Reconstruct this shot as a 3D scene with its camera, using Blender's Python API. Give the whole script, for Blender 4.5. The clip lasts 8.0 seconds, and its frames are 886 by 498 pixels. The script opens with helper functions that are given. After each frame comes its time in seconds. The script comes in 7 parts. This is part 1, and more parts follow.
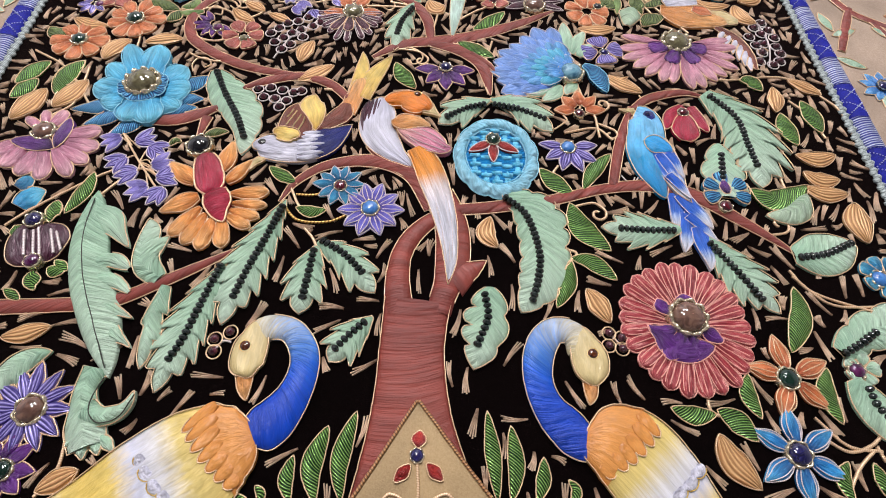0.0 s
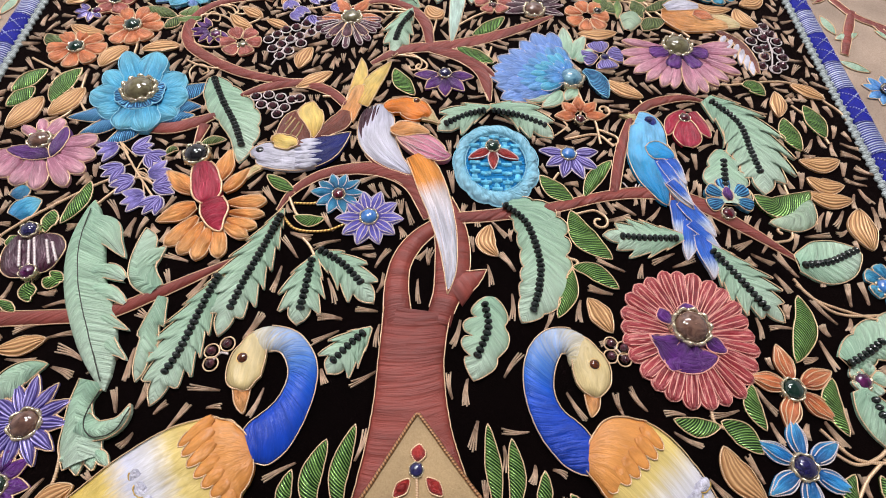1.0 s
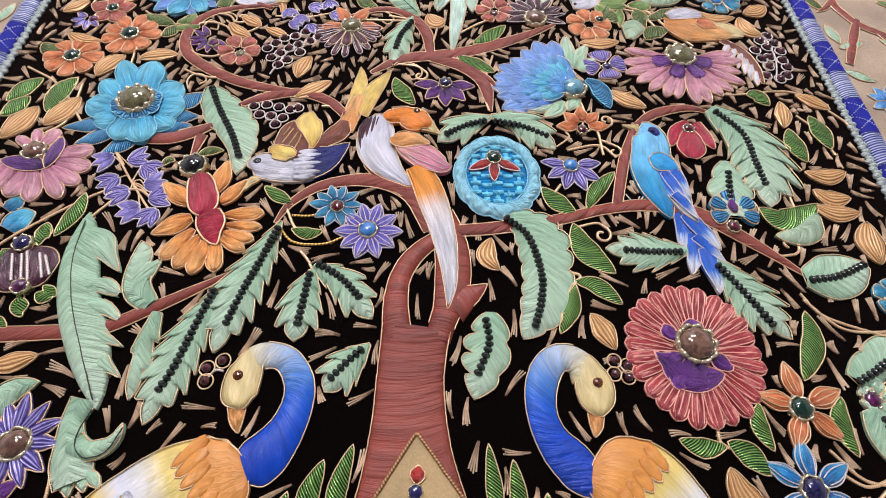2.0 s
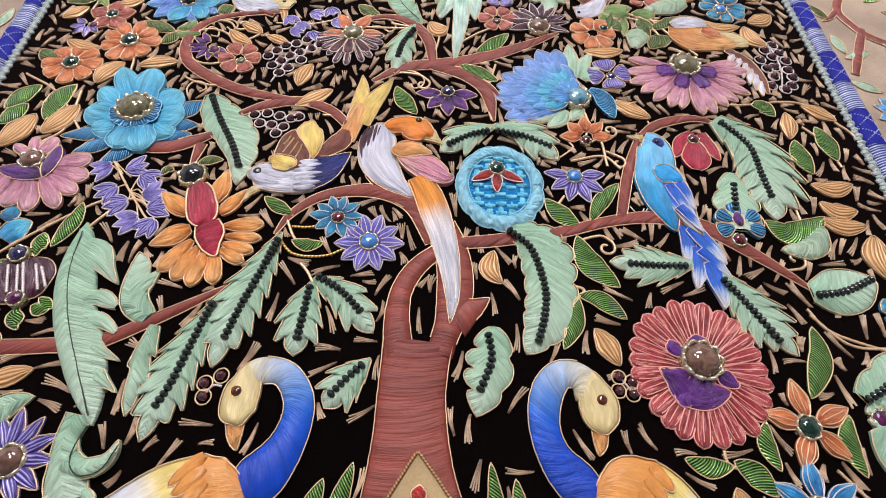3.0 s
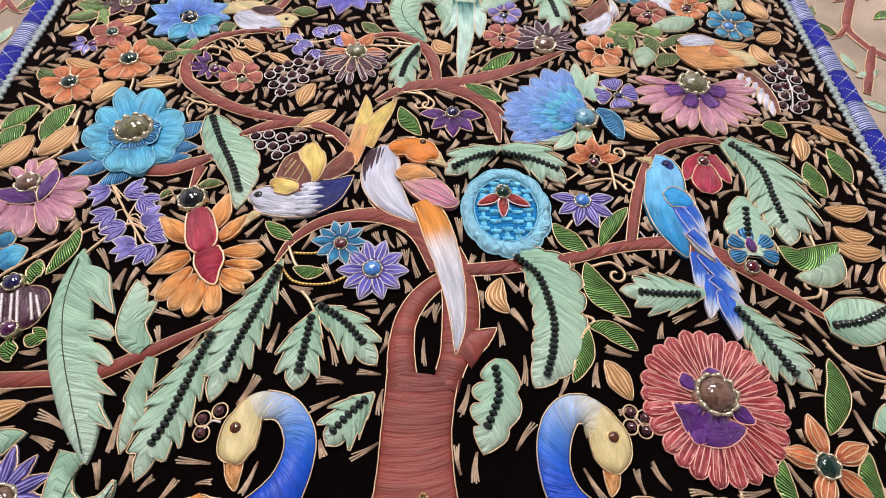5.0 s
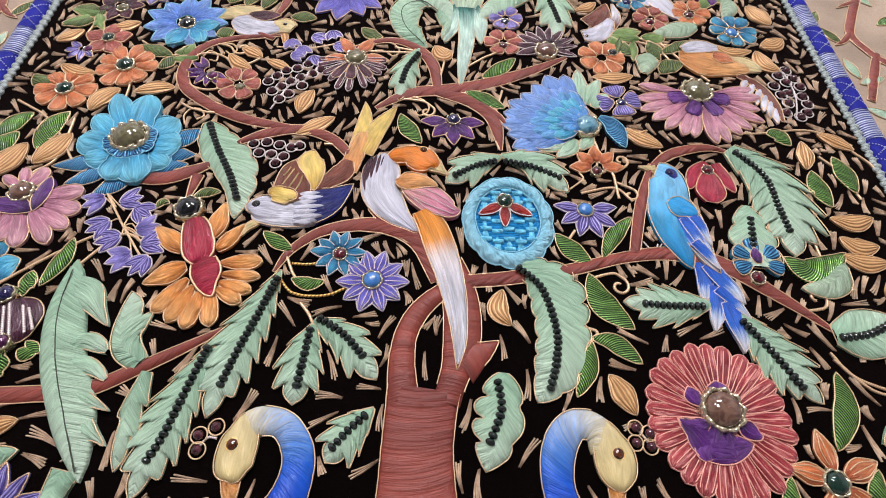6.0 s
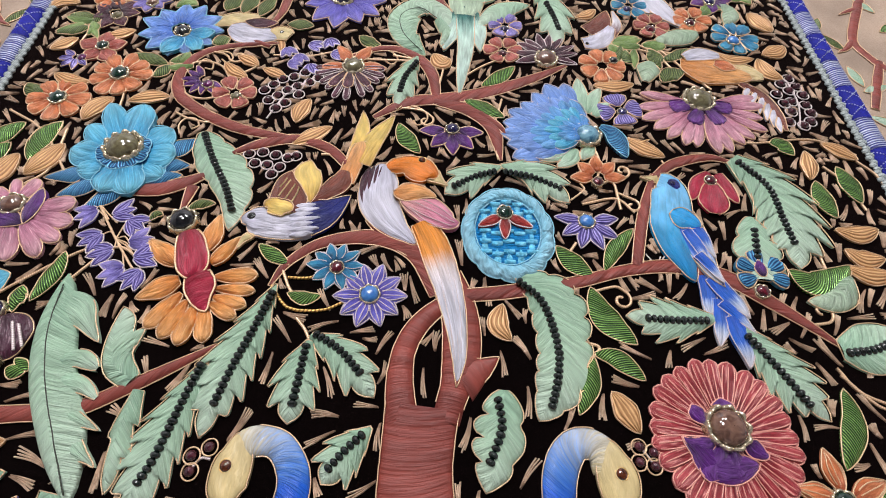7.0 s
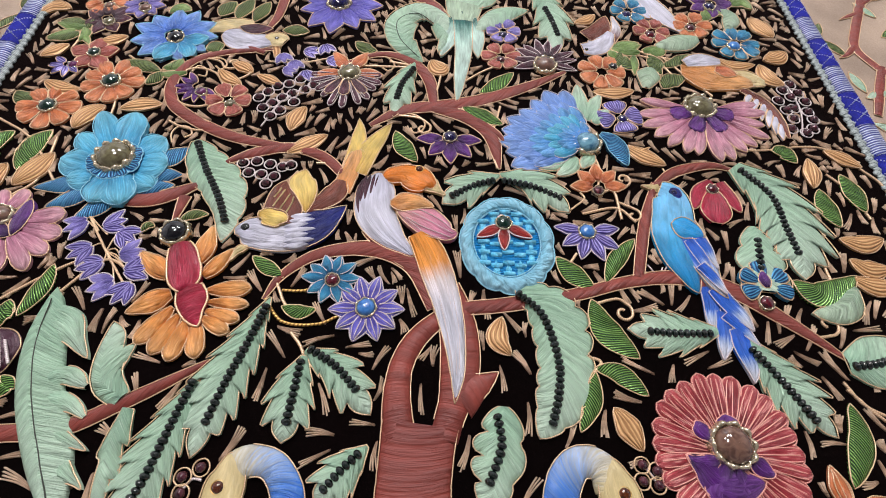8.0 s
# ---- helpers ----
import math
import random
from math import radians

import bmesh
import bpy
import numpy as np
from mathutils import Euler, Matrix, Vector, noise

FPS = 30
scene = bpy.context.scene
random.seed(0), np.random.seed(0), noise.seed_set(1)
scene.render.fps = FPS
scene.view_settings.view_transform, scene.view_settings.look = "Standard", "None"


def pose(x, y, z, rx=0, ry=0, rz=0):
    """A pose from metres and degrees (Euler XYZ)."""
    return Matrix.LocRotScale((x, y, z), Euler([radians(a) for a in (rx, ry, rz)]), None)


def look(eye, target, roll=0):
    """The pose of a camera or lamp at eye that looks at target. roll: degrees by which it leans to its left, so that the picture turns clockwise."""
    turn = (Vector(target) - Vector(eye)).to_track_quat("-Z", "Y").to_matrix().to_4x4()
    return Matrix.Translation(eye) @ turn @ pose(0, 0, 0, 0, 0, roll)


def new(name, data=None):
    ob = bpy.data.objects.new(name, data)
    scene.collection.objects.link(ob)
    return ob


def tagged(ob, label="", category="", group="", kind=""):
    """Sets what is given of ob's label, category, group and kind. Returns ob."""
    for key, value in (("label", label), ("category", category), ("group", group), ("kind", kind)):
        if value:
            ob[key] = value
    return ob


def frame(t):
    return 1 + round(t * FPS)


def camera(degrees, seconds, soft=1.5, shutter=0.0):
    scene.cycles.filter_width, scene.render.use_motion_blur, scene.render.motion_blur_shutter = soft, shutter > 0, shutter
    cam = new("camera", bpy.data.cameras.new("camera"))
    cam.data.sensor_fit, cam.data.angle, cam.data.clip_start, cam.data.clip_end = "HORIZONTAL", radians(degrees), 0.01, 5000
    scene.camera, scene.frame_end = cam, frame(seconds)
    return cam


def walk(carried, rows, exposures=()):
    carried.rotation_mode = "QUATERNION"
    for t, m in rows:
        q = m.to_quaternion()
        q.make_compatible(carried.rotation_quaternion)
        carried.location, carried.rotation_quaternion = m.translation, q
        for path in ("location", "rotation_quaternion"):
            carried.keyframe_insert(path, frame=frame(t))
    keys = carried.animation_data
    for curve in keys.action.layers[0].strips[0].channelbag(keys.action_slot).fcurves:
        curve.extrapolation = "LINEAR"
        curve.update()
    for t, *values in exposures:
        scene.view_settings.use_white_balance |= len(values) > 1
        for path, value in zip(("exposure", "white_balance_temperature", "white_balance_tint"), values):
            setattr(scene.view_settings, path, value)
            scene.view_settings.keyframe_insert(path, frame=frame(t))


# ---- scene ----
cam = camera(84.0, 8.0, soft=0.95)
PATH = [
    (0, (0.00333, -0.0593, 0.19345), (0.0582, 0.8967, -1.5624), 3.85),
    (0.5, (0.00391, -0.05697, 0.19331), (0.0549, 0.902, -1.5611), 3.53),
    (1, (0.00413, -0.05502, 0.19302), (0.0539, 0.9047, -1.561), 3.37),
    (1.5, (0.0044, -0.05206, 0.19237), (0.0521, 0.9136, -1.5584), 3.26),
    (3, (0.00327, -0.04341, 0.1917), (0.0518, 0.9327, -1.5532), 3.62),
    (3.5, (0.00268, -0.04055, 0.19163), (0.0501, 0.9409, -1.5503), 3.70),
    (4, (0.00252, -0.0373, 0.19181), (0.0479, 0.9477, -1.5482), 3.57),
    (4.5, (0.00199, -0.03458, 0.19189), (0.0461, 0.9551, -1.5455), 3.44),
    (6, (5e-05, -0.02677, 0.19059), (0.0517, 0.9702, -1.5424), 3.82),
    (6.5, (4e-05, -0.02373, 0.19012), (0.0534, 0.9779, -1.5402), 3.92),
    (7, (0.00018, -0.02073, 0.18947), (0.055, 0.9843, -1.5388), 3.89),
    (7.5, (0.00024, -0.01749, 0.18885), (0.0581, 0.989, -1.5385), 3.94),
    (8, (0.0004, -0.01473, 0.18784), (0.0622, 0.9953, -1.5373), 4.08),
]
walk(cam, [(t, look(eye, target, roll)) for t, eye, target, roll in PATH], [(0.0, 0.0), (5.0, 0.0), (6.5, -0.07), (8.0, -0.15)])

# ---------------------------------------------------------------- light
world = bpy.data.worlds.new("room_air")
world.use_nodes = True
world.node_tree.nodes["Background"].inputs["Color"].default_value = (0.95, 0.97, 1.0, 1)
world.node_tree.nodes["Background"].inputs["Strength"].default_value = 0.15
scene.world = world
LAMP_WATTS = 26.4
LAMPS = [(-0.85, 1.4), (-0.05, 1.9), (0.5, 1.75), (-0.35, 0.8)]
CEILING = 2.4

# ---------------------------------------------------------------- materials
MM = 0.001


def srgb(r, g, b):
    return tuple((c / 255 / 12.92 if c <= 10 else ((c / 255 + 0.055) / 1.055) ** 2.4) for c in (r, g, b)) + (1,)


class Mat:
    """Short hand for a node material."""

    def __init__(self, name):
        self.mat = bpy.data.materials.new(name)
        self.mat.use_nodes = True
        self.tree = self.mat.node_tree
        self.shader = self.tree.nodes["Principled BSDF"]

    def node(self, kind, **values):
        n = self.tree.nodes.new(kind)
        for key, value in values.items():
            n.inputs[key].default_value = value
        return n

    def link(self, a, b):
        self.tree.links.new(a, b)

    def math(self, op, a, b):
        n = self.tree.nodes.new("ShaderNodeMath")
        n.operation = op
        for k, v in enumerate((a, b)):
            if isinstance(v, (int, float)):
                n.inputs[k].default_value = v
            else:
                self.link(v, n.inputs[k])
        return n.outputs[0]

    def ramp(self, fac, stops):
        n = self.tree.nodes.new("ShaderNodeValToRGB")
        el = n.color_ramp.elements
        while len(el) < len(stops):
            el.new(0.5)
        for e, (p, c) in zip(el, stops):
            e.position, e.color = p, c
        self.link(fac, n.inputs[0])
        return n.outputs[0]

    def mix(self, kind, fac, a, b):
        n = self.tree.nodes.new("ShaderNodeMix")
        n.data_type, n.blend_type = "RGBA", kind
        for k, v in ((0, fac), (6, a), (7, b)):
            if isinstance(v, (int, float, tuple)):
                n.inputs[k].default_value = v
            else:
                self.link(v, n.inputs[k])
        return n.outputs[2]

    def combine(self, x, y, z):
        n = self.tree.nodes.new("ShaderNodeCombineXYZ")
        for k, v in enumerate((x, y, z)):
            if isinstance(v, (int, float)):
                n.inputs[k].default_value = v
            else:
                self.link(v, n.inputs[k])
        return n.outputs[0]

    def bump(self, height, strength, distance):
        n = self.node("ShaderNodeBump", Strength=strength, Distance=distance)
        self.link(height, n.inputs["Height"])
        self.link(n.outputs[0], self.shader.inputs["Normal"])

    def set(self, **values):
        for key, value in values.items():
            self.shader.inputs[key.replace("_", " ")].default_value = value
        return self


MATS = {}


def thread(name, stops, fibre=1.1, deep=0.5, shine=0.31, feather=0.16, glint=None, tones=(0.72, 1.15), spark=0.57, relief=0.8, drift_by=1.0):
    """Satin-stitched silk: strands run across the first map coordinate, the colour runs from root to tip."""
    deep = 0.5 + 0.5 * deep
    m = Mat(name)
    uv = m.node("ShaderNodeSeparateXYZ")
    m.link(m.node("ShaderNodeUVMap").outputs[0], uv.inputs[0])
    rnd = m.node("ShaderNodeObjectInfo").outputs["Random"]
    place = m.node("ShaderNodeSeparateXYZ")
    m.link(m.node("ShaderNodeTexCoord").outputs["Object"], place.inputs[0])
    drift = m.math("ADD", m.math("MULTIPLY", place.outputs[0], 95.0 * drift_by), m.math("MULTIPLY", place.outputs[1], 70.0 * drift_by))
    seed = m.math("ADD", m.math("MULTIPLY", rnd, 37.0), drift)
    fine = m.node("ShaderNodeTexNoise", Scale=1.0, Detail=4.0, Roughness=0.7)
    m.link(m.combine(m.math("MULTIPLY", uv.outputs[0], 1.2 * fibre), m.math("MULTIPLY", uv.outputs[1], 2.2), seed), fine.inputs["Vector"])
    wide = m.node("ShaderNodeTexNoise", Scale=1.0, Detail=2.0, Roughness=0.5)
    m.link(m.combine(m.math("MULTIPLY", uv.outputs[0], 0.24 * fibre), m.math("MULTIPLY", uv.outputs[1], 1.6), seed), wide.inputs["Vector"])
    along = m.math("ADD", uv.outputs[1], m.math("MULTIPLY", m.math("SUBTRACT", fine.outputs[0], 0.5), feather * 2.5))
    k = len(stops)
    base = m.ramp(along, [(i / max(1, k - 1), srgb(*c)) for i, c in enumerate(stops)] if k > 1 else [(0, srgb(*stops[0])), (1, srgb(*stops[0]))])
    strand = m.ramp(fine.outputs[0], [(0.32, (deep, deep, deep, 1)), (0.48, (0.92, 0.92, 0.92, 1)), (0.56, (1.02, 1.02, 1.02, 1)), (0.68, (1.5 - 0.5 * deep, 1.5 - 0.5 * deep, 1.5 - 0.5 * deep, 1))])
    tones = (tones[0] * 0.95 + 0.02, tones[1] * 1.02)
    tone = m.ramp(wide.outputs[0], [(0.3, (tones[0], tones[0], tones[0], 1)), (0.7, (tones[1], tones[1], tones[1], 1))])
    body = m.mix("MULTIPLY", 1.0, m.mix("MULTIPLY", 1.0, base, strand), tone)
    # Pale strands and satin highlights, painted into the colour where the fibre noise peaks.
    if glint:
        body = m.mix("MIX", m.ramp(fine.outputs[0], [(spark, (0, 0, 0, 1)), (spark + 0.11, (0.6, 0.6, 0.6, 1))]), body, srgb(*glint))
    m.link(body, m.shader.inputs["Base Color"])
    m.bump(m.math("ADD", fine.outputs[0], m.math("MULTIPLY", wide.outputs[0], 3.0)), relief, 0.0013)
    m.set(Roughness=shine, Specular_IOR_Level=0.42, Sheen_Weight=0.05, Sheen_Roughness=0.4)
    MATS[name] = m.mat


def wire(name, dark, light, pitch=1.25, metal=0.55, rough=0.32):
    """Coiled metal purl laid side by side: bright ridges and dark gaps, with glints and gap shade painted into the
    colour.
    """
    m = Mat(name)
    uv = m.node("ShaderNodeSeparateXYZ")
    m.link(m.node("ShaderNodeUVMap").outputs[0], uv.inputs[0])
    seed = m.math("MULTIPLY", m.node("ShaderNodeObjectInfo").outputs["Random"], 29.0)
    wob = m.node("ShaderNodeTexNoise", Scale=0.5, Detail=2.0)
    m.link(m.combine(uv.outputs[0], m.math("MULTIPLY", uv.outputs[1], 6.0), seed), wob.inputs["Vector"])
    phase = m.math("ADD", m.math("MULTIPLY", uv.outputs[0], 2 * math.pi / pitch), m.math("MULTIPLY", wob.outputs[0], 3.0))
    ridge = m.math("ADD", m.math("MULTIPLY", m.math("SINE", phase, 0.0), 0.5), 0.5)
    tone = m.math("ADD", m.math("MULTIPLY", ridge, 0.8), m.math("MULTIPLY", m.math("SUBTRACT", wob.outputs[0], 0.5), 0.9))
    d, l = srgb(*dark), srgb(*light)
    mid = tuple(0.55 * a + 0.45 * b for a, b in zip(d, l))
    # Painted relief: the ramp colours gaps as shaded and ridge tops as catching light.
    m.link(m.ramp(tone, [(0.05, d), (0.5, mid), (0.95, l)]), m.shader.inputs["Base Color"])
    m.bump(ridge, 0.7, 0.0006)
    m.set(Roughness=rough, Metallic=metal)
    MATS[name] = m.mat


def metal(name, colour, rough=0.3, weight=1.0):
    m = Mat(name)
    n = m.node("ShaderNodeTexNoise", Scale=900.0, Detail=3.0)
    m.link(m.node("ShaderNodeTexCoord").outputs["Object"], n.inputs["Vector"])
    c = srgb(*colour)
    m.link(m.ramp(n.outputs[0], [(0.3, tuple(0.55 * v for v in c[:3]) + (1,)), (0.65, c)]), m.shader.inputs["Base Color"])
    m.bump(n.outputs[0], 0.35, 0.0004)
    m.set(Roughness=rough, Metallic=weight)
    MATS[name] = m.mat


def twisted(name, dark, light, pitch=0.9, metal_weight=0.5, rough=0.4, relief=0.3):
    """A couched cord of two plies: the map runs along it in millimetres."""
    m = Mat(name)
    uv = m.node("ShaderNodeSeparateXYZ")
    m.link(m.node("ShaderNodeUVMap").outputs[0], uv.inputs[0])
    ply = m.math("ADD", m.math("MULTIPLY", m.math("SINE", m.math("ADD", m.math("MULTIPLY", uv.outputs[0], 2 * math.pi / pitch), m.math("MULTIPLY", uv.outputs[1], 2 * math.pi)), 0.0), 0.5), 0.5)
    m.link(m.ramp(ply, [(0.0, srgb(*dark)), (0.7, srgb(*light))]), m.shader.inputs["Base Color"])
    m.bump(ply, relief, 0.0003)
    m.set(Roughness=rough, Metallic=metal_weight)
    MATS[name] = m.mat


def stone(name, colour, deep, rough=0.06, clear=0.0):
    m = Mat(name)
    n = m.node("ShaderNodeTexNoise", Scale=260.0, Detail=4.0, Distortion=1.2)
    info = m.node("ShaderNodeObjectInfo")
    shift = m.node("ShaderNodeVectorMath")
    shift.operation = "ADD"
    m.link(m.node("ShaderNodeTexCoord").outputs["Object"], shift.inputs[0])
    m.link(info.outputs["Random"], shift.inputs[1])
    m.link(shift.outputs[0], n.inputs["Vector"])
    m.link(m.ramp(n.outputs[0], [(0.35, srgb(*deep)), (0.65, srgb(*colour))]), m.shader.inputs["Base Color"])
    m.set(Roughness=rough, Coat_Weight=0.6, Coat_Roughness=0.03, IOR=1.54, Transmission_Weight=clear)
    MATS[name] = m.mat


def cloth(name, colour, other, scale=900.0, rough=0.85, sheen=0.2, grain=0.4):
    m = Mat(name)
    where = m.node("ShaderNodeTexCoord").outputs["Object"]
    fine = m.node("ShaderNodeTexNoise", Scale=scale, Detail=3.0, Roughness=0.7)
    large = m.node("ShaderNodeTexNoise", Scale=scale / 45, Detail=3.0)
    m.link(where, fine.inputs["Vector"])
    m.link(where, large.inputs["Vector"])
    a = m.ramp(fine.outputs[0], [(0.3, srgb(*other)), (0.7, srgb(*colour))])
    b = m.ramp(large.outputs[0], [(0.35, (0.75, 0.75, 0.75, 1)), (0.65, (1.15, 1.15, 1.15, 1))])
    m.link(m.mix("MULTIPLY", 1.0, a, b), m.shader.inputs["Base Color"])
    m.bump(fine.outputs[0], grain, 0.0006)
    if name == "velvet":
        m.set(Sheen_Roughness=0.35, Sheen_Tint=(0.8, 0.3, 0.24, 1))
    m.set(Roughness=rough, Sheen_Weight=sheen, Specular_IOR_Level=0.05 if rough > 0.94 else 0.2)
    MATS[name] = m.mat


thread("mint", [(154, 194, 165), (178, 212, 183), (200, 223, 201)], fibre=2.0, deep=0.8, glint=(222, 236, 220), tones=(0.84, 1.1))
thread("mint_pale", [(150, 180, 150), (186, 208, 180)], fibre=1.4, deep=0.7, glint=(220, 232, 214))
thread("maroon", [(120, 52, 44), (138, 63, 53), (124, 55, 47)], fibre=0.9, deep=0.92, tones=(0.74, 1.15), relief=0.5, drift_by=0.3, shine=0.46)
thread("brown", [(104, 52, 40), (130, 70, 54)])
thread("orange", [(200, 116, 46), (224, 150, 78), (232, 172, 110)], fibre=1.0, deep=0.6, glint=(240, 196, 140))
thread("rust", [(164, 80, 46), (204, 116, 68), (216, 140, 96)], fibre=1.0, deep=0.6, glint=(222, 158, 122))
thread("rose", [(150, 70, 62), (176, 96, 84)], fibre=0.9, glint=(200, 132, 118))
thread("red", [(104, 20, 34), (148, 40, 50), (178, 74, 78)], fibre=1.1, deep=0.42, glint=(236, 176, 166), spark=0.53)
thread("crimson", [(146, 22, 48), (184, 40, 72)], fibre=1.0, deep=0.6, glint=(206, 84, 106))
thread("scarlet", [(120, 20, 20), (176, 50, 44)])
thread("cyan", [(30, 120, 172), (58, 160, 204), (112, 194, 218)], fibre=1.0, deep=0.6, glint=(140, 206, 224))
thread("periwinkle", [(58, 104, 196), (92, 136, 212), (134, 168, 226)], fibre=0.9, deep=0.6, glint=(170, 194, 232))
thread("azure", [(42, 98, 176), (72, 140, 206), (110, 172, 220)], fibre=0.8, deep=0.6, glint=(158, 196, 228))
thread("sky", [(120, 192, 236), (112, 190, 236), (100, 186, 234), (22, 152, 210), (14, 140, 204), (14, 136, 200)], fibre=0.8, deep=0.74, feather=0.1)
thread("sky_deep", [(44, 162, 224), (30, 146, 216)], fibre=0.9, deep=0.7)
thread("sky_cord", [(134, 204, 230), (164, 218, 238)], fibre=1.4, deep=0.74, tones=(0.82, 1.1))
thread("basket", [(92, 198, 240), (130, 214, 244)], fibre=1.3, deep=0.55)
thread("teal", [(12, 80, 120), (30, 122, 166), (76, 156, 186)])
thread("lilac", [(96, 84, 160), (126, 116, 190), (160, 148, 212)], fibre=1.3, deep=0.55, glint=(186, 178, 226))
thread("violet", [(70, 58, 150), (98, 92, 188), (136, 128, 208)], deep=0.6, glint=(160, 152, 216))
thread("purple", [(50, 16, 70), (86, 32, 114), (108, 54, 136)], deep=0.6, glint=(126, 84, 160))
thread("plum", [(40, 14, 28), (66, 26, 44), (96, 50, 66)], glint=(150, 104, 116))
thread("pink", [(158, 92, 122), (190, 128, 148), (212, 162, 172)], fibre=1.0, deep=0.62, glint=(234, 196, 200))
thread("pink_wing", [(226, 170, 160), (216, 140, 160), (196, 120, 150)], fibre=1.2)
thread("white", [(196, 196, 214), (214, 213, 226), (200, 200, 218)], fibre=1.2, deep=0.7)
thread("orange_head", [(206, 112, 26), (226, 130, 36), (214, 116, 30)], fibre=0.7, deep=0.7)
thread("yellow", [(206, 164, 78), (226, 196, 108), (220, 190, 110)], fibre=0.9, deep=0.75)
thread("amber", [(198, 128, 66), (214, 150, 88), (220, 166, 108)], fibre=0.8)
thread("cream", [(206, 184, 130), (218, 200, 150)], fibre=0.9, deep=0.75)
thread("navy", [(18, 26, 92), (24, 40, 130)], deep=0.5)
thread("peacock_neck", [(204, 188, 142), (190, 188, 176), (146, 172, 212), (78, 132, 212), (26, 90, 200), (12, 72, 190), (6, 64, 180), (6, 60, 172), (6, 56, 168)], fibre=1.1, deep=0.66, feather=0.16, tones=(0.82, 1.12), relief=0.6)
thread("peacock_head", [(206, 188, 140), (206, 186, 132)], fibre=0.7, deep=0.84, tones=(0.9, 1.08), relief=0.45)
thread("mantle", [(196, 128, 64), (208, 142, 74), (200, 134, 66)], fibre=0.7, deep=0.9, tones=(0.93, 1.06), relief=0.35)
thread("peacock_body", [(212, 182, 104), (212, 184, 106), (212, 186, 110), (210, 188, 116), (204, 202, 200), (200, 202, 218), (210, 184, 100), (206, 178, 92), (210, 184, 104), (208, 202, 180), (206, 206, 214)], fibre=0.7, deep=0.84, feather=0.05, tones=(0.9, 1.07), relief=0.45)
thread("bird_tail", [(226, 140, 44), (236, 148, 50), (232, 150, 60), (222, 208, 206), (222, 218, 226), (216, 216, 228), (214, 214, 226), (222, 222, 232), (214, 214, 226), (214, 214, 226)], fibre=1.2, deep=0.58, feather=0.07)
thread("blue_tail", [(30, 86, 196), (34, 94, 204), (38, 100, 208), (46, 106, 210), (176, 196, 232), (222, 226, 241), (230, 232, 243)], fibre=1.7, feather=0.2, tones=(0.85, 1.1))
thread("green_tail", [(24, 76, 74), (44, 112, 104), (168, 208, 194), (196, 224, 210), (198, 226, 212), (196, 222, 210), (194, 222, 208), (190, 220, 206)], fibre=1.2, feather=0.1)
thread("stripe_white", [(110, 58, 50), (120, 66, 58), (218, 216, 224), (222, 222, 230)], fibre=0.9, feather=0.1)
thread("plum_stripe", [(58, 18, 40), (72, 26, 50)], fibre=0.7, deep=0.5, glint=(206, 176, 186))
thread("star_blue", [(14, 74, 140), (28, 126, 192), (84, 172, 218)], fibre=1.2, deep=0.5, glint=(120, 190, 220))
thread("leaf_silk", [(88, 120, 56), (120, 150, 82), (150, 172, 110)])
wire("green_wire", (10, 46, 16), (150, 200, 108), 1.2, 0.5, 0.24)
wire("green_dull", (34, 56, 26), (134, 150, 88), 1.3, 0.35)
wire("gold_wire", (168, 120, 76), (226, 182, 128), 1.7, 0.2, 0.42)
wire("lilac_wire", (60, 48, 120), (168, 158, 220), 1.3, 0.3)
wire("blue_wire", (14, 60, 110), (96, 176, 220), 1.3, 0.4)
twisted("gold_cord", (194, 156, 120), (228, 198, 162), 0.8, 0.3, 0.32, 0.08)
twisted("gold_rope", (112, 78, 34), (220, 178, 100), 1.6)
twisted("silver_cord", (182, 166, 164), (224, 212, 212), 0.8, 0.25, 0.35)
twisted("blue_grey_cord", (104, 114, 116), (172, 182, 180), 1.5, 0.1, 0.6)
twisted("dark_cord", (20, 24, 18), (52, 60, 44), 1.0, 0.1)
twisted("pink_cord", (204, 134, 122), (232, 176, 162), 0.8, 0.15, 0.4, 0.1)
twisted("cyan_cord", (104, 172, 196), (156, 206, 222), 0.8, 0.15, 0.4)
twisted("brown_cord", (88, 58, 38), (176, 128, 84), 1.2, 0.2)
metal("silver", (226, 212, 182), 0.2, 0.75)
metal("gilt", (224, 182, 112), 0.3, 0.6)
stone("agate", (118, 88, 74), (78, 54, 46))
stone("olive_agate", (110, 106, 78), (80, 72, 50))
stone("onyx", (10, 12, 20), (4, 5, 8))
stone("emerald", (14, 52, 40), (6, 26, 20))
stone("garnet", (88, 20, 34), (48, 8, 18))
stone("amethyst", (96, 32, 84), (56, 14, 50))
stone("lapis", (34, 32, 84), (18, 16, 50))
stone("turquoise", (70, 130, 196), (46, 98, 166), 0.2)
stone("aqua", (110, 158, 176), (50, 96, 124))
stone("bead_glass", (16, 30, 26), (6, 12, 10), 0.14)
stone("berry_glass", (84, 36, 48), (44, 14, 24), 0.12)
stone("brown_eye", (92, 44, 18), (50, 20, 8))
cloth("velvet", (8, 3, 3), (3, 1, 1), 1400.0, 1.0, 0.08, 0.6)
cloth("beige_silk", (176, 156, 138), (152, 132, 114), 1100.0, 0.7, 0.15, 0.3)
cloth("tan_satin", (168, 144, 106), (150, 126, 90), 1300.0, 0.55, 0.2, 0.25)
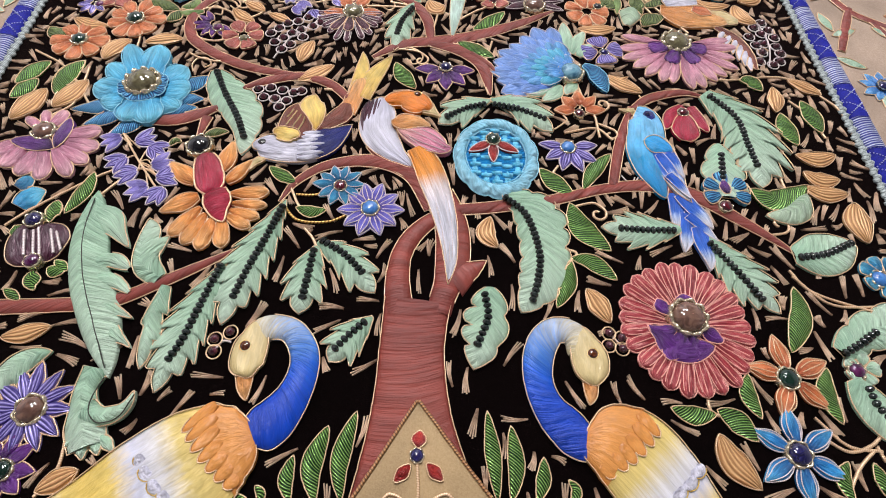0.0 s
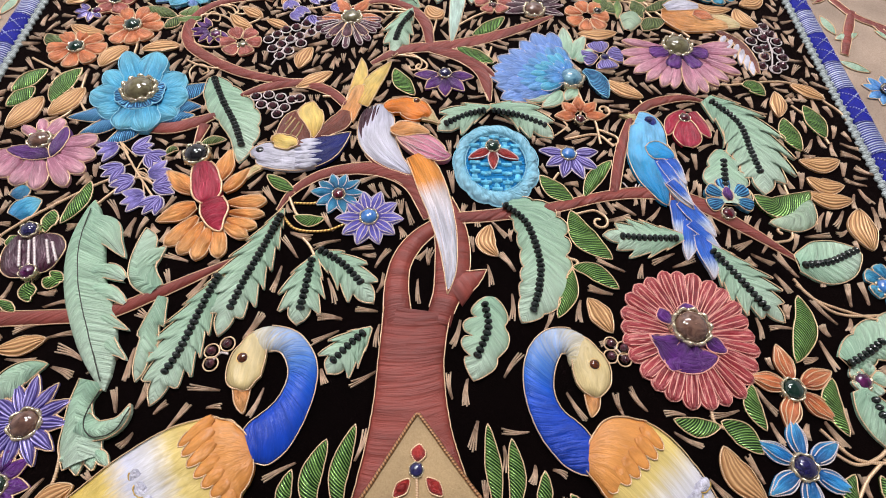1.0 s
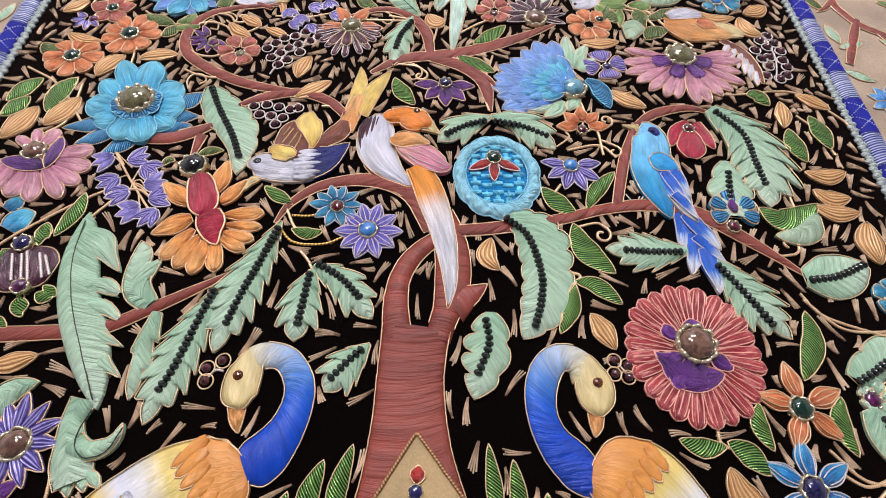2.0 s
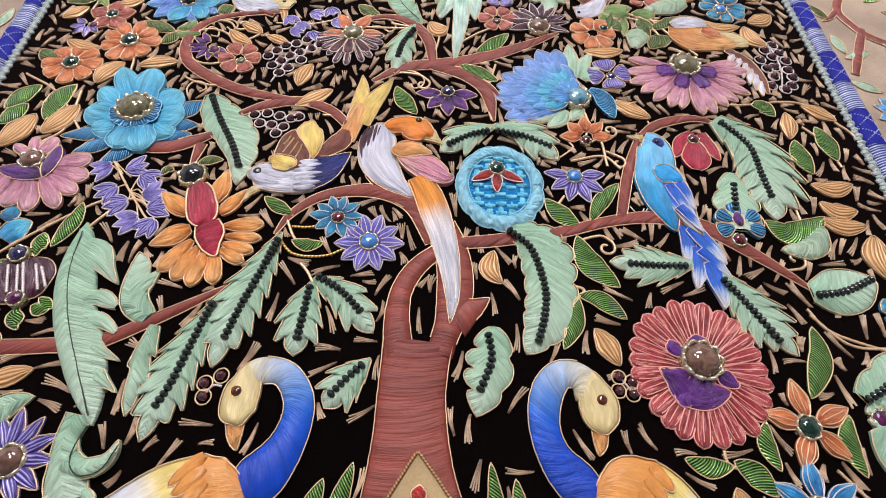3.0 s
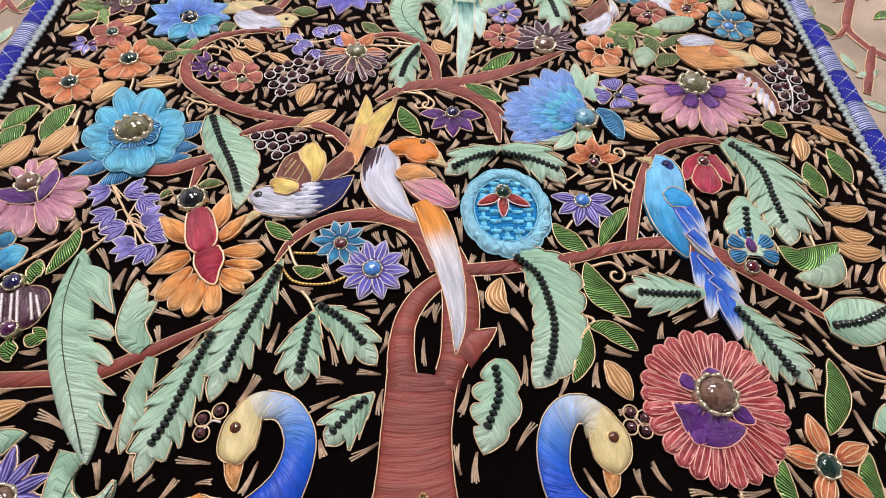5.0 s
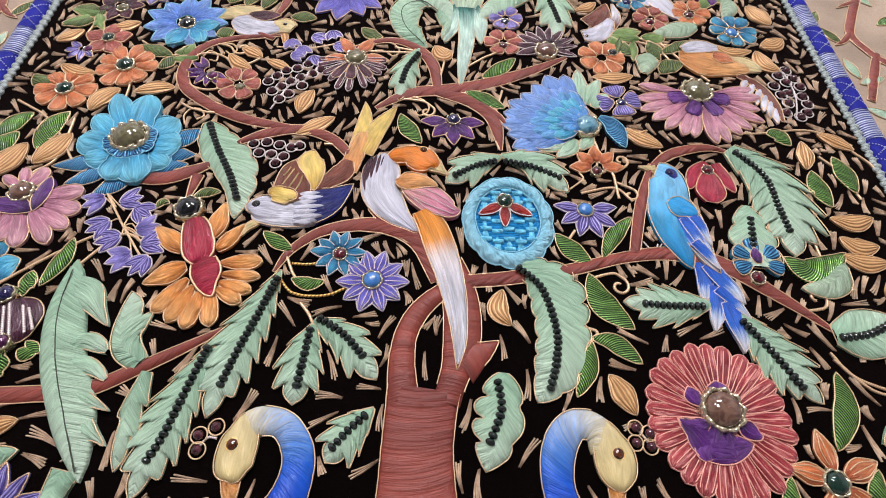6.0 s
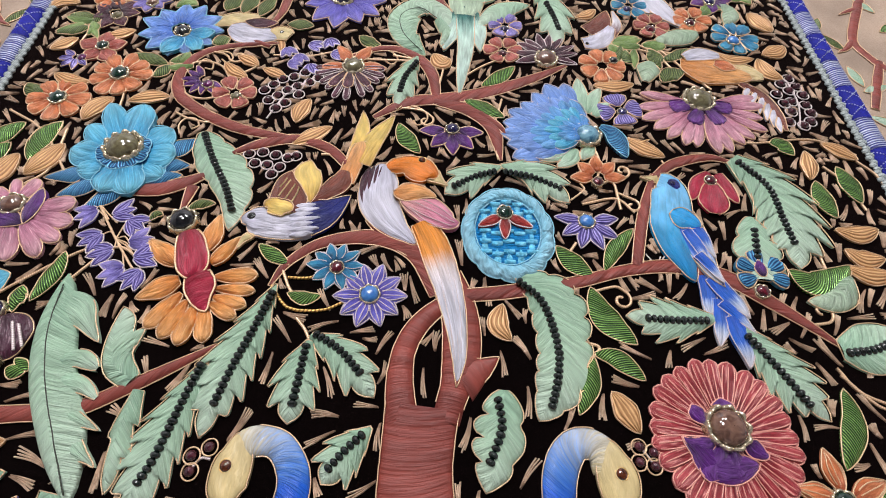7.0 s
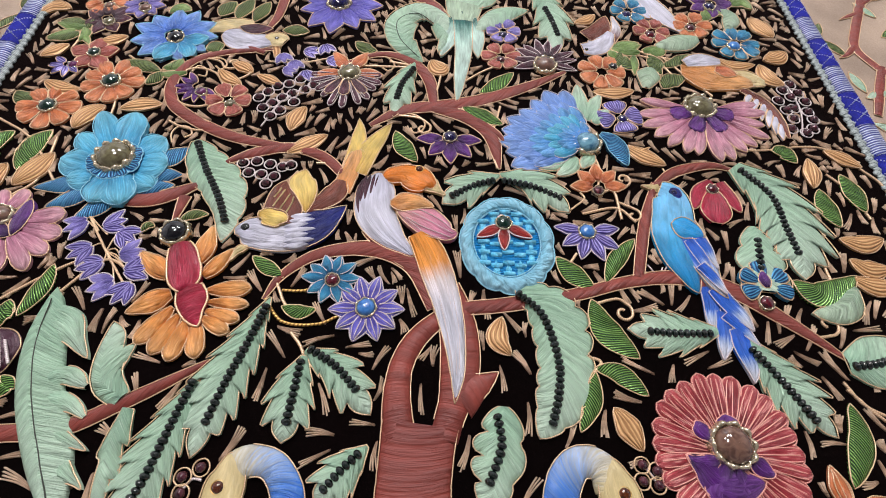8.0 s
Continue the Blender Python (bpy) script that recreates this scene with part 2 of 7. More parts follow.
thread("straw_silk", [(158, 126, 102), (198, 166, 138), (216, 190, 162)], fibre=2.2, deep=0.66, glint=(222, 194, 172))
cloth("carpet_floor", (120, 112, 104), (96, 88, 82), 300.0, 0.95, 0.1, 0.5)
cloth("wall_paint", (212, 213, 216), (204, 205, 208), 60.0, 0.8, 0.0, 0.1)
cloth("brocade_blue", (28, 36, 160), (12, 16, 104), 1600.0, 0.7, 0.0, 0.4)
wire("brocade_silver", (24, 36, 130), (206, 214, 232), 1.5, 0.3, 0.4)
cloth("brocade_thread", (206, 214, 236), (150, 160, 206), 1500.0, 0.5, 0.1, 0.4)

# ---------------------------------------------------------------- building
COVER = set()
CELL = 1.5
RNG = random.Random(7)


def catmull(values, t):
    """A smooth run through evenly spaced values, at the places t from 0 to 1."""
    v = np.array(values, float)
    if v.ndim == 1:
        v = v[:, None]
    v = np.vstack([2 * v[0] - v[1], v, 2 * v[-1] - v[-2]])
    x = np.clip(t, 0, 1) * (len(v) - 3)
    i = np.minimum(x.astype(int), len(v) - 4)
    f = (x - i)[:, None]
    a, b, c, d = v[i], v[i + 1], v[i + 2], v[i + 3]
    return 0.5 * (2 * b + (c - a) * f + (2 * a - 5 * b + 4 * c - d) * f ** 2 + (3 * b - a - 3 * c + d) * f ** 3)


def spine(points, n):
    """n + 1 points at even steps along a smooth line."""
    fine = catmull(points, np.linspace(0, 1, 12 * len(points)))
    run = np.r_[0, np.cumsum(np.linalg.norm(np.diff(fine, axis=0), axis=1))]
    at = np.linspace(0, run[-1], n + 1)
    return np.stack([np.interp(at, run, fine[:, k]) for k in range(fine.shape[1])], 1), run[-1]


def tooth_of(t, count, scallop):
    f = (t * count) % 1.0
    return np.abs(np.sin(np.pi * f)) ** (0.45 if scallop == 'deep' else 0.6) if scallop else np.minimum(f / 0.82, (1 - f) / 0.18)


def rib(points, wl, wr=None, h=1.6, lift=0.0, n=20, m=4, power=1.5, teeth=(0, 0), cut=0.3, skew=0.4, scallop=False, run="along", groove=0.0, slant=0.9):
    """A padded shape laid along a line: half widths to its left and right, in millimetres. Returns its mesh data and its outline."""
    wr = wl if wr is None else wr
    n = max(n, 7 * max(teeth))
    c, length = spine(points, n)
    t = np.linspace(0, 1, n + 1)
    way = np.gradient(c, axis=0)
    way /= np.linalg.norm(way, axis=1)[:, None] + 1e-9
    side = np.stack([-way[:, 1], way[:, 0]], 1)
    most = max(max(wl), max(wr))
    cols, edges = [], {}
    for sign, ws, count in ((-1, wr, teeth[1]), (1, wl, teeth[0])):
        w = np.clip(catmull(np.array(ws, float) ** power, t)[:, 0], 0, None) ** (1 / power)
        tooth = tooth_of(t, count, scallop) if count else np.ones(n + 1)
        reach = w * (1 - cut * (1 - tooth)) if count else w
        push = skew * w * tooth * np.minimum(1, (1 - t) * 3.5) * (0 if scallop or not count else 1)
        edges[sign] = (c + side * (sign * reach)[:, None] + way * push[:, None], w, tooth)
    calm = {s: c + side * (s * v[1] * 0.82)[:, None] + (v[0] - c - side * (s * v[1])[:, None]) * 0.3 if teeth[0] or teeth[1] else v[0] for s, v in edges.items()}
    out = []
    fracs = [math.sin(math.pi / 2 * k / m) for k in range(m + 1)]
    for sign in (-1, 1):
        e, w, tooth = edges[sign]
        full = np.minimum(1, 1.7 * (edges[-1][1] + edges[1][1]) / (2 * most)) ** 0.7
        seq = [(f, False) for f in fracs] + [(1.0, True)]
        block = []
        for f, skirt in seq:
            p = c + (calm[sign] + (e - calm[sign]) * f ** 2 - c) * f
            z = h * full * max(0.0, 1 - f ** 2.3) ** 0.6 * (1 if not (teeth[0] or teeth[1]) else 1 - 0.45 * f ** 3 * (1 - tooth))
            z = z - groove * math.exp(-(f / 0.16) ** 2) * full + lift
            if skirt:
                z = np.full(n + 1, min(lift, 0) - 0.5)
            cross = sign * f * w
            if run == "along":
                u = np.full(n + 1, sign * f * most * 1.0) + 0 * t
            elif run == "across":
                u = t * length + 0.1 * cross + 0.012 * cross * cross
            elif run == "slant":
                u = t * length - slant * np.abs(cross)
            else:
                u = t * length - slant * cross
            block.append((np.c_[p, z], np.c_[u, t]))
        out.append(block)
    rows = [b for b in reversed(out[0])] + out[1][1:]
    k = len(rows)
    verts = np.stack([r[0] for r in rows], 1).reshape(-1, 3)
    uvs = np.stack([r[1] for r in rows], 1).reshape(-1, 2)
    i, j = np.meshgrid(np.arange(n), np.arange(k - 1), indexing="ij")
    a = (i * k + j).ravel()
    faces = np.stack([a, a + k, a + k + 1, a + 1], 1)[:, ::-1]
    line = np.vstack([edges[1][0], edges[-1][0][::-1]])
    return (verts, faces, uvs), np.c_[line, np.full(len(line), lift + 0.2 + 0.28 * h)]


def cord(line, radius=0.38, closed=True, sides=5):
    """A round cord along a line of points."""
    p = np.array(line, float)
    p[:, :2] += np.random.normal(0, 0.045, (len(p), 2)) * (radius < 1)
    keep = np.r_[True, np.linalg.norm(np.diff(p, axis=0), axis=1) > 0.05]
    p = p[keep]
    if closed and np.linalg.norm(p[0] - p[-1]) < 0.05:
        p = p[:-1]
    n = len(p)
    way = (np.roll(p, -1, 0) - np.roll(p, 1, 0)) if closed else np.gradient(p, axis=0)
    way /= np.linalg.norm(way, axis=1)[:, None] + 1e-9
    side = np.c_[-way[:, 1], way[:, 0], np.zeros(n)]
    side /= np.linalg.norm(side, axis=1)[:, None] + 1e-9
    up = np.cross(way, side)
    run = np.r_[0, np.cumsum(np.linalg.norm(np.diff(p, axis=0), axis=1))]
    ang = [2 * math.pi * k / sides for k in range(sides)]
    verts = np.stack([p + radius * (math.cos(a) * side + math.sin(a) * up) for a in ang], 1).reshape(-1, 3)
    uvs = np.stack([np.c_[run, np.full(n, k / sides)] for k in range(sides)], 1).reshape(-1, 2)
    faces = []
    for i in range(n if closed else n - 1):
        for k in range(sides):
            a, b = i * sides, ((i + 1) % n) * sides
            faces.append((a + k, b + k, b + (k + 1) % sides, a + (k + 1) % sides))
    return verts, np.array(faces), uvs


def ball(centre, rx, ry=None, rz=None, around=8, high=5, top=False):
    """A ball, or the upper half of one, squashed as given."""
    ry, rz = rx if ry is None else ry, rx if rz is None else rz
    lats = np.linspace(-0.15 if top else -math.pi / 2 + 0.02, math.pi / 2 - 0.02, high + 1)
    verts = np.array([(centre[0] + rx * math.cos(b) * math.cos(a), centre[1] + ry * math.cos(b) * math.sin(a), centre[2] + rz * math.sin(b))
                      for b in lats for a in np.linspace(0, 2 * math.pi, around, endpoint=False)])
    faces = [(i * around + k, i * around + (k + 1) % around, (i + 1) * around + (k + 1) % around, (i + 1) * around + k) for i in range(high) for k in range(around)]
    return verts, np.array(faces), verts[:, :2] * 1.0


def joined(pieces):
    verts, faces, uvs, base = [], [], [], 0
    for v, f, u in pieces:
        verts.append(v), faces.append(f + base), uvs.append(u)
        base += len(v)
    return np.vstack(verts), np.vstack(faces), np.vstack(uvs)


def mesh_of(name, geo, material, origin=(0, 0)):
    verts, faces, uvs = geo
    me = bpy.data.meshes.new(name)
    me.from_pydata(((verts - np.array([origin[0], origin[1], 0])) * MM).tolist(), [], faces.tolist())
    layer = me.uv_layers.new(name="UVMap")
    loops = np.zeros(len(me.loops), np.int32)
    me.loops.foreach_get("vertex_index", loops)
    layer.data.foreach_set("uv", uvs[loops].astype(np.float32).ravel())
    me.polygons.foreach_set("use_smooth", np.ones(len(me.polygons), bool))
    me.materials.append(MATS[material])
    return me


def part(name, geo, material, parent, label="", origin=None):
    """Links mesh data as one object under a thing or a part."""
    origin = (parent.get("ox", 0), parent.get("oy", 0)) if origin is None else origin
    ob = new(name, geo if isinstance(geo, bpy.types.Mesh) else mesh_of(name, geo, material, origin))
    ob.parent = parent
    ob["ox"], ob["oy"] = float(origin[0]), float(origin[1])
    if label:
        ob["label"] = label
    return ob


def thing(name, at, label, category, group="", kind=""):
    ob = new(name)
    ob.empty_display_size = 0.005
    ob.location = (float(at[0]) * MM, float(at[1]) * MM, 0)
    ob["ox"], ob["oy"] = float(at[0]), float(at[1])
    return tagged(ob, label, category, group, kind)


def cover(verts, grow=0):
    for x, y in {(int(v[0] // CELL), int(v[1] // CELL)) for v in verts}:
        for i in range(-grow, grow + 1):
            for j in range(-grow, grow + 1):
                COVER.add((x + i, y + j))


def pad(owner, name, material, points, wl, wr=None, edge="gold_cord", thick=0.26, label="", span=None, **more):
    """One padded piece of a thing, with the couched cord round it."""
    geo, line = rib(points, wl, wr, **more)
    cover(geo[0])
    ob = part(name, geo, material, owner, label)
    if edge and span:
        half = len(line) // 2
        for side in (line[:half], line[half:][::-1]):
            part("cord", cord(side[int(span[0] * half):int(math.ceil(span[1] * half))], thick, False), edge, ob)
    elif edge:
        part("cord", cord(line, thick), edge, ob)
    return ob


BEAD = {}


def bead_row(owner, points, pitch=2.25, radius=1.95, lift=2.0, material="bead_glass"):
    """A row of flattened glass beads sewn along a vein."""
    c, length = spine(points, 60)
    count = max(3, round(length / pitch))
    if material not in BEAD:
        BEAD[material] = mesh_of("bead", ball((0, 0, 0), 0.72, 1.0, 0.95, 9, 6), material)
    for k in range(count):
        x = k / (count - 1) * 60
        i = min(int(x), 59)
        p = c[i] + (c[i + 1] - c[i]) * (x - i)
        d = c[i + 1] - c[i]
        ob = new("bead", BEAD[material])
        ob.parent = owner
        s = radius * RNG.uniform(0.93, 1.06)
        ob.matrix_local = Matrix.Translation(((p[0] - owner["ox"]) * MM, (p[1] - owner["oy"]) * MM, lift * MM)) @ Matrix.Rotation(math.atan2(d[1], d[0]) + RNG.uniform(-0.12, 0.12), 4, "Z") @ Matrix.Diagonal((s, s, s, 1))


def gem(owner, at, r, material, lift=2.0, ry=None, ring="silver", claws=None, high=0.55, name="gem"):
    """A cabochon in a crown of little claws."""
    ry = r if ry is None else ry
    if ring:
        claws = claws or max(7, min(14, int(r * 1.6)))
        n = claws * 8
        a = np.linspace(0, 2 * math.pi, n, endpoint=False)
        peak = (np.abs(np.cos(a * claws / 2)) if name != "eye" else np.full(n, 0.4))
        top = lift + max(0.5, 0.24 * r) * peak
        bulge = 1 + 0.035 * np.cos(a * claws)
        rings = [np.c_[at[0] + q * bulge * r * np.cos(a), at[1] + q * bulge * ry * np.sin(a), z] for q, z in ((1.3, 0 * a - 0.3), (1.32, 0 * a + lift * 0.5), (1.26, top * 0.85), (1.16, top), (1.02, top - 0.1 * r), (0.96, 0 * a + lift * 0.6))]
        k = len(rings)
        i, j = np.meshgrid(np.arange(n), np.arange(k - 1), indexing="ij")
        at0, at1 = (i * k + j).ravel(), (((i + 1) % n) * k + j).ravel()
        verts = np.stack(rings, 1).reshape(-1, 3)
        pieces = [(verts, np.stack([at0, at1, at1 + 1, at0 + 1], 1), verts[:, :2])]
        for v in a[::8] if name != "eye" else ():
            q = max(0.35, min(r * 0.11, 0.9)) * RNG.uniform(0.85, 1.15)
            pieces.append(ball((at[0] + math.cos(v) * r * 1.34, at[1] + math.sin(v) * ry * 1.34, lift * 0.35), q, q, q, 6, 4))
        seat = part("setting", joined(pieces), ring, owner, "pierced metal claw setting")
        cover(pieces[0][0])
    part(name, ball((at[0], at[1], lift), r, ry, r * high, 22, 8, True), material, owner, material.replace("_", " ") + " cabochon")


def unit_petal(material, edge, r0, r, w, shape, h, run, lift, thick, ribs=0):
    widths, power = {"round": ([0.18, 0.4, 0.63, 0.83, 0.96, 1.0, 0.97, 0], 2.3), "point": ([0.4, 0.9, 1.0, 0.62, 0], 1.3), "drop": ([0.25, 0.6, 0.95, 0.95, 0], 1.8), "needle": ([0.5, 1.0, 0.9, 0.55, 0], 1.2)}[shape]
    geo, line = rib([(r0, 0), ((r0 + r) / 2, 0), (r, 0)], [w * k for k in widths], h=h, lift=lift, n=22, m=3, power=power, run=run, groove=0.35 * h if shape != "needle" else 0)
    lines = None
    if ribs:
        u = np.linspace(0.12, 0.9, 10)
        wide = w * np.clip(catmull(np.array(widths) ** power, u)[:, 0], 0, None) ** (1 / power)
        pieces = []
        for f in np.linspace(-0.62, 0.62, ribs):
            f += RNG.uniform(-0.05, 0.05)
            z = lift + h * max(0.0, 1 - abs(f) ** 2.3) ** 0.6 * np.minimum(1, 1.7 * wide / w) ** 0.7 - 0.35 * h * math.exp(-(f / 0.16) ** 2) * (shape != "needle")
            pieces.append(cord(np.c_[r0 + (r - r0) * u, f * wide, z + 0.05], 0.24, False, 4))
        lines = mesh_of("couched_threads", joined(pieces), edge)
    return mesh_of("petal", geo, material), mesh_of("cord", cord(line, thick), edge), geo[0], lines


def petals(owner, at, r, count, material, w=None, shape="round", r0=None, start=0.0, sweep=360.0, ry=None, h=2.1, lift=0.3, run="along", edge="gold_cord", jitter=0.06, thick=0.27, ribs=0):
    """A ring, or a fan, of padded petals of one cut. Angles in degrees, anticlockwise from the right."""
    r0 = 0.22 * r if r0 is None else r0
    full = abs(sweep) >= 359
    w = w or 0.92 * math.radians(abs(sweep)) * r * (0.77 if shape == 'round' else 0.72) / count / 2
    body, rim, flat, lines = unit_petal(material, edge, r0, r, w, shape, h, run, lift, thick, ribs)
    for k in range(count):
        a = math.radians(start + sweep * k / (count if full else max(1, count - 1))) + RNG.uniform(-jitter, jitter)
        s = 1 / math.hypot(math.cos(a), math.sin(a) * r / (ry or r)) * RNG.uniform(1 - jitter, 1 + jitter)
        ob = new("petal", body)
        ob.parent = owner
        ob.matrix_local = Matrix.Translation(((at[0] - owner["ox"]) * MM, (at[1] - owner["oy"]) * MM, 0.12 * (k % 2) * MM)) @ Matrix.Rotation(a, 4, "Z") @ Matrix.Diagonal((s, RNG.uniform(0.94, 1.06), 1, 1))
        trim = new("cord", rim)
        trim.parent = ob
        if lines:
            new("couched_threads", lines).parent = ob
        cover([(at[0] + s * (x * math.cos(a) - y * math.sin(a)), at[1] + s * (x * math.sin(a) + y * math.cos(a))) for x, y, _ in flat])


def stem(points, radius=0.7, material="gold_cord", label="thin gold cord stem couched on the velvet", owner=None, n=40, curl=None):
    """A couched stem; curl = (turns, size) ends it in a tendril."""
    c, _ = spine(points, n)
    if curl:
        turns, size = curl
        d = c[-1] - c[-2]
        a0 = math.atan2(d[1], d[0]) - math.copysign(math.pi / 2, turns)
        mid = c[-1] - size * np.array([math.cos(a0), math.sin(a0)])
        k = np.linspace(0, 1, 26)[1:]
        c = np.vstack([c, np.stack([mid[0] + size * (1 - 0.75 * k) * np.cos(a0 + turns * 2 * math.pi * k), mid[1] + size * (1 - 0.75 * k) * np.sin(a0 + turns * 2 * math.pi * k)], 1)])
    line = np.c_[c, np.full(len(c), 0.4)]
    cover(line, 0)
    if owner is None:
        owner = thing("stem", tuple(c[0]), label, "embroidered stem", "couched stems")
    return part("cord", cord(line, radius, False), material, owner)


WORDS = {"mint": "mint green satin-stitched", "mint_pale": "pale mint satin-stitched", "green_wire": "dark green coiled-wire", "green_dull": "dull green coiled-wire",
         "gold_wire": "golden coiled-wire", "leaf_silk": "olive green silk", "mint_plain": "mint green"}


def leaf(kind, points, wl, wr=None, beads=None, vein=None, teeth=(0, 0), lift=0.3, h=None, **more):
    """A padded leaf, with a row of black beads or a dark cord on its vein if it has one."""
    bud = kind == "gold_wire"
    words = WORDS.get(kind, kind) + (" bud" if bud else " leaf") + (" with a black bead vein" if beads else " with lobed edges" if max(teeth) else " edged with gold cord") + " on black velvet"
    ob = thing("bud" if bud else "leaf", points[0], words, "embroidered bud" if bud else "embroidered leaf", "gold buds" if bud else "leaves")
    style = dict(run="slant", slant=0.8) if kind.startswith("mint") else dict(run="along") if bud else dict(run="diag", slant=0.9) if "wire" in kind or "dull" in kind else dict(run="along")
    style.update(more)
    style.setdefault("power", 1.5)
    pad(ob, "blade", kind, points, wl, wr, teeth=teeth, lift=lift, h=h or (2.8 if kind.startswith("mint") else 1.6), **style)
    if beads:
        bead_row(ob, beads, lift=lift + (h or 2.8) - 0.3)
    if vein:
        c, _ = spine(vein, 40)
        part("vein", cord(np.c_[c, np.full(len(c), lift + (h or 2.8) * 0.95)], 0.26, False), "dark_cord", ob)
    return ob


def berries(words, places, r, stalk=None, lift=1.2):
    """Dark glass berries, each in a silver wire ring."""
    ob = thing("berry_cluster", places[0], words, "berry cluster", "berry clusters")
    for x, y in places:
        b = part("berry", ball((x, y, lift), r * 0.66, r * 0.66, r * 0.6, 10, 6), "berry_glass", ob)
        a = np.linspace(0, 2 * math.pi, 18, endpoint=False)
        part("ring", cord(np.c_[x + r * np.cos(a), y + r * np.sin(a), np.full(18, 0.7)], 0.32 if "gold" in words else 0.36), "gold_cord" if "gold" in words else "silver_cord", b)
        cover([(x + i, y + j) for i in (-2, 0, 2) for j in (-2, 0, 2)], 0)
    if stalk:
        stem(stalk, 0.5, "silver_cord", owner=ob)
    return ob


def bells(words, places, r, turn=-90.0, stalk=None, ways=None):
    """A spray of little fan-shaped bell flowers."""
    ob = thing("bell_flower_spray", places[0], words, "flower spray", "bell flower sprays")
    for k, (x, y) in enumerate(places):
        a = turn + (28 if k % 2 else -28) if ways is None else ways[k]
        petals(ob, (x, y), r, 3, "lilac_wire" if k % 3 else "lilac", w=r * 0.26, shape="point", start=a - 32, sweep=64, r0=r * 0.02, h=1.5, run="along", edge="silver_cord", thick=0.28)
        if ways and stalk:
            stem([(x, y), tuple((np.array((x, y)) + np.array(stalk[1])) / 2 + np.array((0, 2.5))), stalk[0 if k in (0, 4) else 1]], 0.35, owner=ob)
    if stalk:
        stem(stalk, 0.55, owner=ob)
    return ob


def flower(words, at, r, count, material, stone_name=None, stone_r=None, stone_at=None, inner=None, ring="silver", lift=None, stone_ry=None, rise=0.3, **more):
    """A flower with one outer ring or fan of petals, an optional inner one (material, radius, count, start, sweep) and a set stone."""
    ob = thing("flower", at, words, "embroidered flower", "flowers")
    petals(ob, at, r, count, material, lift=rise, **more)
    if inner:
        mat, ri, ci, start, sweep = inner
        petals(ob, at, ri, ci, mat, start=start, sweep=sweep, h=1.6, lift=rise + 1.0, shape="round", r0=0.15 * ri, edge="purple" if mat == "purple" else "gold_cord")
    if stone_name:
        gem(ob, stone_at or at, stone_r, stone_name, lift=lift if lift is not None else (2.4 if r > 12 else 1.6) + rise - 0.3, ring=ring, ry=stone_ry)
    return ob


def plumes(owner, material, a, b, count, first, last, lift, edge="gold_cord"):
    """Overlapping soft feathers side by side across a bird's body, their round tips along the line from a to b, their roots towards its breast."""
    a, b = np.array(a, float), np.array(b, float)
    step = (b - a) / count
    wide = np.linalg.norm(step)
    off = np.array([-step[1], step[0]]) / wide * math.copysign(1, owner["oy"] - a[1])
    if off[1] < 0:
        off = -off
    for k in range(count):
        tip = a + step * (k + 0.5 + RNG.uniform(-0.08, 0.08)) - off * (0.25 * wide + 1.8 * math.sin(math.pi * (k + 0.5) / count))
        reach = first + (last - first) * (k + 0.5) / count
        run = [tuple(tip + off * reach * f) for f in (1, 0.5, 0)]
        pad(owner, "feather", material, run, [0.3 * wide, 0.54 * wide, 0.56 * wide, 0.52 * wide, 0.4 * wide, 0], h=0.7, lift=lift - 0.5 - 0.1 * (k % 2) - 1.5 * abs(2 * (k + 0.5) / count - 1) ** 3, n=20, m=3, power=2.0, edge=edge, thick=0.26, span=(0.66, 1))


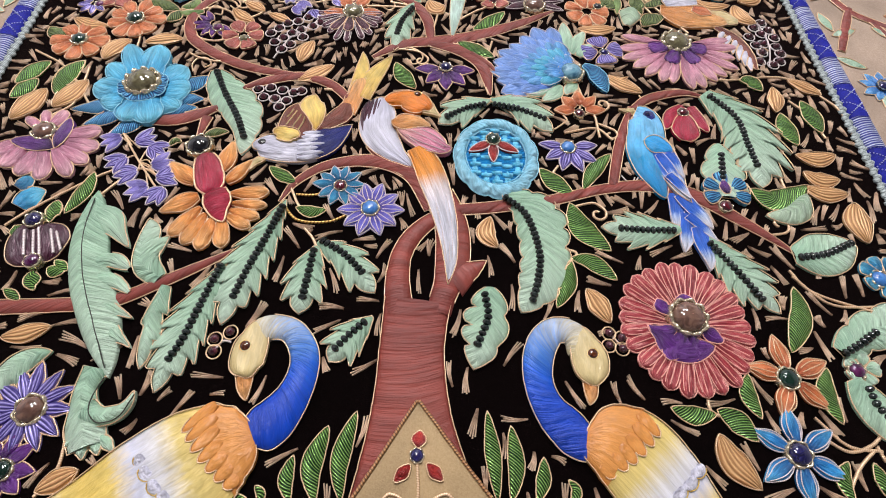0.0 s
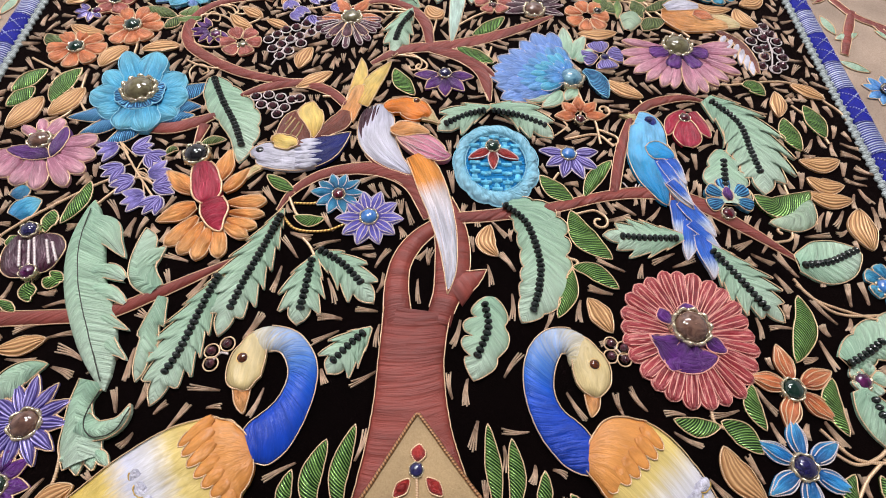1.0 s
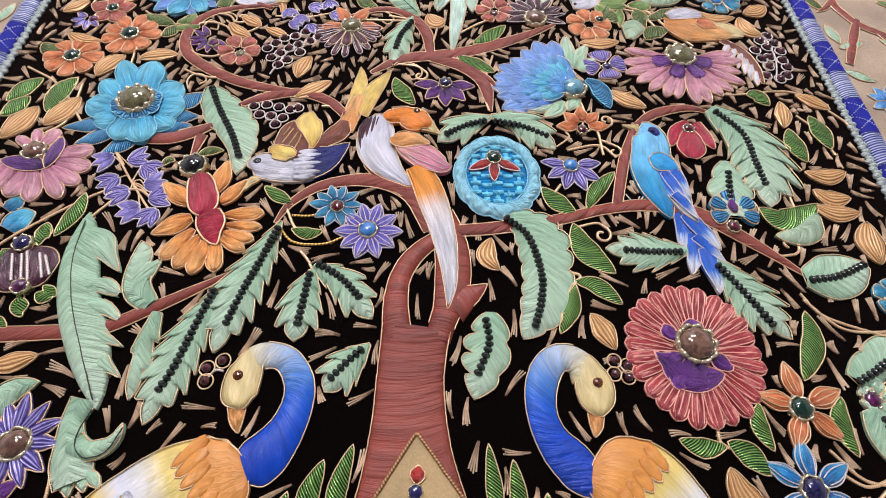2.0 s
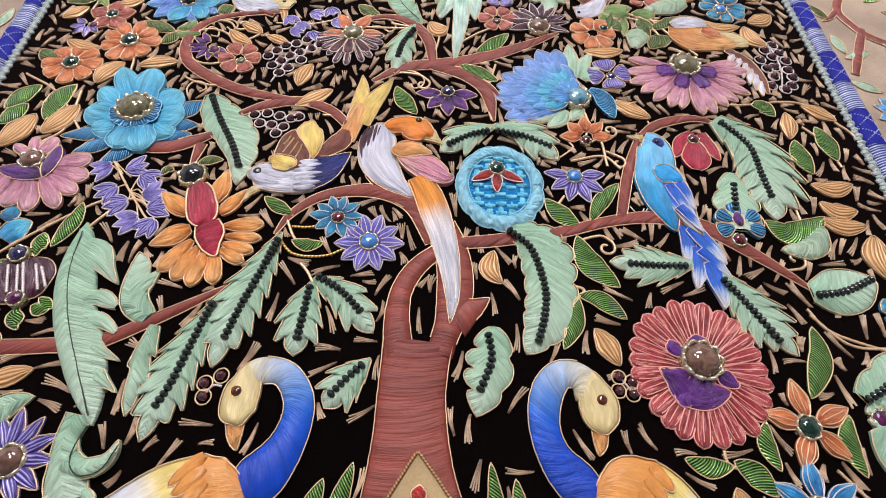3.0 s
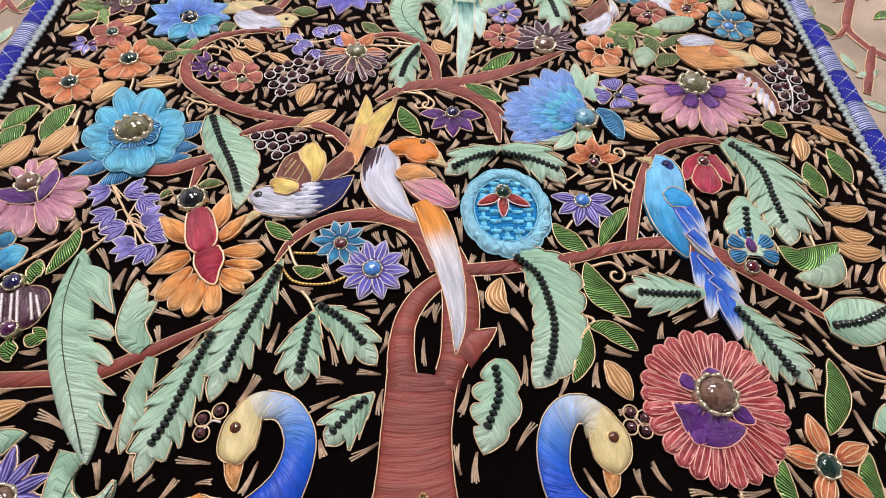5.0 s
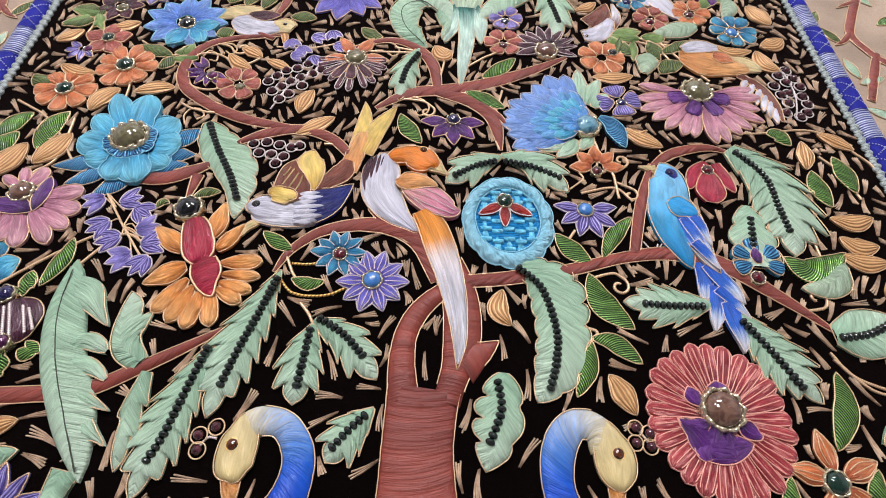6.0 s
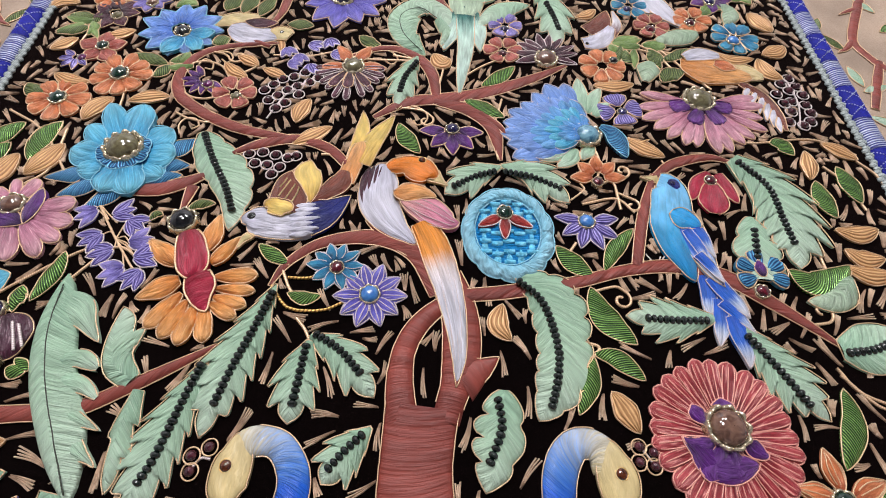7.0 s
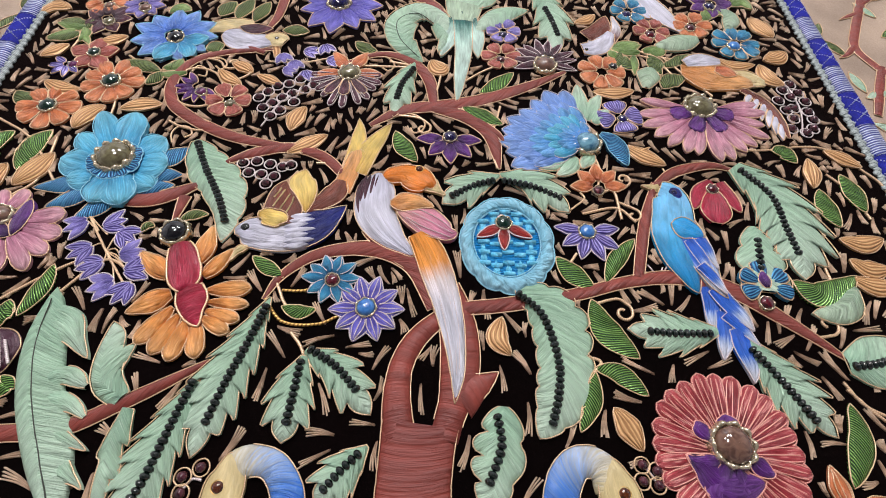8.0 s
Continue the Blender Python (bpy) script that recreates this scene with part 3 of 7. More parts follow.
def pineapple(at, rx, ry, bloom_at, bloom_r):
    """A padded blue medallion: a scalloped rim round a woven basket ground, with a small red bloom."""
    ob = thing("pineapple", at, "sky blue padded pineapple with a woven basket centre and red bloom", "embroidered pineapple")
    turn = np.linspace(0, 2 * math.pi, 144, endpoint=False)
    wave = 0.95 + 0.05 * np.abs(np.sin(turn * 5.5 + 0.4)) ** 0.6 * (1 + 0.4 * np.cos(turn + 0.8))
    rows = []
    for f in np.linspace(0, 1, 9):
        reach = 0.7 + (wave - 0.7) * f
        z = 0.3 + 2.6 * max(0.0, 1 - abs(2 * f - 0.85) ** 2.4) ** 0.6 + 0.25 * np.sin(turn * 23 + 9 * f) * (f > 0.3)
        rows.append(np.c_[at[0] + rx * reach * np.cos(turn), at[1] + ry * reach * np.sin(turn), z if 0 < f < 1 else np.full(144, -0.3)])
    i, j = np.meshgrid(np.arange(144), np.arange(8), indexing="ij")
    a, b = (i * 9 + j).ravel(), (((i + 1) % 144) * 9 + j).ravel()
    uvs = np.stack([np.c_[turn * rx - 7 * f, np.full(144, f)] for f in np.linspace(0, 1, 9)], 1).reshape(-1, 2)
    part("rim", (np.stack(rows, 1).reshape(-1, 3), np.stack([a, a + 1, b + 1, b], 1)[:, ::-1], uvs), "sky_cord", ob, "puffed pale blue scalloped rim")
    cover(np.vstack(rows))
    part("cord", cord(np.c_[at[0] + rx * 1.005 * wave * np.cos(turn), at[1] + ry * 1.005 * wave * np.sin(turn), np.full(144, 0.5)], 0.3), "cyan_cord", ob)
    part("cord", cord(np.c_[at[0] + rx * 0.7 * np.cos(turn), at[1] + ry * 0.7 * np.sin(turn), np.full(144, 1.5)], 0.3), "cyan_cord", ob)
    part("ground", ball((at[0], at[1], 0.2), 0.74 * rx, 0.74 * ry, 1.0, 28, 3, True), "sky_deep", ob)
    size = rx * 0.19
    for i in range(-5, 6):
        for j in range(-9, 10):
            x, y = i * size * 1.28, j * size * 0.66 + (size * 0.33 if i % 2 else 0)
            if (x / rx) ** 2 + (y / ry) ** 2 < 0.44:
                flat = (i + j) % 2 == 0
                run = [(at[0] + x - size * 0.62, at[1] + y), (at[0] + x, at[1] + y), (at[0] + x + size * 0.62, at[1] + y)] if flat else [(at[0] + x, at[1] + y - size * 0.5), (at[0] + x, at[1] + y), (at[0] + x, at[1] + y + size * 0.5)]
                w = size * (0.31 if flat else 0.46)
                pad(ob, "weave", "basket", run, [w * 0.8, w, w * 0.8], h=1.3 if flat else 0.6, lift=0.9 if flat else 0.4, n=4, m=2, edge=None, run="along")
    for way, long in ((208, 1.0), (268, 0.95), (332, 1.0), (100, 0.4)):
        d = np.array((math.cos(math.radians(way)), math.sin(math.radians(way)))) * bloom_r * long
        root = np.array(bloom_at) + d * 0.12
        pad(ob, "petal", "scarlet", [tuple(root), tuple(root + d / 2), tuple(root + d)], [0.8, 0.2 * bloom_r, 0.16 * bloom_r, 0], h=1.3, lift=2.0, edge="silver_cord", thick=0.3)
    gem(ob, (bloom_at[0], bloom_at[1] + 0.8), bloom_r * 0.25, "emerald", lift=3.4)
    return ob


def mound(corners, motif):
    """The tan satin mound at the tree's foot, edged with brown cord, with a small red sprig."""
    top, left, right = [np.array(c) for c in corners]
    ob = thing("mound", tuple(top), "tan satin mound with a red sprig below the tree trunk", "embroidered mound")
    mid = (left + right) / 2
    half = np.linalg.norm(right - left) / 2
    pad(ob, "panel", "tan_satin", [tuple(top + np.array([0, 0.5])), tuple((top + mid) / 2), tuple(mid)], [0.6, half / 2, half], h=1.0, lift=2.8, power=1.0, edge="brown_cord", thick=0.7, run="along")
    tip, blue, a, b, low = motif
    for root, end, w in ((blue, tip, 2.7), (low, a, 3.9), (low, b, 3.9)):
        d = np.array(end) - np.array(root)
        e = tuple(np.array(end) + (d * 0.25 if end is not tip else d * 0.35))
        s = tuple(np.array(end) - d * (0.3 if end is not tip else 0.6))
        pad(ob, "petal", "scarlet", [s, end, e], [0.4, w, 0], h=1.0, lift=3.9)
    gem(ob, blue, 2.2, "lapis", lift=4.6)
    stem([blue, low, (low[0], low[1] - 16)], 0.6, owner=ob).location.z = 3.6 * MM
    for sign in (-1, 1):
        stem([(low[0], low[1] - 6), (low[0] + sign * 10, low[1] - 1), (low[0] + sign * 15, low[1] - 9)], 0.6, owner=ob).location.z = 3.6 * MM
    return ob


def slab(name, x0, x1, y0, y1, z0, z1, material, label, category="", kind="structure"):
    """A plain flat block of the setting, in metres."""
    bm = bmesh.new()
    bmesh.ops.create_cube(bm, size=1.0)
    bmesh.ops.scale(bm, vec=(x1 - x0, y1 - y0, z1 - z0), verts=bm.verts)
    bmesh.ops.translate(bm, vec=((x0 + x1) / 2, (y0 + y1) / 2, (z0 + z1) / 2), verts=bm.verts)
    me = bpy.data.meshes.new(name)
    bm.to_mesh(me)
    bm.free()
    me.materials.append(MATS[material])
    return tagged(new(name, me), label, category, "", kind)


# ---------------------------------------------------------------- the room
slab("floor", -2.2, 2.2, -2.2, 2.6, -0.06, -0.012, "carpet_floor", "plain grey carpeted floor under the cloths")
slab("ceiling", -2.2, 2.2, -2.2, 2.6, CEILING, CEILING + 0.1, "wall_paint", "plain white ceiling")
for name, box in (("wall_north", (-2.2, 2.2, 2.6, 2.7)), ("wall_south", (-2.2, 2.2, -2.3, -2.2)), ("wall_east", (2.2, 2.3, -2.2, 2.6)), ("wall_west", (-2.3, -2.2, -2.2, 2.6))):
    slab(name, *box, -0.06, CEILING + 0.1, "wall_paint", "plain off-white wall")
glow = Mat("lamp_glow").set(Emission_Color=(0.97, 0.97, 1.0, 1), Emission_Strength=6.0)
MATS["lamp_glow"] = glow.mat
for x, y in LAMPS:
    lamp = new("ceiling_light")
    lamp.location = (x, y, CEILING)
    tagged(lamp, "square white ceiling light panel", "ceiling light", "ceiling lights")
    bm = bmesh.new()
    bmesh.ops.create_cube(bm, size=1.0)
    bmesh.ops.scale(bm, vec=(0.34, 0.34, 0.012), verts=bm.verts)
    me = bpy.data.meshes.new("diffuser")
    bm.to_mesh(me)
    bm.free()
    me.materials.append(MATS["lamp_glow"])
    plate = new("diffuser", me)
    plate.parent, plate.location = lamp, (0, 0, -0.008)
    light = bpy.data.lights.new("panel_light", "AREA")
    light.shape, light.size, light.energy, light.color = "SQUARE", 0.34, LAMP_WATTS, (1.0, 0.955, 0.975)
    bulb_ob = new("panel_light", light)
    bulb_ob.location = (x, y, CEILING - 0.03)

# ---------------------------------------------------------------- cloths
slab("velvet_panel", -0.2265, 0.2265, -0.10, 0.36, -0.010, 0.0, "velvet", "black velvet panel covered with padded embroidery", "embroidered panel")
for side in (-1, 1):
    x0, x1 = sorted((side * 0.2265, side * 0.75))
    slab("beige_cloth", x0, x1, -0.35, 0.8, -0.0115, -0.003, "beige_silk", "beige silk cloth with pale embroidery beside the panel", "cloth")
slab("beige_cloth", -0.2265, 0.2265, 0.36, 0.8, -0.0115, -0.003, "beige_silk", "beige silk cloth beyond the velvet panel", "cloth")
slab("beige_cloth", -0.2265, 0.2265, -0.35, -0.10, -0.0115, -0.003, "beige_silk", "beige silk cloth before the velvet panel", "cloth")


def border(side):
    """The blue brocade piping along one side: plain and ribbed lengths by turns, and a grey cord along the velvet."""
    x = 235.6 * side
    ob = thing("border_piping", (x, 100), "blue and silver brocade piping with a grey edging cord", "piping", "border piping")
    y, k = -100.0, 0
    while y < 350:
        step = 21.0 if k % 2 else 25.0
        ribbed = k % 2
        line = [(x, y - 0.6), (x, y + step / 2), (x, y + step + 0.6)]
        piece = pad(ob, "ribbed_length" if ribbed else "blue_length", "brocade_silver" if ribbed else "brocade_blue", line, [6.2, 6.2, 6.2], h=4.2, lift=-1.5, n=10, m=6, run="across", edge=None)
        if not ribbed:
            dots = []
            for sign in (-1, 1):
                for q in range(2):
                    t = np.linspace(0, 1, 12)
                    u = sign * (-5.2 + 10.4 * t)
                    v = y + step * (0.12 + 0.42 * q) + step * 0.36 * t
                    z = -1.5 + 4.2 * np.clip(1 - np.abs(u / 6.2) ** 2.3, 0, 1) ** 0.6
                    dots += [ball((x + i, j, k2 + 0.1), 0.42, 0.42, 0.35, 6, 3) for i, j, k2 in zip(u, v, z)]
            part("lattice_stitches", joined(dots), "brocade_thread", piece, "white dotted lattice stitches")
        y += step
        k += 1
    knots = []
    for k in range(200):
        v = -100 + k * 2.3
        knots.append(ball((x - side * (8.3 + 0.5 * (-1) ** k), v, 0.5), 2.5 * RNG.uniform(0.85, 1.1), 2.0, 1.2 * RNG.uniform(0.8, 1.15), 7, 4))
    part("edging_braid", joined(knots), "blue_grey_cord", ob, "pale grey-blue knotted braid")


border(-1)
border(1)

# ---------------------------------------------------------------- the tree
tree = thing("tree", (-0.6, -38.5), "reddish-brown satin-stitched tree with spreading branches on black velvet", "embroidered tree")
pad(tree, 'branch', 'maroon', [(-8.3, 13.1), (-9.7, 22.7), (-10.2, 32.1), (-9, 42.2), (-4.9, 51.1), (1, 58), (8.9, 64.2)], [6.6, 5.7, 5.1, 4.6, 4.4, 4, 3.4], h=2.5, lift=-0.2, power=1.3, span=(0.1, 1), run='across', n=40)
pad(tree, 'branch', 'maroon', [(7.4, 15.1), (9.6, 23), (12.4, 31.9), (13.8, 42.4), (13.7, 54.2), (11.1, 66), (6.9, 75.1)], [5.4, 5.7, 7.2, 7.8, 7.7, 7.5, 7.7], h=2.4, lift=-0.2, power=1.3, span=(0.1, 1), run='across', n=40)
pad(tree, 'branch', 'maroon', [(12.9, 30.1), (18.7, 33.9), (23.1, 36.3), (28.6, 40.2)], [8.7, 6.3, 3.5, 0], h=1.9, lift=0.2, power=1.2, span=(0.45, 1), run='across', n=24)
pad(tree, 'trunk', 'maroon', [(-1.2, 20.4), (-2.1, 12.9), (-3.1, -1), (-3, -12.2), (-2.7, -25.9), (-2.1, -37.7), (-1, -53.3)], [13.9, 13.2, 13.1, 13.9, 15.8, 18.9, 22.6], run='across', h=2.9, n=56, m=7, power=1.5, span=(0, 0.97))
pad(tree, 'branch', 'maroon', [(-66.7, 69.5), (-60.7, 80.8), (-47.8, 90.7), (-28.6, 94.5), (-12.4, 91.4), (-2.3, 83.2), (4.3, 66.8)], [0.7, 2.2, 2.8, 3.7, 4.6, 5.2, 3.9], run='diag', slant=2.0, h=1.8, n=36)
pad(tree, 'branch', 'maroon', [(-7.3, 87.8), (-18.7, 94.7), (-29.3, 103.3)], [3.5, 2.6, 0], run='diag', slant=2.0, h=1.8, n=36)
pad(tree, 'branch', 'maroon', [(15.1, 66.7), (29.7, 68), (44, 70.3), (63.6, 73.7), (86.6, 80), (109.5, 82.6), (130.5, 77.5), (148.4, 64.8), (161.3, 54.3), (170.7, 45.7)], [3, 3.3, 3, 2.8, 2.8, 3.5, 4.1, 3.7, 2.6, 0.7], run='diag', slant=2.0, h=1.8, n=36)
pad(tree, 'branch', 'maroon', [(92, 82.3), (100.1, 109.3), (110.4, 134.2)], [2.4, 2.7, 1.6], run='diag', slant=2.0, h=1.8, n=36)
pad(tree, 'branch', 'maroon', [(107.9, 130.7), (122.5, 141.6), (140.9, 146.2), (153.5, 142.9)], [1.1, 2.8, 2.5, 0.8], run='diag', slant=2.0, h=1.8, n=36)
pad(tree, 'branch', 'maroon', [(-82, 43.2), (-97, 34.4), (-112.7, 25.7), (-128, 18.5), (-148.5, 16.5), (-189.5, 14.3)], [1.1, 2.5, 2.9, 3.1, 3.3, 3.4], run='diag', slant=2.0, h=1.8, n=36)
pad(tree, 'branch', 'maroon', [(76.3, 212.5), (52.6, 199.1), (27.2, 188.1), (5.9, 183), (-13.5, 179.4), (-30.4, 167.8)], [1, 3, 4, 4, 3.7, 1.3], run='diag', slant=2.0, h=1.8, n=36)
pad(tree, 'branch', 'maroon', [(1.4, 181.2), (19.3, 175.2), (31.4, 163), (34.8, 140.8)], [2.9, 4.3, 3.8, 0.6], run='diag', slant=2.0, h=1.8, n=36)
pad(tree, 'branch', 'maroon', [(25.1, 172.6), (35, 163.8), (39.6, 154.8)], [2.3, 1.8, 0], lift=0.3, run='diag', slant=2.0, h=1.8, n=36)
pad(tree, 'branch', 'maroon', [(-48.1, 214.6), (-28.1, 222.6), (-11.8, 218.1), (-1, 203.7), (2.3, 184.1)], [1, 2, 2.9, 3.4, 2.4], run='diag', slant=2.0, h=1.8, n=36)
pad(tree, 'branch', 'maroon', [(-87.4, 224.3), (-115, 220.1), (-130.4, 212.7), (-137.7, 197.9), (-134, 180.9), (-119.2, 168.2), (-100, 158.4), (-81, 153.5), (-61.1, 150.8)], [0.7, 2, 2.5, 3, 3.2, 3.2, 3.2, 2.5, 0.9], run='diag', slant=2.0, h=1.8, n=36)
pad(tree, 'branch', 'maroon', [(-98.8, 140.3), (-84.1, 147.9), (-66.7, 151.3), (-50.7, 145.3), (-40.6, 135.1)], [1.1, 3.1, 3.1, 2.9, 2.3], run='diag', slant=2.0, h=1.8, n=36)
pad(tree, 'branch', 'maroon', [(-146, 118.2), (-128.2, 118.1), (-116.1, 122.2), (-107.5, 127.1)], [2.7, 3.8, 3.8, 2.2], run='diag', slant=2.0, h=1.8, n=36)
pad(tree, 'branch', 'maroon', [(-111.5, 120.4), (-112.9, 106.7)], [3, 0.9], run='diag', slant=2.0, h=1.8, n=36)
pad(tree, 'branch', 'maroon', [(-15.8, 281.9), (2.2, 268.9), (10.8, 251.1)], [3.2, 3.7, 1.2], run='diag', slant=2.0, h=1.8, n=36)
pad(tree, 'branch', 'maroon', [(-89.9, 276.4), (-91.7, 253.8), (-97.6, 236.7)], [3.1, 2.7, 0.7], run='diag', slant=2.0, h=1.8, n=36)
pad(tree, 'branch', 'maroon', [(-107, 227.2), (-93.1, 220.6)], [2.2, 1.5], run='diag', slant=2.0, h=1.8, n=36)

# ---------------------------------------------------------------- leaves
leaf('mint', [(-114.3, 154.2), (-105.7, 136.6), (-95.9, 119.6), (-89.6, 96)], [2, 10.9, 13.9, 10.9, 0], [3.5, 8.9, 7.4, 3.5, 0], teeth=(6, 4), cut=0.14, scallop=True, beads=[(-112.3, 150.7), (-104.8, 135.4), (-95.3, 119.1), (-89.7, 106.3)])
lobed = leaf('mint', [(-150.2, 73.2), (-148.5, 49.3), (-142.4, 29.8), (-132.3, 11.1), (-118.2, -13.1)], [0, 10, 10.4, 10, 0], [0, 4.8, 5.7, 5.2, 0], h=2.4, lift=1.4, edge=None, vein=[(-148.6, 67.2), (-147.3, 48.6), (-140.9, 29.3), (-130.5, 9.7), (-119.2, -10)])
pad(lobed, 'lobe', 'mint', [(-149.5, 60.9), (-138.8, 54.7), (-127.3, 43.4)], [5.5, 7.6, 3.4, 0], [8.5, 5.5, 3, 0], h=2, lift=1.3, span=(0.42, 1), power=1.5)
pad(lobed, 'lobe', 'mint', [(-139.7, 35.5), (-132.6, 36.9), (-124.1, 33)], [3.8, 3.6, 3.6, 1], [6.2, 3.8, 2.9, 1], h=2, lift=1.3, span=(0.42, 1), power=1.5)
pad(lobed, 'lobe', 'mint', [(-137.3, 29), (-128.6, 26.8), (-120.8, 21.9)], [3.7, 3.5, 2.9, 1], [3.7, 3.5, 2.1, 0.6], h=2, lift=1.3, span=(0.42, 1), power=1.5)
pad(lobed, 'lobe', 'mint', [(-133.9, 17.5), (-126.2, 15), (-116.1, 10.9)], [4, 3, 1.8, 0], [4.8, 3.6, 1.6, 0], h=2, lift=1.3, span=(0.42, 1), power=1.5)
pad(lobed, 'lobe', 'mint', [(-128.7, 8), (-121.7, 3.5), (-113.5, -1.2)], [6, 4.6, 2.5, 0], [5.3, 4.9, 1.4, 0], h=2, lift=1.3, span=(0.42, 1), power=1.5)
stem([(-150, 73.4), (-153.7, 52.8), (-151, 39), (-145.3, 25), (-136.2, 7.7), (-125.8, -5.7), (-119.2, -12.8)], 0.34, owner=lobed)
scroll = leaf('mint', [(-123.9, -9.4), (-125.3, -18.1), (-122.5, -27.7), (-119.5, -34), (-117.8, -37.8)], [5.3, 4.3, 5.3, 7.1, 6.6], lift=0.3)
pad(scroll, 'lobe', 'mint', [(-121.8, -33.6), (-123.8, -35.7), (-125.9, -37.8)], [1.1, 2.4, 2.5, 1.5, 0], h=1.8, lift=0.4, run='along')
pad(scroll, 'lobe', 'mint', [(-121.1, -34.6), (-119.7, -38.3), (-118.3, -42)], [1.1, 2.4, 2.5, 1.5, 0], h=1.8, lift=0.4, run='along')
pad(scroll, 'lobe', 'mint', [(-116.5, -34.5), (-114.9, -37.4), (-113.4, -40.4)], [1, 2.1, 2.2, 1.3, 0], h=1.8, lift=0.4, run='along')
pad(scroll, 'lobe', 'mint', [(-114.1, -33.9), (-111.1, -36.6), (-108.2, -39.2)], [0.9, 1.9, 2, 1.2, 0], h=1.8, lift=0.4, run='along')
leaf('mint', [(-122.1, -25), (-116.1, -27.3), (-110.4, -25.8), (-107.6, -22.6), (-106.6, -17.8)], [4.4, 3.6, 3.2, 2, 0], lift=1.2, vein=[(-118.1, -13.5), (-120.1, -20.1), (-119.8, -25.8), (-115.3, -29.7), (-108.7, -27.7), (-105.2, -19.6)])
leaf('mint', [(-109.9, 29), (-119.5, 36.9), (-122.9, 58.8)], [4.8, 4.4, 0], [4.8, 11.3, 0], teeth=(0, 3), cut=0.4, skew=0.4)
leaf('mint', [(-107.1, 25.3), (-108.5, 10.4), (-107.9, -9.6)], [4.6, 6.4, 0], [3.2, 4.1, 0], teeth=(3, 2), cut=0.45, skew=0.5)
leaf('mint', [(-63.6, 70), (-69.5, 51), (-75, 34.6), (-80.5, 8.7)], [0.9, 9.2, 10.6, 0], [0.9, 10.6, 13.8, 0], teeth=(7, 7), lift=0.6, cut=0.42, skew=0.55, power=1.15, beads=[(-64.1, 65.1), (-68.4, 50), (-73.6, 34.2), (-77.3, 20.5)])
leaf('mint', [(-84.1, 38.5), (-89.7, 19.3), (-95, 2.7), (-99.9, -18.4)], [0.9, 8, 10.8, 0], [0.9, 10.8, 12.2, 0], teeth=(7, 7), cut=0.42, skew=0.55, power=1.15, beads=[(-85.6, 34.6), (-89.4, 18.9), (-93.4, 2.4), (-96.7, -5.9)])
leaf('mint', [(-46.3, 45.4), (-48.7, 32.8), (-50.2, 13.7)], [2.6, 9.5, 9.5, 0], [2.6, 10.4, 9.5, 0], teeth=(4, 4), lift=0.5, cut=0.42, skew=0.55, power=1.15, beads=[(-47.1, 42.7), (-47.9, 32.4), (-49, 20.7)])
leaf('mint', [(-46.2, 47.7), (-32.6, 39.4), (-19.4, 23.6)], [2.5, 8.6, 8.2, 0], [2.5, 8.6, 9, 0], teeth=(4, 4), cut=0.42, skew=0.55, power=1.15, beads=[(-43.7, 47.6), (-33.6, 41.1), (-25.4, 32.6)])
leaf('mint', [(-19.6, 13), (-28.1, 4.2), (-35.5, -6)], [1, 8.2, 8.7, 0], teeth=(4, 4), cut=0.42, skew=0.55, power=1.15, beads=[(-22.7, 10), (-27.9, 5.1), (-33.2, -1)])
leaf('mint', [(38.8, 75.9), (48.7, 64.7), (52.7, 47), (51.3, 31.6), (42.2, 15.8)], [3.2, 16.5, 14.2, 11, 0], [2.3, 7.8, 9.1, 9.1, 0], teeth=(8, 7), cut=0.17, scallop=True, h=2.8, beads=[(38.7, 72.6), (47.7, 63.1), (52, 44.3), (50.5, 31.2), (47.2, 21)])
leaf('mint', [(29.7, 26.9), (28.7, 15), (26.4, 4.2), (21.5, -8.4)], [3.7, 8.7, 7.8, 0], [4.1, 10.5, 9.6, 0], teeth=(3, 4), cut=0.42, scallop='deep', h=2.8, beads=[(27, 23.1), (28.1, 14.4), (26.4, 8.4), (23.2, 1.4)])
leaf('mint', [(153.1, 145.4), (165.7, 127.6), (168.6, 106.6), (165.9, 82.3)], [8.6, 19.4, 19.4, 0], [7.9, 16.5, 16.5, 0], teeth=(7, 7), cut=0.42, skew=0.55, power=1.15, beads=[(154.3, 141.7), (164.4, 126.3), (165.3, 107.8), (166, 95)])
leaf('mint', [(151, 109.5), (148.6, 93.6), (146.9, 75.8)], [3, 11.9, 11.3], [3, 10.4, 11.3], teeth=(3, 3), cut=0.25, scallop=True, beads=[(149.4, 101.1), (147.9, 94.2), (146.3, 87)])
leaf('mint', [(119.4, 57.9), (102.1, 57.1), (82.5, 58.6)], [3.6, 11.7, 0], teeth=(5, 5), cut=0.42, skew=0.55, power=1.15, beads=[(115.2, 56.3), (102.3, 56.1), (90.9, 56.9)])
leaf('mint', [(131, 53.9), (140.1, 37.9), (153.3, 16.8)], [3.2, 13.4, 0], teeth=(6, 6), cut=0.42, skew=0.55, power=1.15, beads=[(130.6, 49.8), (138.6, 36.3), (146, 22.7)])
leaf('mint', [(168.2, 45), (181.2, 45.7), (199.5, 51.3)], [4.2, 10.5, 9.5, 1.6], beads=[(170.4, 43.4), (182.1, 45.1), (196.2, 51.1)])
leaf('mint', [(172.5, -0.5), (186.2, 8.3), (207.6, 16.7)], [4.7, 8.6, 7.7], teeth=(3, 3), cut=0.2, scallop=True, beads=[(173.3, -0.5), (181, 3.4), (189.3, 8.4)])
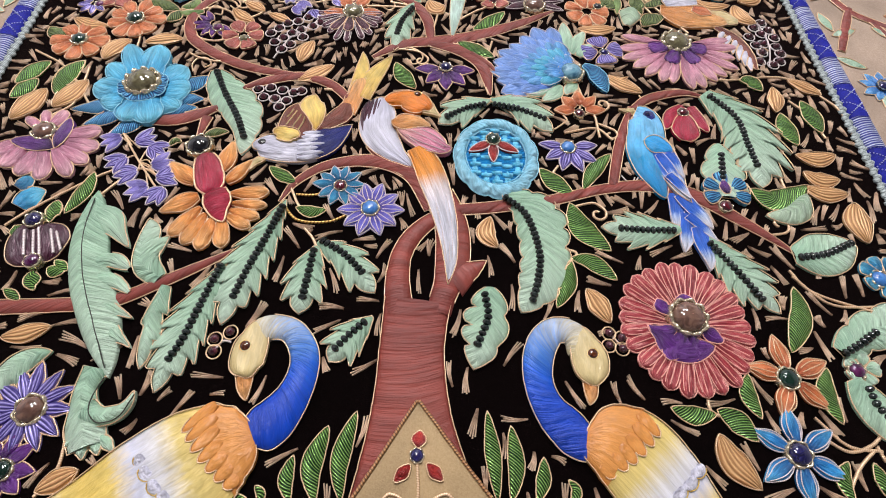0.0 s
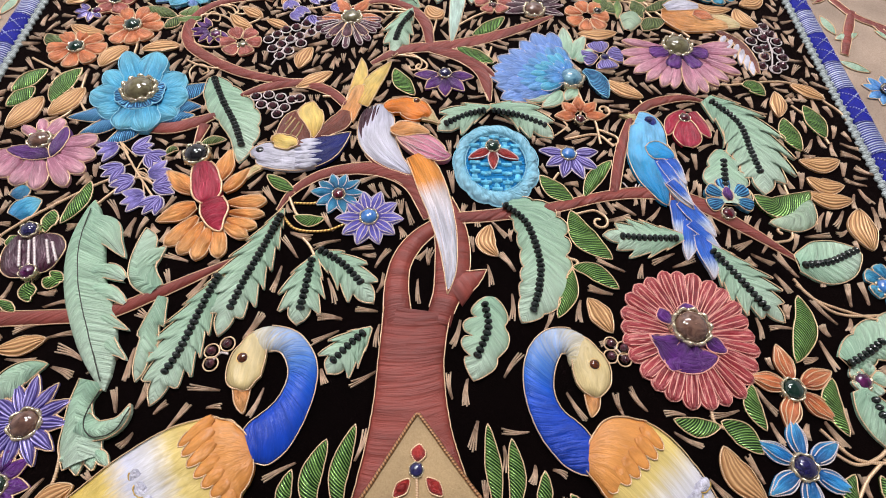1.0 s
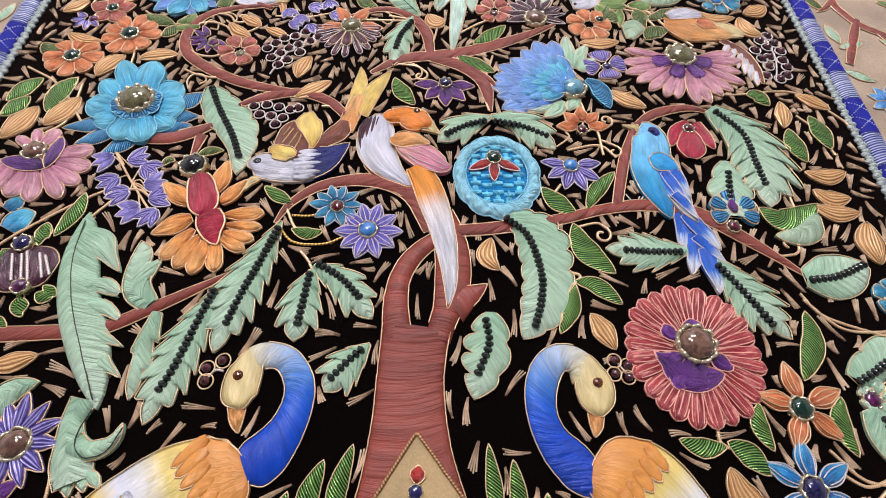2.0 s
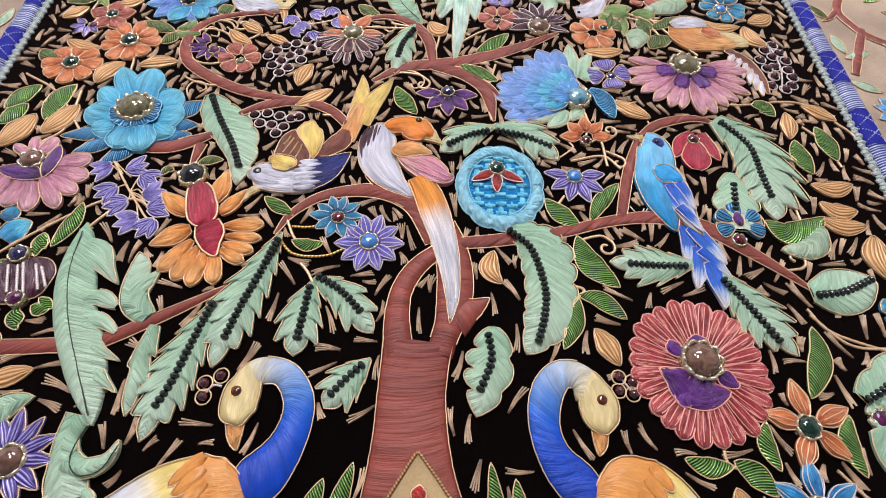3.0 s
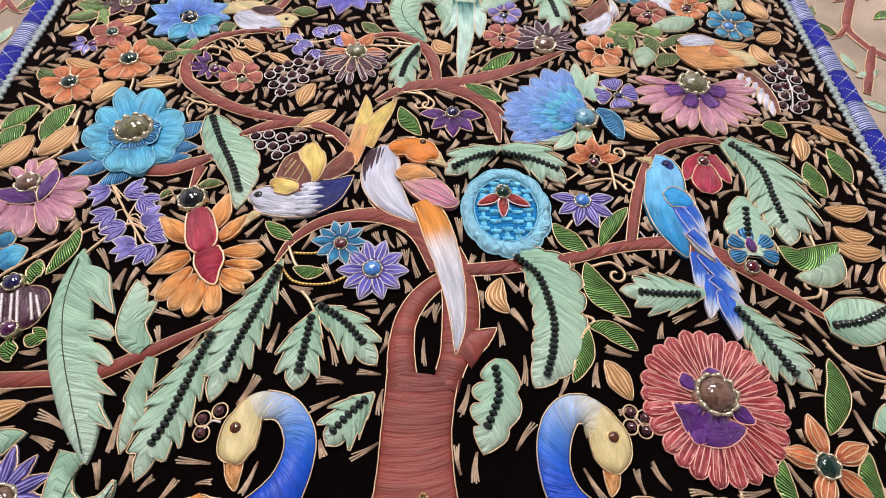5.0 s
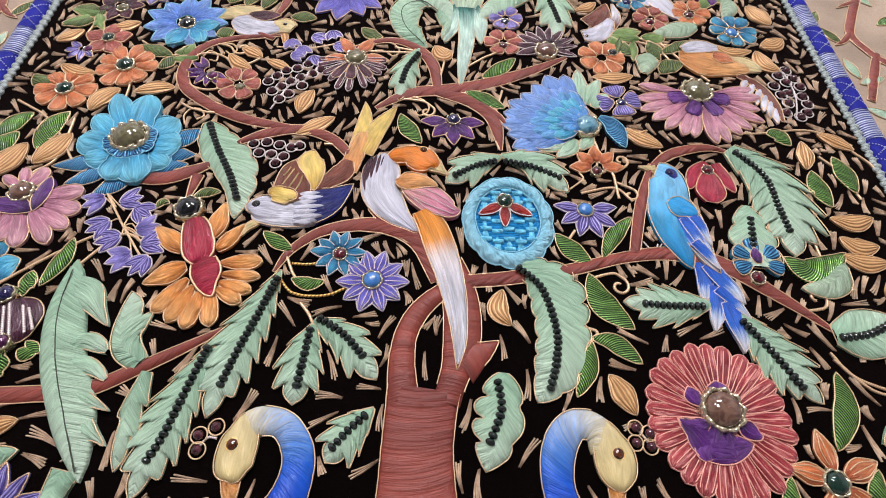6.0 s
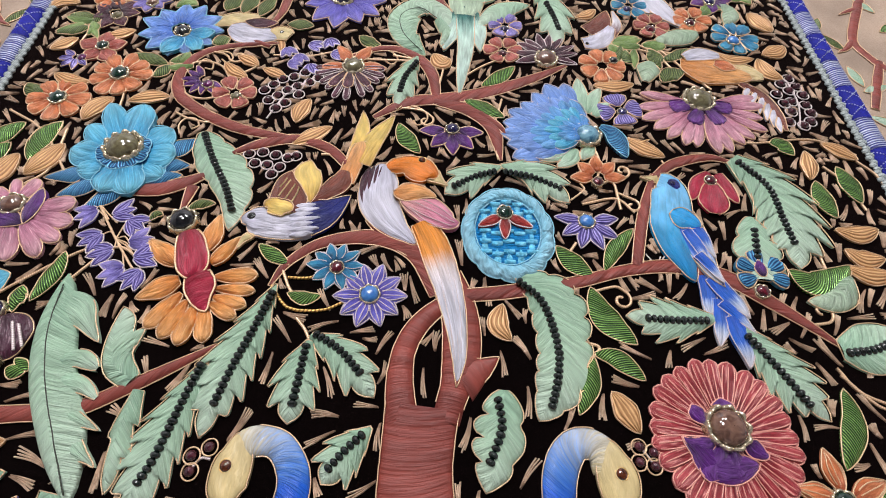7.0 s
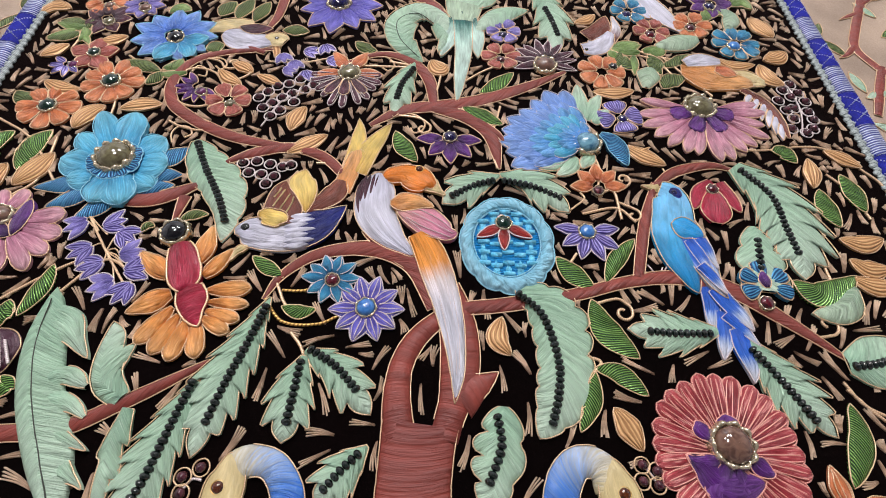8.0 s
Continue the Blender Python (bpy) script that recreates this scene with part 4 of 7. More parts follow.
leaf('mint', [(173.6, -10.7), (177.5, -21.6), (187, -37.6)], [3.3, 7.6, 7, 1], beads=[(176.8, -15), (177.5, -21.5), (181.4, -27.7)])
leaf('mint', [(34.6, 136.6), (21.7, 130.7), (6.6, 119.1)], [1.9, 10.9, 0], teeth=(3, 3), cut=0.42, skew=0.55, power=1.15, beads=[(30.8, 131.8), (22.1, 128.9), (11.3, 122.6)])
leaf('mint', [(34.6, 137.3), (50.2, 132.2), (66.2, 115.4)], [2, 12.2, 0], teeth=(4, 4), cut=0.42, skew=0.55, power=1.15, beads=[(36.3, 132), (49.1, 129), (61.9, 122.7)])
leaf('mint', [(-8.3, 216.3), (-15.2, 198.6), (-18.5, 173)], [2, 9.8, 0], teeth=(4, 4), cut=0.42, skew=0.55, power=1.15, beads=[(-9.3, 208.8), (-15, 196.9), (-17.5, 185.5)])
leaf('mint', [(-4.4, 216.5), (-15.3, 232.6), (-17.4, 251.3), (-7.5, 262.7), (4, 256.7), (9.8, 242)], [0.8, 7.6, 10.1, 9.3, 7.6, 0], teeth=(0, 4), cut=0.3, skew=0.2, vein=[(-6.4, 217.9), (-17.9, 234.5), (-19.7, 251.1), (-8.7, 258.2), (1.6, 249)])
leaf('mint', [(3, 249.1), (7.4, 236.8), (4.2, 225.1)], [4.7, 4, 0], teeth=(2, 2))
leaf('mint', [(67.4, 287.8), (73.8, 262.6), (73.4, 226.8)], [7.2, 13.6, 0], teeth=(4, 4), cut=0.42, skew=0.55, power=1.15, beads=[(70, 266.9), (72.9, 254.9), (74.9, 242.2)])
leaf('mint', [(60.2, 267.5), (42.1, 260.9), (26, 244.9)], [0, 7.7, 1])
leaf('mint', [(42.7, 290.1), (27.1, 280.1), (12.8, 279.3)], [0, 12.9, 5.9])
leaf('mint_pale', [(126, 217.5), (119.8, 200.5)], [1.2, 6.8, 5, 1.9])
leaf('mint_pale', [(160.1, 244.2), (133.3, 235.7)], [3.1, 7.2, 6.2, 2.1])
leaf('mint_pale', [(181.5, 275.2), (187.7, 266.3), (180.7, 252.7)], [0, 5.6, 0])
leaf('mint_pale', [(186.5, 78.5), (175.9, 68.8), (162.7, 66.5)], [1.8, 7.3, 6, 0], [2.3, 4.1, 3.2, 0])
leaf('green_wire', [(159.5, 81.9), (168.5, 75), (181.9, 79.5), (189.2, 84.7)], [0, 5.8, 4.7, 0], lift=0.8)
leaf('mint', [(-142.9, -2.7), (-152.2, -8.2), (-160.3, -19.8)], [0, 6.3, 3.7], teeth=(3, 0))
leaf('green_wire', [(-155.8, 84.1), (-156.5, 74.3), (-161.5, 60.5)], [0, 2.9, 4, 2.9, 0])
leaf('green_wire', [(-17.2, 164), (-13.3, 154.6), (-5.7, 143.8)], [0, 3.4, 4.8, 3.4, 0])
leaf('green_wire', [(38.3, 170.3), (26.7, 176.7), (17.3, 182.6)], [0, 3.6, 5, 3.6, 0])
leaf('green_wire', [(46.5, 210.3), (37, 200.7), (26.8, 193.2)], [0, 3.3, 4.6, 3.3, 0])
leaf('green_wire', [(-58.8, 66.3), (-51.2, 63.9), (-44.5, 65.3)], [0, 2.2, 3.1, 2.2, 0])
leaf('green_wire', [(-74.7, 89.5), (-68.5, 84.7), (-60.1, 79.5)], [0, 2.4, 3.3, 2.4, 0])
leaf('green_wire', [(77.1, 79.3), (83.5, 90.5), (93.9, 101.9)], [0, 2.8, 3.9, 2.8, 0])
leaf('green_wire', [(57, 91.7), (63, 83.9), (71.8, 76.5)], [0, 3.5, 4.9, 3.5, 0])
leaf('green_wire', [(69.6, 71.7), (73.5, 57.9), (85.1, 46)], [0, 4.3, 6, 4.3, 0])
leaf('green_wire', [(66.2, 41.3), (64, 30), (57.6, 18.2)], [0, 2.6, 3.6, 2.6, 0])
leaf('green_wire', [(66.4, 42.2), (75.6, 40.1), (85.6, 31.5)], [0, 3, 4.1, 3, 0])
leaf('green_wire', [(191.7, 132.7), (191.4, 121.9), (193.8, 110.3)], [0, 3.9, 5.4, 3.9, 0])
leaf('green_wire', [(206, 142.3), (208.5, 131.8), (209.6, 119)], [0, 3.9, 5.5, 3.9, 0])
leaf('green_wire', [(163.1, 29.6), (162, 16.1), (152.4, -0.1)], [0, 3.5, 4.8, 3.5, 0])
leaf('green_wire', [(-192.8, 140.2), (-192.4, 148.7), (-185.8, 158.5)], [0, 3.7, 5.1, 3.7, 0])
leaf('green_wire', [(-205, 144), (-209.6, 136.9), (-214.1, 130)], [0, 4, 5.5, 4, 0])
leaf('green_wire', [(176.5, 157), (182.3, 156.4), (187, 149)], [0, 3.5, 4.9, 3.5, 0])
leaf('green_wire', [(-215.8, 140.6), (-209.7, 150.6), (-203.4, 157.4)], [0, 4.1, 5.7, 4.1, 0])
leaf('green_wire', [(-192.7, 133.3), (-191.7, 146.6), (-185.8, 158.9)], [0, 4.3, 6, 4.3, 0])
leaf('green_wire', [(-43.6, -55.1), (-45.9, -48), (-44.3, -39.9)], [0, 1.9, 2.7, 1.9, 0])
leaf('green_wire', [(-35.1, -55.1), (-37.4, -43.4), (-32.9, -29.7)], [0, 2.8, 3.9, 2.8, 0])
leaf('green_wire', [(-26.1, -55.1), (-27.5, -41.5), (-22.9, -24.4)], [0, 2.5, 3.5, 2.5, 0])
leaf('green_wire', [(28.9, -54.9), (27.7, -38.4), (26.2, -24)], [0, 2.1, 3, 2.1, 0])
leaf('green_wire', [(33.7, -54.9), (36.1, -43.3), (34.9, -29.3)], [0, 2.3, 3.1, 2.3, 0])
leaf('green_wire', [(42.8, -54.9), (45.5, -47.7), (46.3, -40.2)], [0, 1.9, 2.7, 1.9, 0])
leaf('green_wire', [(54.6, -56.6), (56.9, -51.3), (54.5, -47.7)], [0, 1.4, 1.9, 1.4, 0])
leaf('green_wire', [(-53.9, -56), (-53.8, -52.5), (-56.2, -49.9)], [0, 1.2, 1.6, 1.2, 0])
leaf('green_wire', [(97.1, -22.2), (105, -25.1), (114.6, -24.6)], [0, 2.6, 3.6, 2.6, 0])
leaf('green_wire', [(115.1, -22.9), (122.2, -27.5), (128, -34.3)], [0, 3.3, 4.6, 3.3, 0])
leaf('green_wire', [(131.3, -8.8), (129.2, -17.3), (131.8, -26.2)], [0, 2.5, 3.5, 2.5, 0])
leaf('green_wire', [(164.6, -6.2), (160.6, -17), (163, -28)], [0, 2.9, 4.1, 2.9, 0])
leaf('green_wire', [(159.5, -41.2), (155.4, -47.3), (156.5, -55)], [0, 2.1, 3, 2.1, 0])
leaf('green_wire', [(-162.8, 32.4), (-164.3, 27.8), (-160, 22.8)], [0, 1.7, 2.3, 1.7, 0])
leaf('green_wire', [(-156.9, 36.8), (-152.6, 34.1), (-150, 32)], [0, 1.5, 2.1, 1.5, 0])
leaf('green_wire', [(-172.6, 23.3), (-168.3, 20.8), (-164.2, 18.4)], [0, 1.5, 2, 1.5, 0])
leaf('green_wire', [(-163.3, 59.5), (-167.1, 63.1), (-166.3, 55.6)], [0, 2.1, 2.9, 2.1, 0])
leaf('green_wire', [(169, -41.6), (169.8, -47.3), (169, -52.8)], [0, 1.9, 2.7, 1.9, 0])
leaf('green_wire', [(-65.3, -55.2), (-61.7, -53.4), (-57.7, -54.3)], [0, 0.6, 0.9, 0.6, 0])
leaf('green_dull', [(-214.5, 243.2), (-203.7, 241.6), (-198.4, 242.9)], [0, 3.7, 5.1, 3.7, 0])
leaf('leaf_silk', [(-216.7, 227.9), (-207.7, 231.3), (-202.8, 237.6)], [0, 3.3, 4.6, 3.3, 0])
leaf('leaf_silk', [(-197.7, 225.3), (-196.3, 231.8), (-199.4, 238.8)], [0, 2.4, 3.3, 2.4, 0])
leaf('green_dull', [(-167.6, 211), (-156.3, 207), (-146, 202.9)], [0, 3.3, 4.6, 3.3, 0])
leaf('green_dull', [(-151.2, 192.9), (-147.5, 197.5), (-144.5, 202.9)], [0, 3, 4.2, 3, 0])
leaf('leaf_silk', [(-145.9, 205.6), (-139.8, 207.7), (-136.8, 213.8)], [0, 2.9, 4.1, 2.9, 0])
leaf('green_dull', [(-126.3, 221.5), (-122.2, 224.1), (-117.1, 226.8)], [0, 3.8, 5.2, 3.8, 0])
leaf('green_dull', [(-125.3, 252.1), (-122.2, 260.4), (-118.3, 266.2)], [0, 4.2, 5.8, 4.2, 0])
leaf('green_dull', [(-114.9, 249.9), (-112.2, 261), (-108.8, 269.6)], [0, 3.9, 5.4, 3.9, 0])
leaf('green_dull', [(-104.6, 247.8), (-101.7, 258.8), (-98.1, 267.3)], [0, 3.5, 4.9, 3.5, 0])
leaf('leaf_silk', [(-155.4, 253.2), (-150.3, 258.9), (-143, 256.5)], [0, 3.1, 4.3, 3.1, 0])
leaf('green_dull', [(-86.9, 240.9), (-78.8, 241.3), (-71.1, 240.1)], [0, 3.5, 4.9, 3.5, 0])
leaf('green_dull', [(-43.4, 232.8), (-36.4, 226.7), (-30.5, 225)], [0, 3.2, 4.4, 3.2, 0])
leaf('leaf_silk', [(105.8, 233.3), (114.9, 236.8), (123.9, 239.3)], [0, 3.1, 4.3, 3.1, 0])
leaf('leaf_silk', [(130, 236), (132.3, 231), (139.2, 239)], [0, 3.1, 4.3, 3.1, 0])
leaf('green_dull', [(115.8, 215.6), (112.7, 220.3), (113.1, 227.7)], [0, 2.9, 4.1, 2.9, 0])
leaf('green_dull', [(125.7, 216.1), (131.8, 221.2), (126.9, 229.3)], [0, 2.5, 3.5, 2.5, 0])
leaf('green_dull', [(137.1, 222.9), (146.1, 225.2), (153.1, 230.5)], [0, 3.2, 4.5, 3.2, 0])
leaf('green_dull', [(129.5, 200.9), (135.1, 207.1), (144.8, 210.8)], [0, 4, 5.5, 4, 0])
leaf('leaf_silk', [(108.3, 225), (105.8, 229.8), (105.6, 232.3)], [0, 2.5, 3.5, 2.5, 0])
leaf('green_dull', [(-214.7, 185.2), (-208.2, 180.1), (-199.8, 182.5)], [0, 3.5, 4.8, 3.5, 0])
leaf('leaf_silk', [(167.7, 261.9), (177.9, 272.7), (188, 269.8)], [0, 3.5, 4.8, 3.5, 0])
leaf('leaf_silk', [(190.8, 279.2), (199.6, 283.9), (204.7, 276.5)], [0, 4, 5.5, 4, 0])
leaf('leaf_silk', [(122.4, 230.8), (113.6, 232.4), (104.9, 234)], [1.9, 4, 4.2, 2.5, 0])
leaf('green_dull', [(110.9, 230.3), (108.5, 222.4), (106.1, 214.5)], [1.1, 2.4, 2.6, 1.5, 0])
leaf('leaf_silk', [(118.4, 227.6), (117.1, 219.4), (115.8, 211.1)], [1.2, 2.6, 2.7, 1.6, 0])
leaf('green_dull', [(127.4, 226.1), (129.5, 218.9), (131.5, 211.8)], [1.8, 3.8, 4, 2.4, 0])
leaf('leaf_silk', [(124.7, 231.9), (132.9, 233.8), (141.1, 235.7)], [1.6, 3.4, 3.6, 2.1, 0])
leaf('green_dull', [(134.6, 219.6), (143.3, 223.9), (152, 228.2)], [1.5, 3.1, 3.2, 1.9, 0])
leaf('leaf_silk', [(110.1, 231.2), (117.7, 234.6), (125.2, 238.1)], [1.5, 3.2, 3.4, 2, 0])
stem([(104, 229), (124.5, 227.9), (135.5, 217.7), (139.1, 205.7)])
leaf('leaf_silk', [(-198.4, 237.4), (-207.1, 239.5), (-215.8, 241.6)], [1.8, 3.9, 4.1, 2.5, 0])
leaf('green_dull', [(-199.7, 232.3), (-207.9, 229.4), (-216.2, 226.5)], [1.9, 4, 4.2, 2.5, 0])
leaf('leaf_silk', [(-198.5, 233.3), (-194.6, 228.1), (-190.7, 222.9)], [1, 2.1, 2.2, 1.3, 0])
leaf('green_dull', [(-198, 236.4), (-196.4, 241.7), (-194.7, 246.9)], [1.4, 2.9, 3, 1.8, 0])
leaf('leaf_silk', [(-131.9, 202.3), (-140.2, 201), (-148.6, 199.8)], [1.2, 2.6, 2.8, 1.7, 0])
leaf('green_dull', [(-141.5, 204.6), (-139.9, 208.8), (-138.3, 213)], [1.4, 2.9, 3, 1.8, 0])

# ---------------------------------------------------------------- buds
leaf('gold_wire', [(-190.9, 124.7), (-185.9, 132.8), (-179.2, 144.1)], [0, 5, 6.9, 5, 0], h=1.9)
leaf('gold_wire', [(-176.7, 160.3), (-173.9, 169.3), (-166.2, 176.4)], [0, 4.3, 5.9, 4.3, 0], h=1.9)
leaf('gold_wire', [(-158.6, 174.3), (-148.9, 177.9), (-138.1, 178.3)], [0, 3.4, 4.7, 3.4, 0], h=1.9)
leaf('gold_wire', [(-203.6, 193.4), (-192.1, 187.8), (-182.7, 187.4)], [0, 3.3, 4.6, 3.3, 0], h=1.9)
leaf('gold_wire', [(-213.7, 212.7), (-207.8, 217.6), (-201.7, 222.7)], [0, 3.4, 4.7, 3.4, 0], h=1.9)
leaf('gold_wire', [(-64.6, 179.5), (-68.4, 172), (-70.1, 162.5)], [0, 3.5, 4.9, 3.5, 0], h=1.9)
leaf('gold_wire', [(-69.5, 147.6), (-60.1, 153.8), (-51.1, 160.1)], [0, 3.4, 4.7, 3.4, 0], h=1.9)
leaf('gold_wire', [(31.2, 63), (28.9, 53.7), (33.8, 46.8)], [0, 3.2, 4.5, 3.2, 0], h=1.9)
leaf('gold_wire', [(71.3, 27.2), (74.9, 21.1), (79.3, 11.8)], [0, 3.4, 4.8, 3.4, 0], h=1.9)
leaf('gold_wire', [(99.1, 157.5), (107.8, 151.8), (118.6, 145.5)], [0, 3.6, 5, 3.6, 0], h=1.9)
leaf('gold_wire', [(89.3, 196.6), (101.9, 196.2), (113, 198.5)], [0, 3.3, 4.6, 3.3, 0], h=1.9)
leaf('gold_wire', [(193.5, 152.2), (192.6, 143.7), (189.7, 133.3)], [0, 3.2, 4.5, 3.2, 0], h=1.9)
leaf('gold_wire', [(204.1, 157.9), (212.2, 152.8), (219.8, 147.1)], [0, 3.2, 4.5, 3.2, 0], h=1.9)
leaf('gold_wire', [(190.1, 104), (199.8, 101.2), (211.2, 104.5)], [0, 3.5, 4.8, 3.5, 0], h=1.9)
leaf('gold_wire', [(190.3, 93.3), (196.7, 88.2), (207.2, 88.4)], [0, 3.5, 4.9, 3.5, 0], h=1.9)
leaf('gold_wire', [(186.4, 84), (195.5, 79.8), (208.3, 80)], [0, 3.5, 4.9, 3.5, 0], h=1.9)
leaf('gold_wire', [(-115.6, 206), (-108.9, 199.1), (-100.9, 194.2)], [0, 2.8, 3.8, 2.8, 0], h=1.9)
leaf('gold_wire', [(-109.5, 211.8), (-102.6, 208.4), (-96.8, 204.1)], [0, 2.8, 3.9, 2.8, 0], h=1.9)
leaf('gold_wire', [(-94.1, 202.4), (-86.8, 199.1), (-80, 195)], [0, 2.3, 3.1, 2.3, 0], h=1.9)
leaf('gold_wire', [(0, 218.6), (5.2, 211.3), (9.6, 215.2)], [0, 4, 5.5, 4, 0], h=1.9)
leaf('gold_wire', [(198.7, 266.9), (204.2, 258.2), (209.1, 248.7)], [0, 5, 7, 5, 0], h=1.9)
leaf('gold_wire', [(195.7, 227.5), (204, 229.8), (212.1, 235.3)], [0, 4.1, 5.7, 4.1, 0], h=1.9)
leaf('gold_wire', [(191.6, 223.3), (193.8, 211.9), (201.1, 206.6)], [0, 4.4, 6.1, 4.4, 0], h=1.9)
leaf('gold_wire', [(-228.2, 248.7), (-222.9, 256.6), (-212.5, 254.9)], [0, 3.5, 4.9, 3.5, 0], h=1.9)
leaf('gold_wire', [(-186.5, 225.4), (-179.8, 227.7), (-172.1, 231)], [0, 3.2, 4.4, 3.2, 0], h=1.9)
leaf('gold_wire', [(87.4, 256.7), (94.1, 259.2), (101.3, 265.2)], [0, 2.8, 3.9, 2.8, 0], h=1.9)
leaf('gold_wire', [(113.1, 157.2), (106, 154), (102.2, 158.4)], [0, 0.7, 1, 0.7, 0], h=1.9)
leaf('gold_wire', [(-208.3, 115.6), (-203.5, 125.8), (-198.1, 137.2)], [0, 5.1, 7, 5.1, 0], h=1.9)
leaf('gold_wire', [(-165.2, 2.5), (-157.1, 4), (-147.4, 7.4)], [0, 2.9, 4, 2.9, 0], h=1.9)
leaf('gold_wire', [(-130.8, -52.2), (-124.8, -48.7), (-118.4, -45.1)], [0, 2.9, 4, 2.9, 0], h=1.9)
leaf('gold_wire', [(113.6, -31.6), (116, -40.8), (124.1, -50.7)], [0, 4, 5.5, 4, 0], h=1.9)
leaf('gold_wire', [(209.4, 75), (206.5, 63.6), (206.6, 52.2)], [0, 4.9, 6.8, 4.9, 0], h=1.9)
leaf('gold_wire', [(192.2, 12.7), (196.4, 14), (199.1, 9)], [0, 4.1, 5.7, 4.1, 0], h=1.9)

# ---------------------------------------------------------------- flowers
blue_bloom = thing("flower", (-148.1, 137.2), "large turquoise blue flower with a brown agate cabochon and layered petals", "embroidered flower", "flowers")
pad(blue_bloom, 'leaf_petal', 'blue_wire', [(-155, 128.3), (-168.2, 125.8), (-181.4, 123.4)], [2.3, 4.8, 5.1, 3, 0], run='diag', h=1.6)
pad(blue_bloom, 'leaf_petal', 'blue_wire', [(-154.4, 122.2), (-163.1, 117.5), (-171.8, 112.8)], [2.1, 4.4, 4.6, 2.8, 0], run='diag', h=1.6)
pad(blue_bloom, 'leaf_petal', 'blue_wire', [(-142.5, 119), (-150, 112.6), (-157.4, 106.1)], [2.2, 4.6, 4.8, 2.9, 0], run='diag', h=1.6)
pad(blue_bloom, 'leaf_petal', 'blue_wire', [(-128.9, 139), (-122.6, 144.4), (-116.2, 149.7)], [2.4, 5, 5.3, 3.2, 0], run='diag', h=1.6)
pad(blue_bloom, 'leaf_petal', 'blue_wire', [(-129.9, 132.2), (-122.8, 132.4), (-115.7, 132.7)], [1.9, 4, 4.2, 2.5, 0], run='diag', h=1.6)
pad(blue_bloom, 'leaf_petal', 'blue_wire', [(-137.1, 123.8), (-127.5, 125.3), (-117.8, 126.7)], [2, 4.3, 4.5, 2.7, 0], run='diag', h=1.6)
pad(blue_bloom, 'petal', 'cyan', [(-147.3, 134.4), (-159.6, 145.3), (-171.8, 156.2)], [1.9, 4.5, 6.1, 6.4, 5.9, 0], h=2.2, lift=0.8, power=2, n=22, teeth=(2, 2), cut=0.16, scallop=True, edge='cyan_cord', groove=0.4)
pad(blue_bloom, 'petal', 'cyan', [(-145.4, 134.4), (-159.9, 137.3), (-174.4, 140.2)], [2.7, 6.4, 8.6, 9.1, 8.4, 0], h=2.2, lift=1.0, power=2, n=22, teeth=(2, 2), cut=0.16, scallop=True, edge='cyan_cord', groove=0.4)
pad(blue_bloom, 'petal', 'cyan', [(-146, 136.3), (-156.7, 132), (-167.4, 127.7)], [2.6, 6.2, 8.4, 8.8, 8.1, 0], h=2.2, lift=0.6, power=2, n=22, teeth=(2, 2), cut=0.16, scallop=True, edge='cyan_cord', groove=0.4)
pad(blue_bloom, 'petal', 'cyan', [(-147.3, 136.3), (-138.3, 145.4), (-129.3, 154.6)], [2.7, 6.3, 8.5, 9, 8.3, 0], h=2.2, lift=0.8, power=2, n=22, teeth=(2, 2), cut=0.16, scallop=True, edge='cyan_cord', groove=0.4)
pad(blue_bloom, 'petal', 'cyan', [(-147.3, 136.3), (-135.6, 137.3), (-123.8, 138.3)], [2.8, 6.6, 9, 9.5, 8.7, 0], h=2.2, lift=1.0, power=2, n=22, teeth=(2, 2), cut=0.16, scallop=True, edge='cyan_cord', groove=0.4)
pad(blue_bloom, 'petal', 'cyan', [(-148.7, 136.2), (-137.6, 130.5), (-126.5, 124.8)], [2.2, 5.2, 7, 7.4, 6.8, 0], h=2.2, lift=0.6, power=2, n=22, teeth=(2, 2), cut=0.16, scallop=True, edge='cyan_cord', groove=0.4)
pad(blue_bloom, 'petal', 'cyan', [(-146.9, 136.5), (-156.1, 153.5), (-165.2, 170.5)], [1.8, 4.1, 5.6, 5.9, 5.4, 0], h=2.4, lift=1.8, power=2, n=22, teeth=(2, 2), cut=0.14, scallop=True, edge='cyan_cord', groove=0.4)
pad(blue_bloom, 'petal', 'cyan', [(-146.9, 136.5), (-147.6, 153.4), (-148.2, 170.4)], [2.4, 5.6, 7.6, 8, 7.4, 0], h=2.4, lift=2.0, power=2, n=22, teeth=(2, 2), cut=0.14, scallop=True, edge='cyan_cord', groove=0.4)
pad(blue_bloom, 'petal', 'cyan', [(-146.9, 136.5), (-149.1, 125.5), (-151.3, 114.6)], [2.4, 5.6, 7.6, 8, 7.4, 0], h=2.4, lift=1.6, power=2, n=22, teeth=(2, 2), cut=0.14, scallop=True, edge='cyan_cord', groove=0.4)
pad(blue_bloom, 'petal', 'cyan', [(-147.4, 138), (-142.8, 125.8), (-138.2, 113.6)], [2.4, 5.5, 7.5, 7.9, 7.2, 0], h=2.4, lift=1.8, power=2, n=22, teeth=(2, 2), cut=0.14, scallop=True, edge='cyan_cord', groove=0.4)
petals(blue_bloom, (-147.6, 138.7), 12.6, 14, 'blue_wire', w=3.2, lift=3.2, h=1.4, shape='round', r0=3, edge='cyan_cord', ry=11.5)
gem(blue_bloom, (-147.9, 140.1), 7.4, 'olive_agate', lift=5.4)
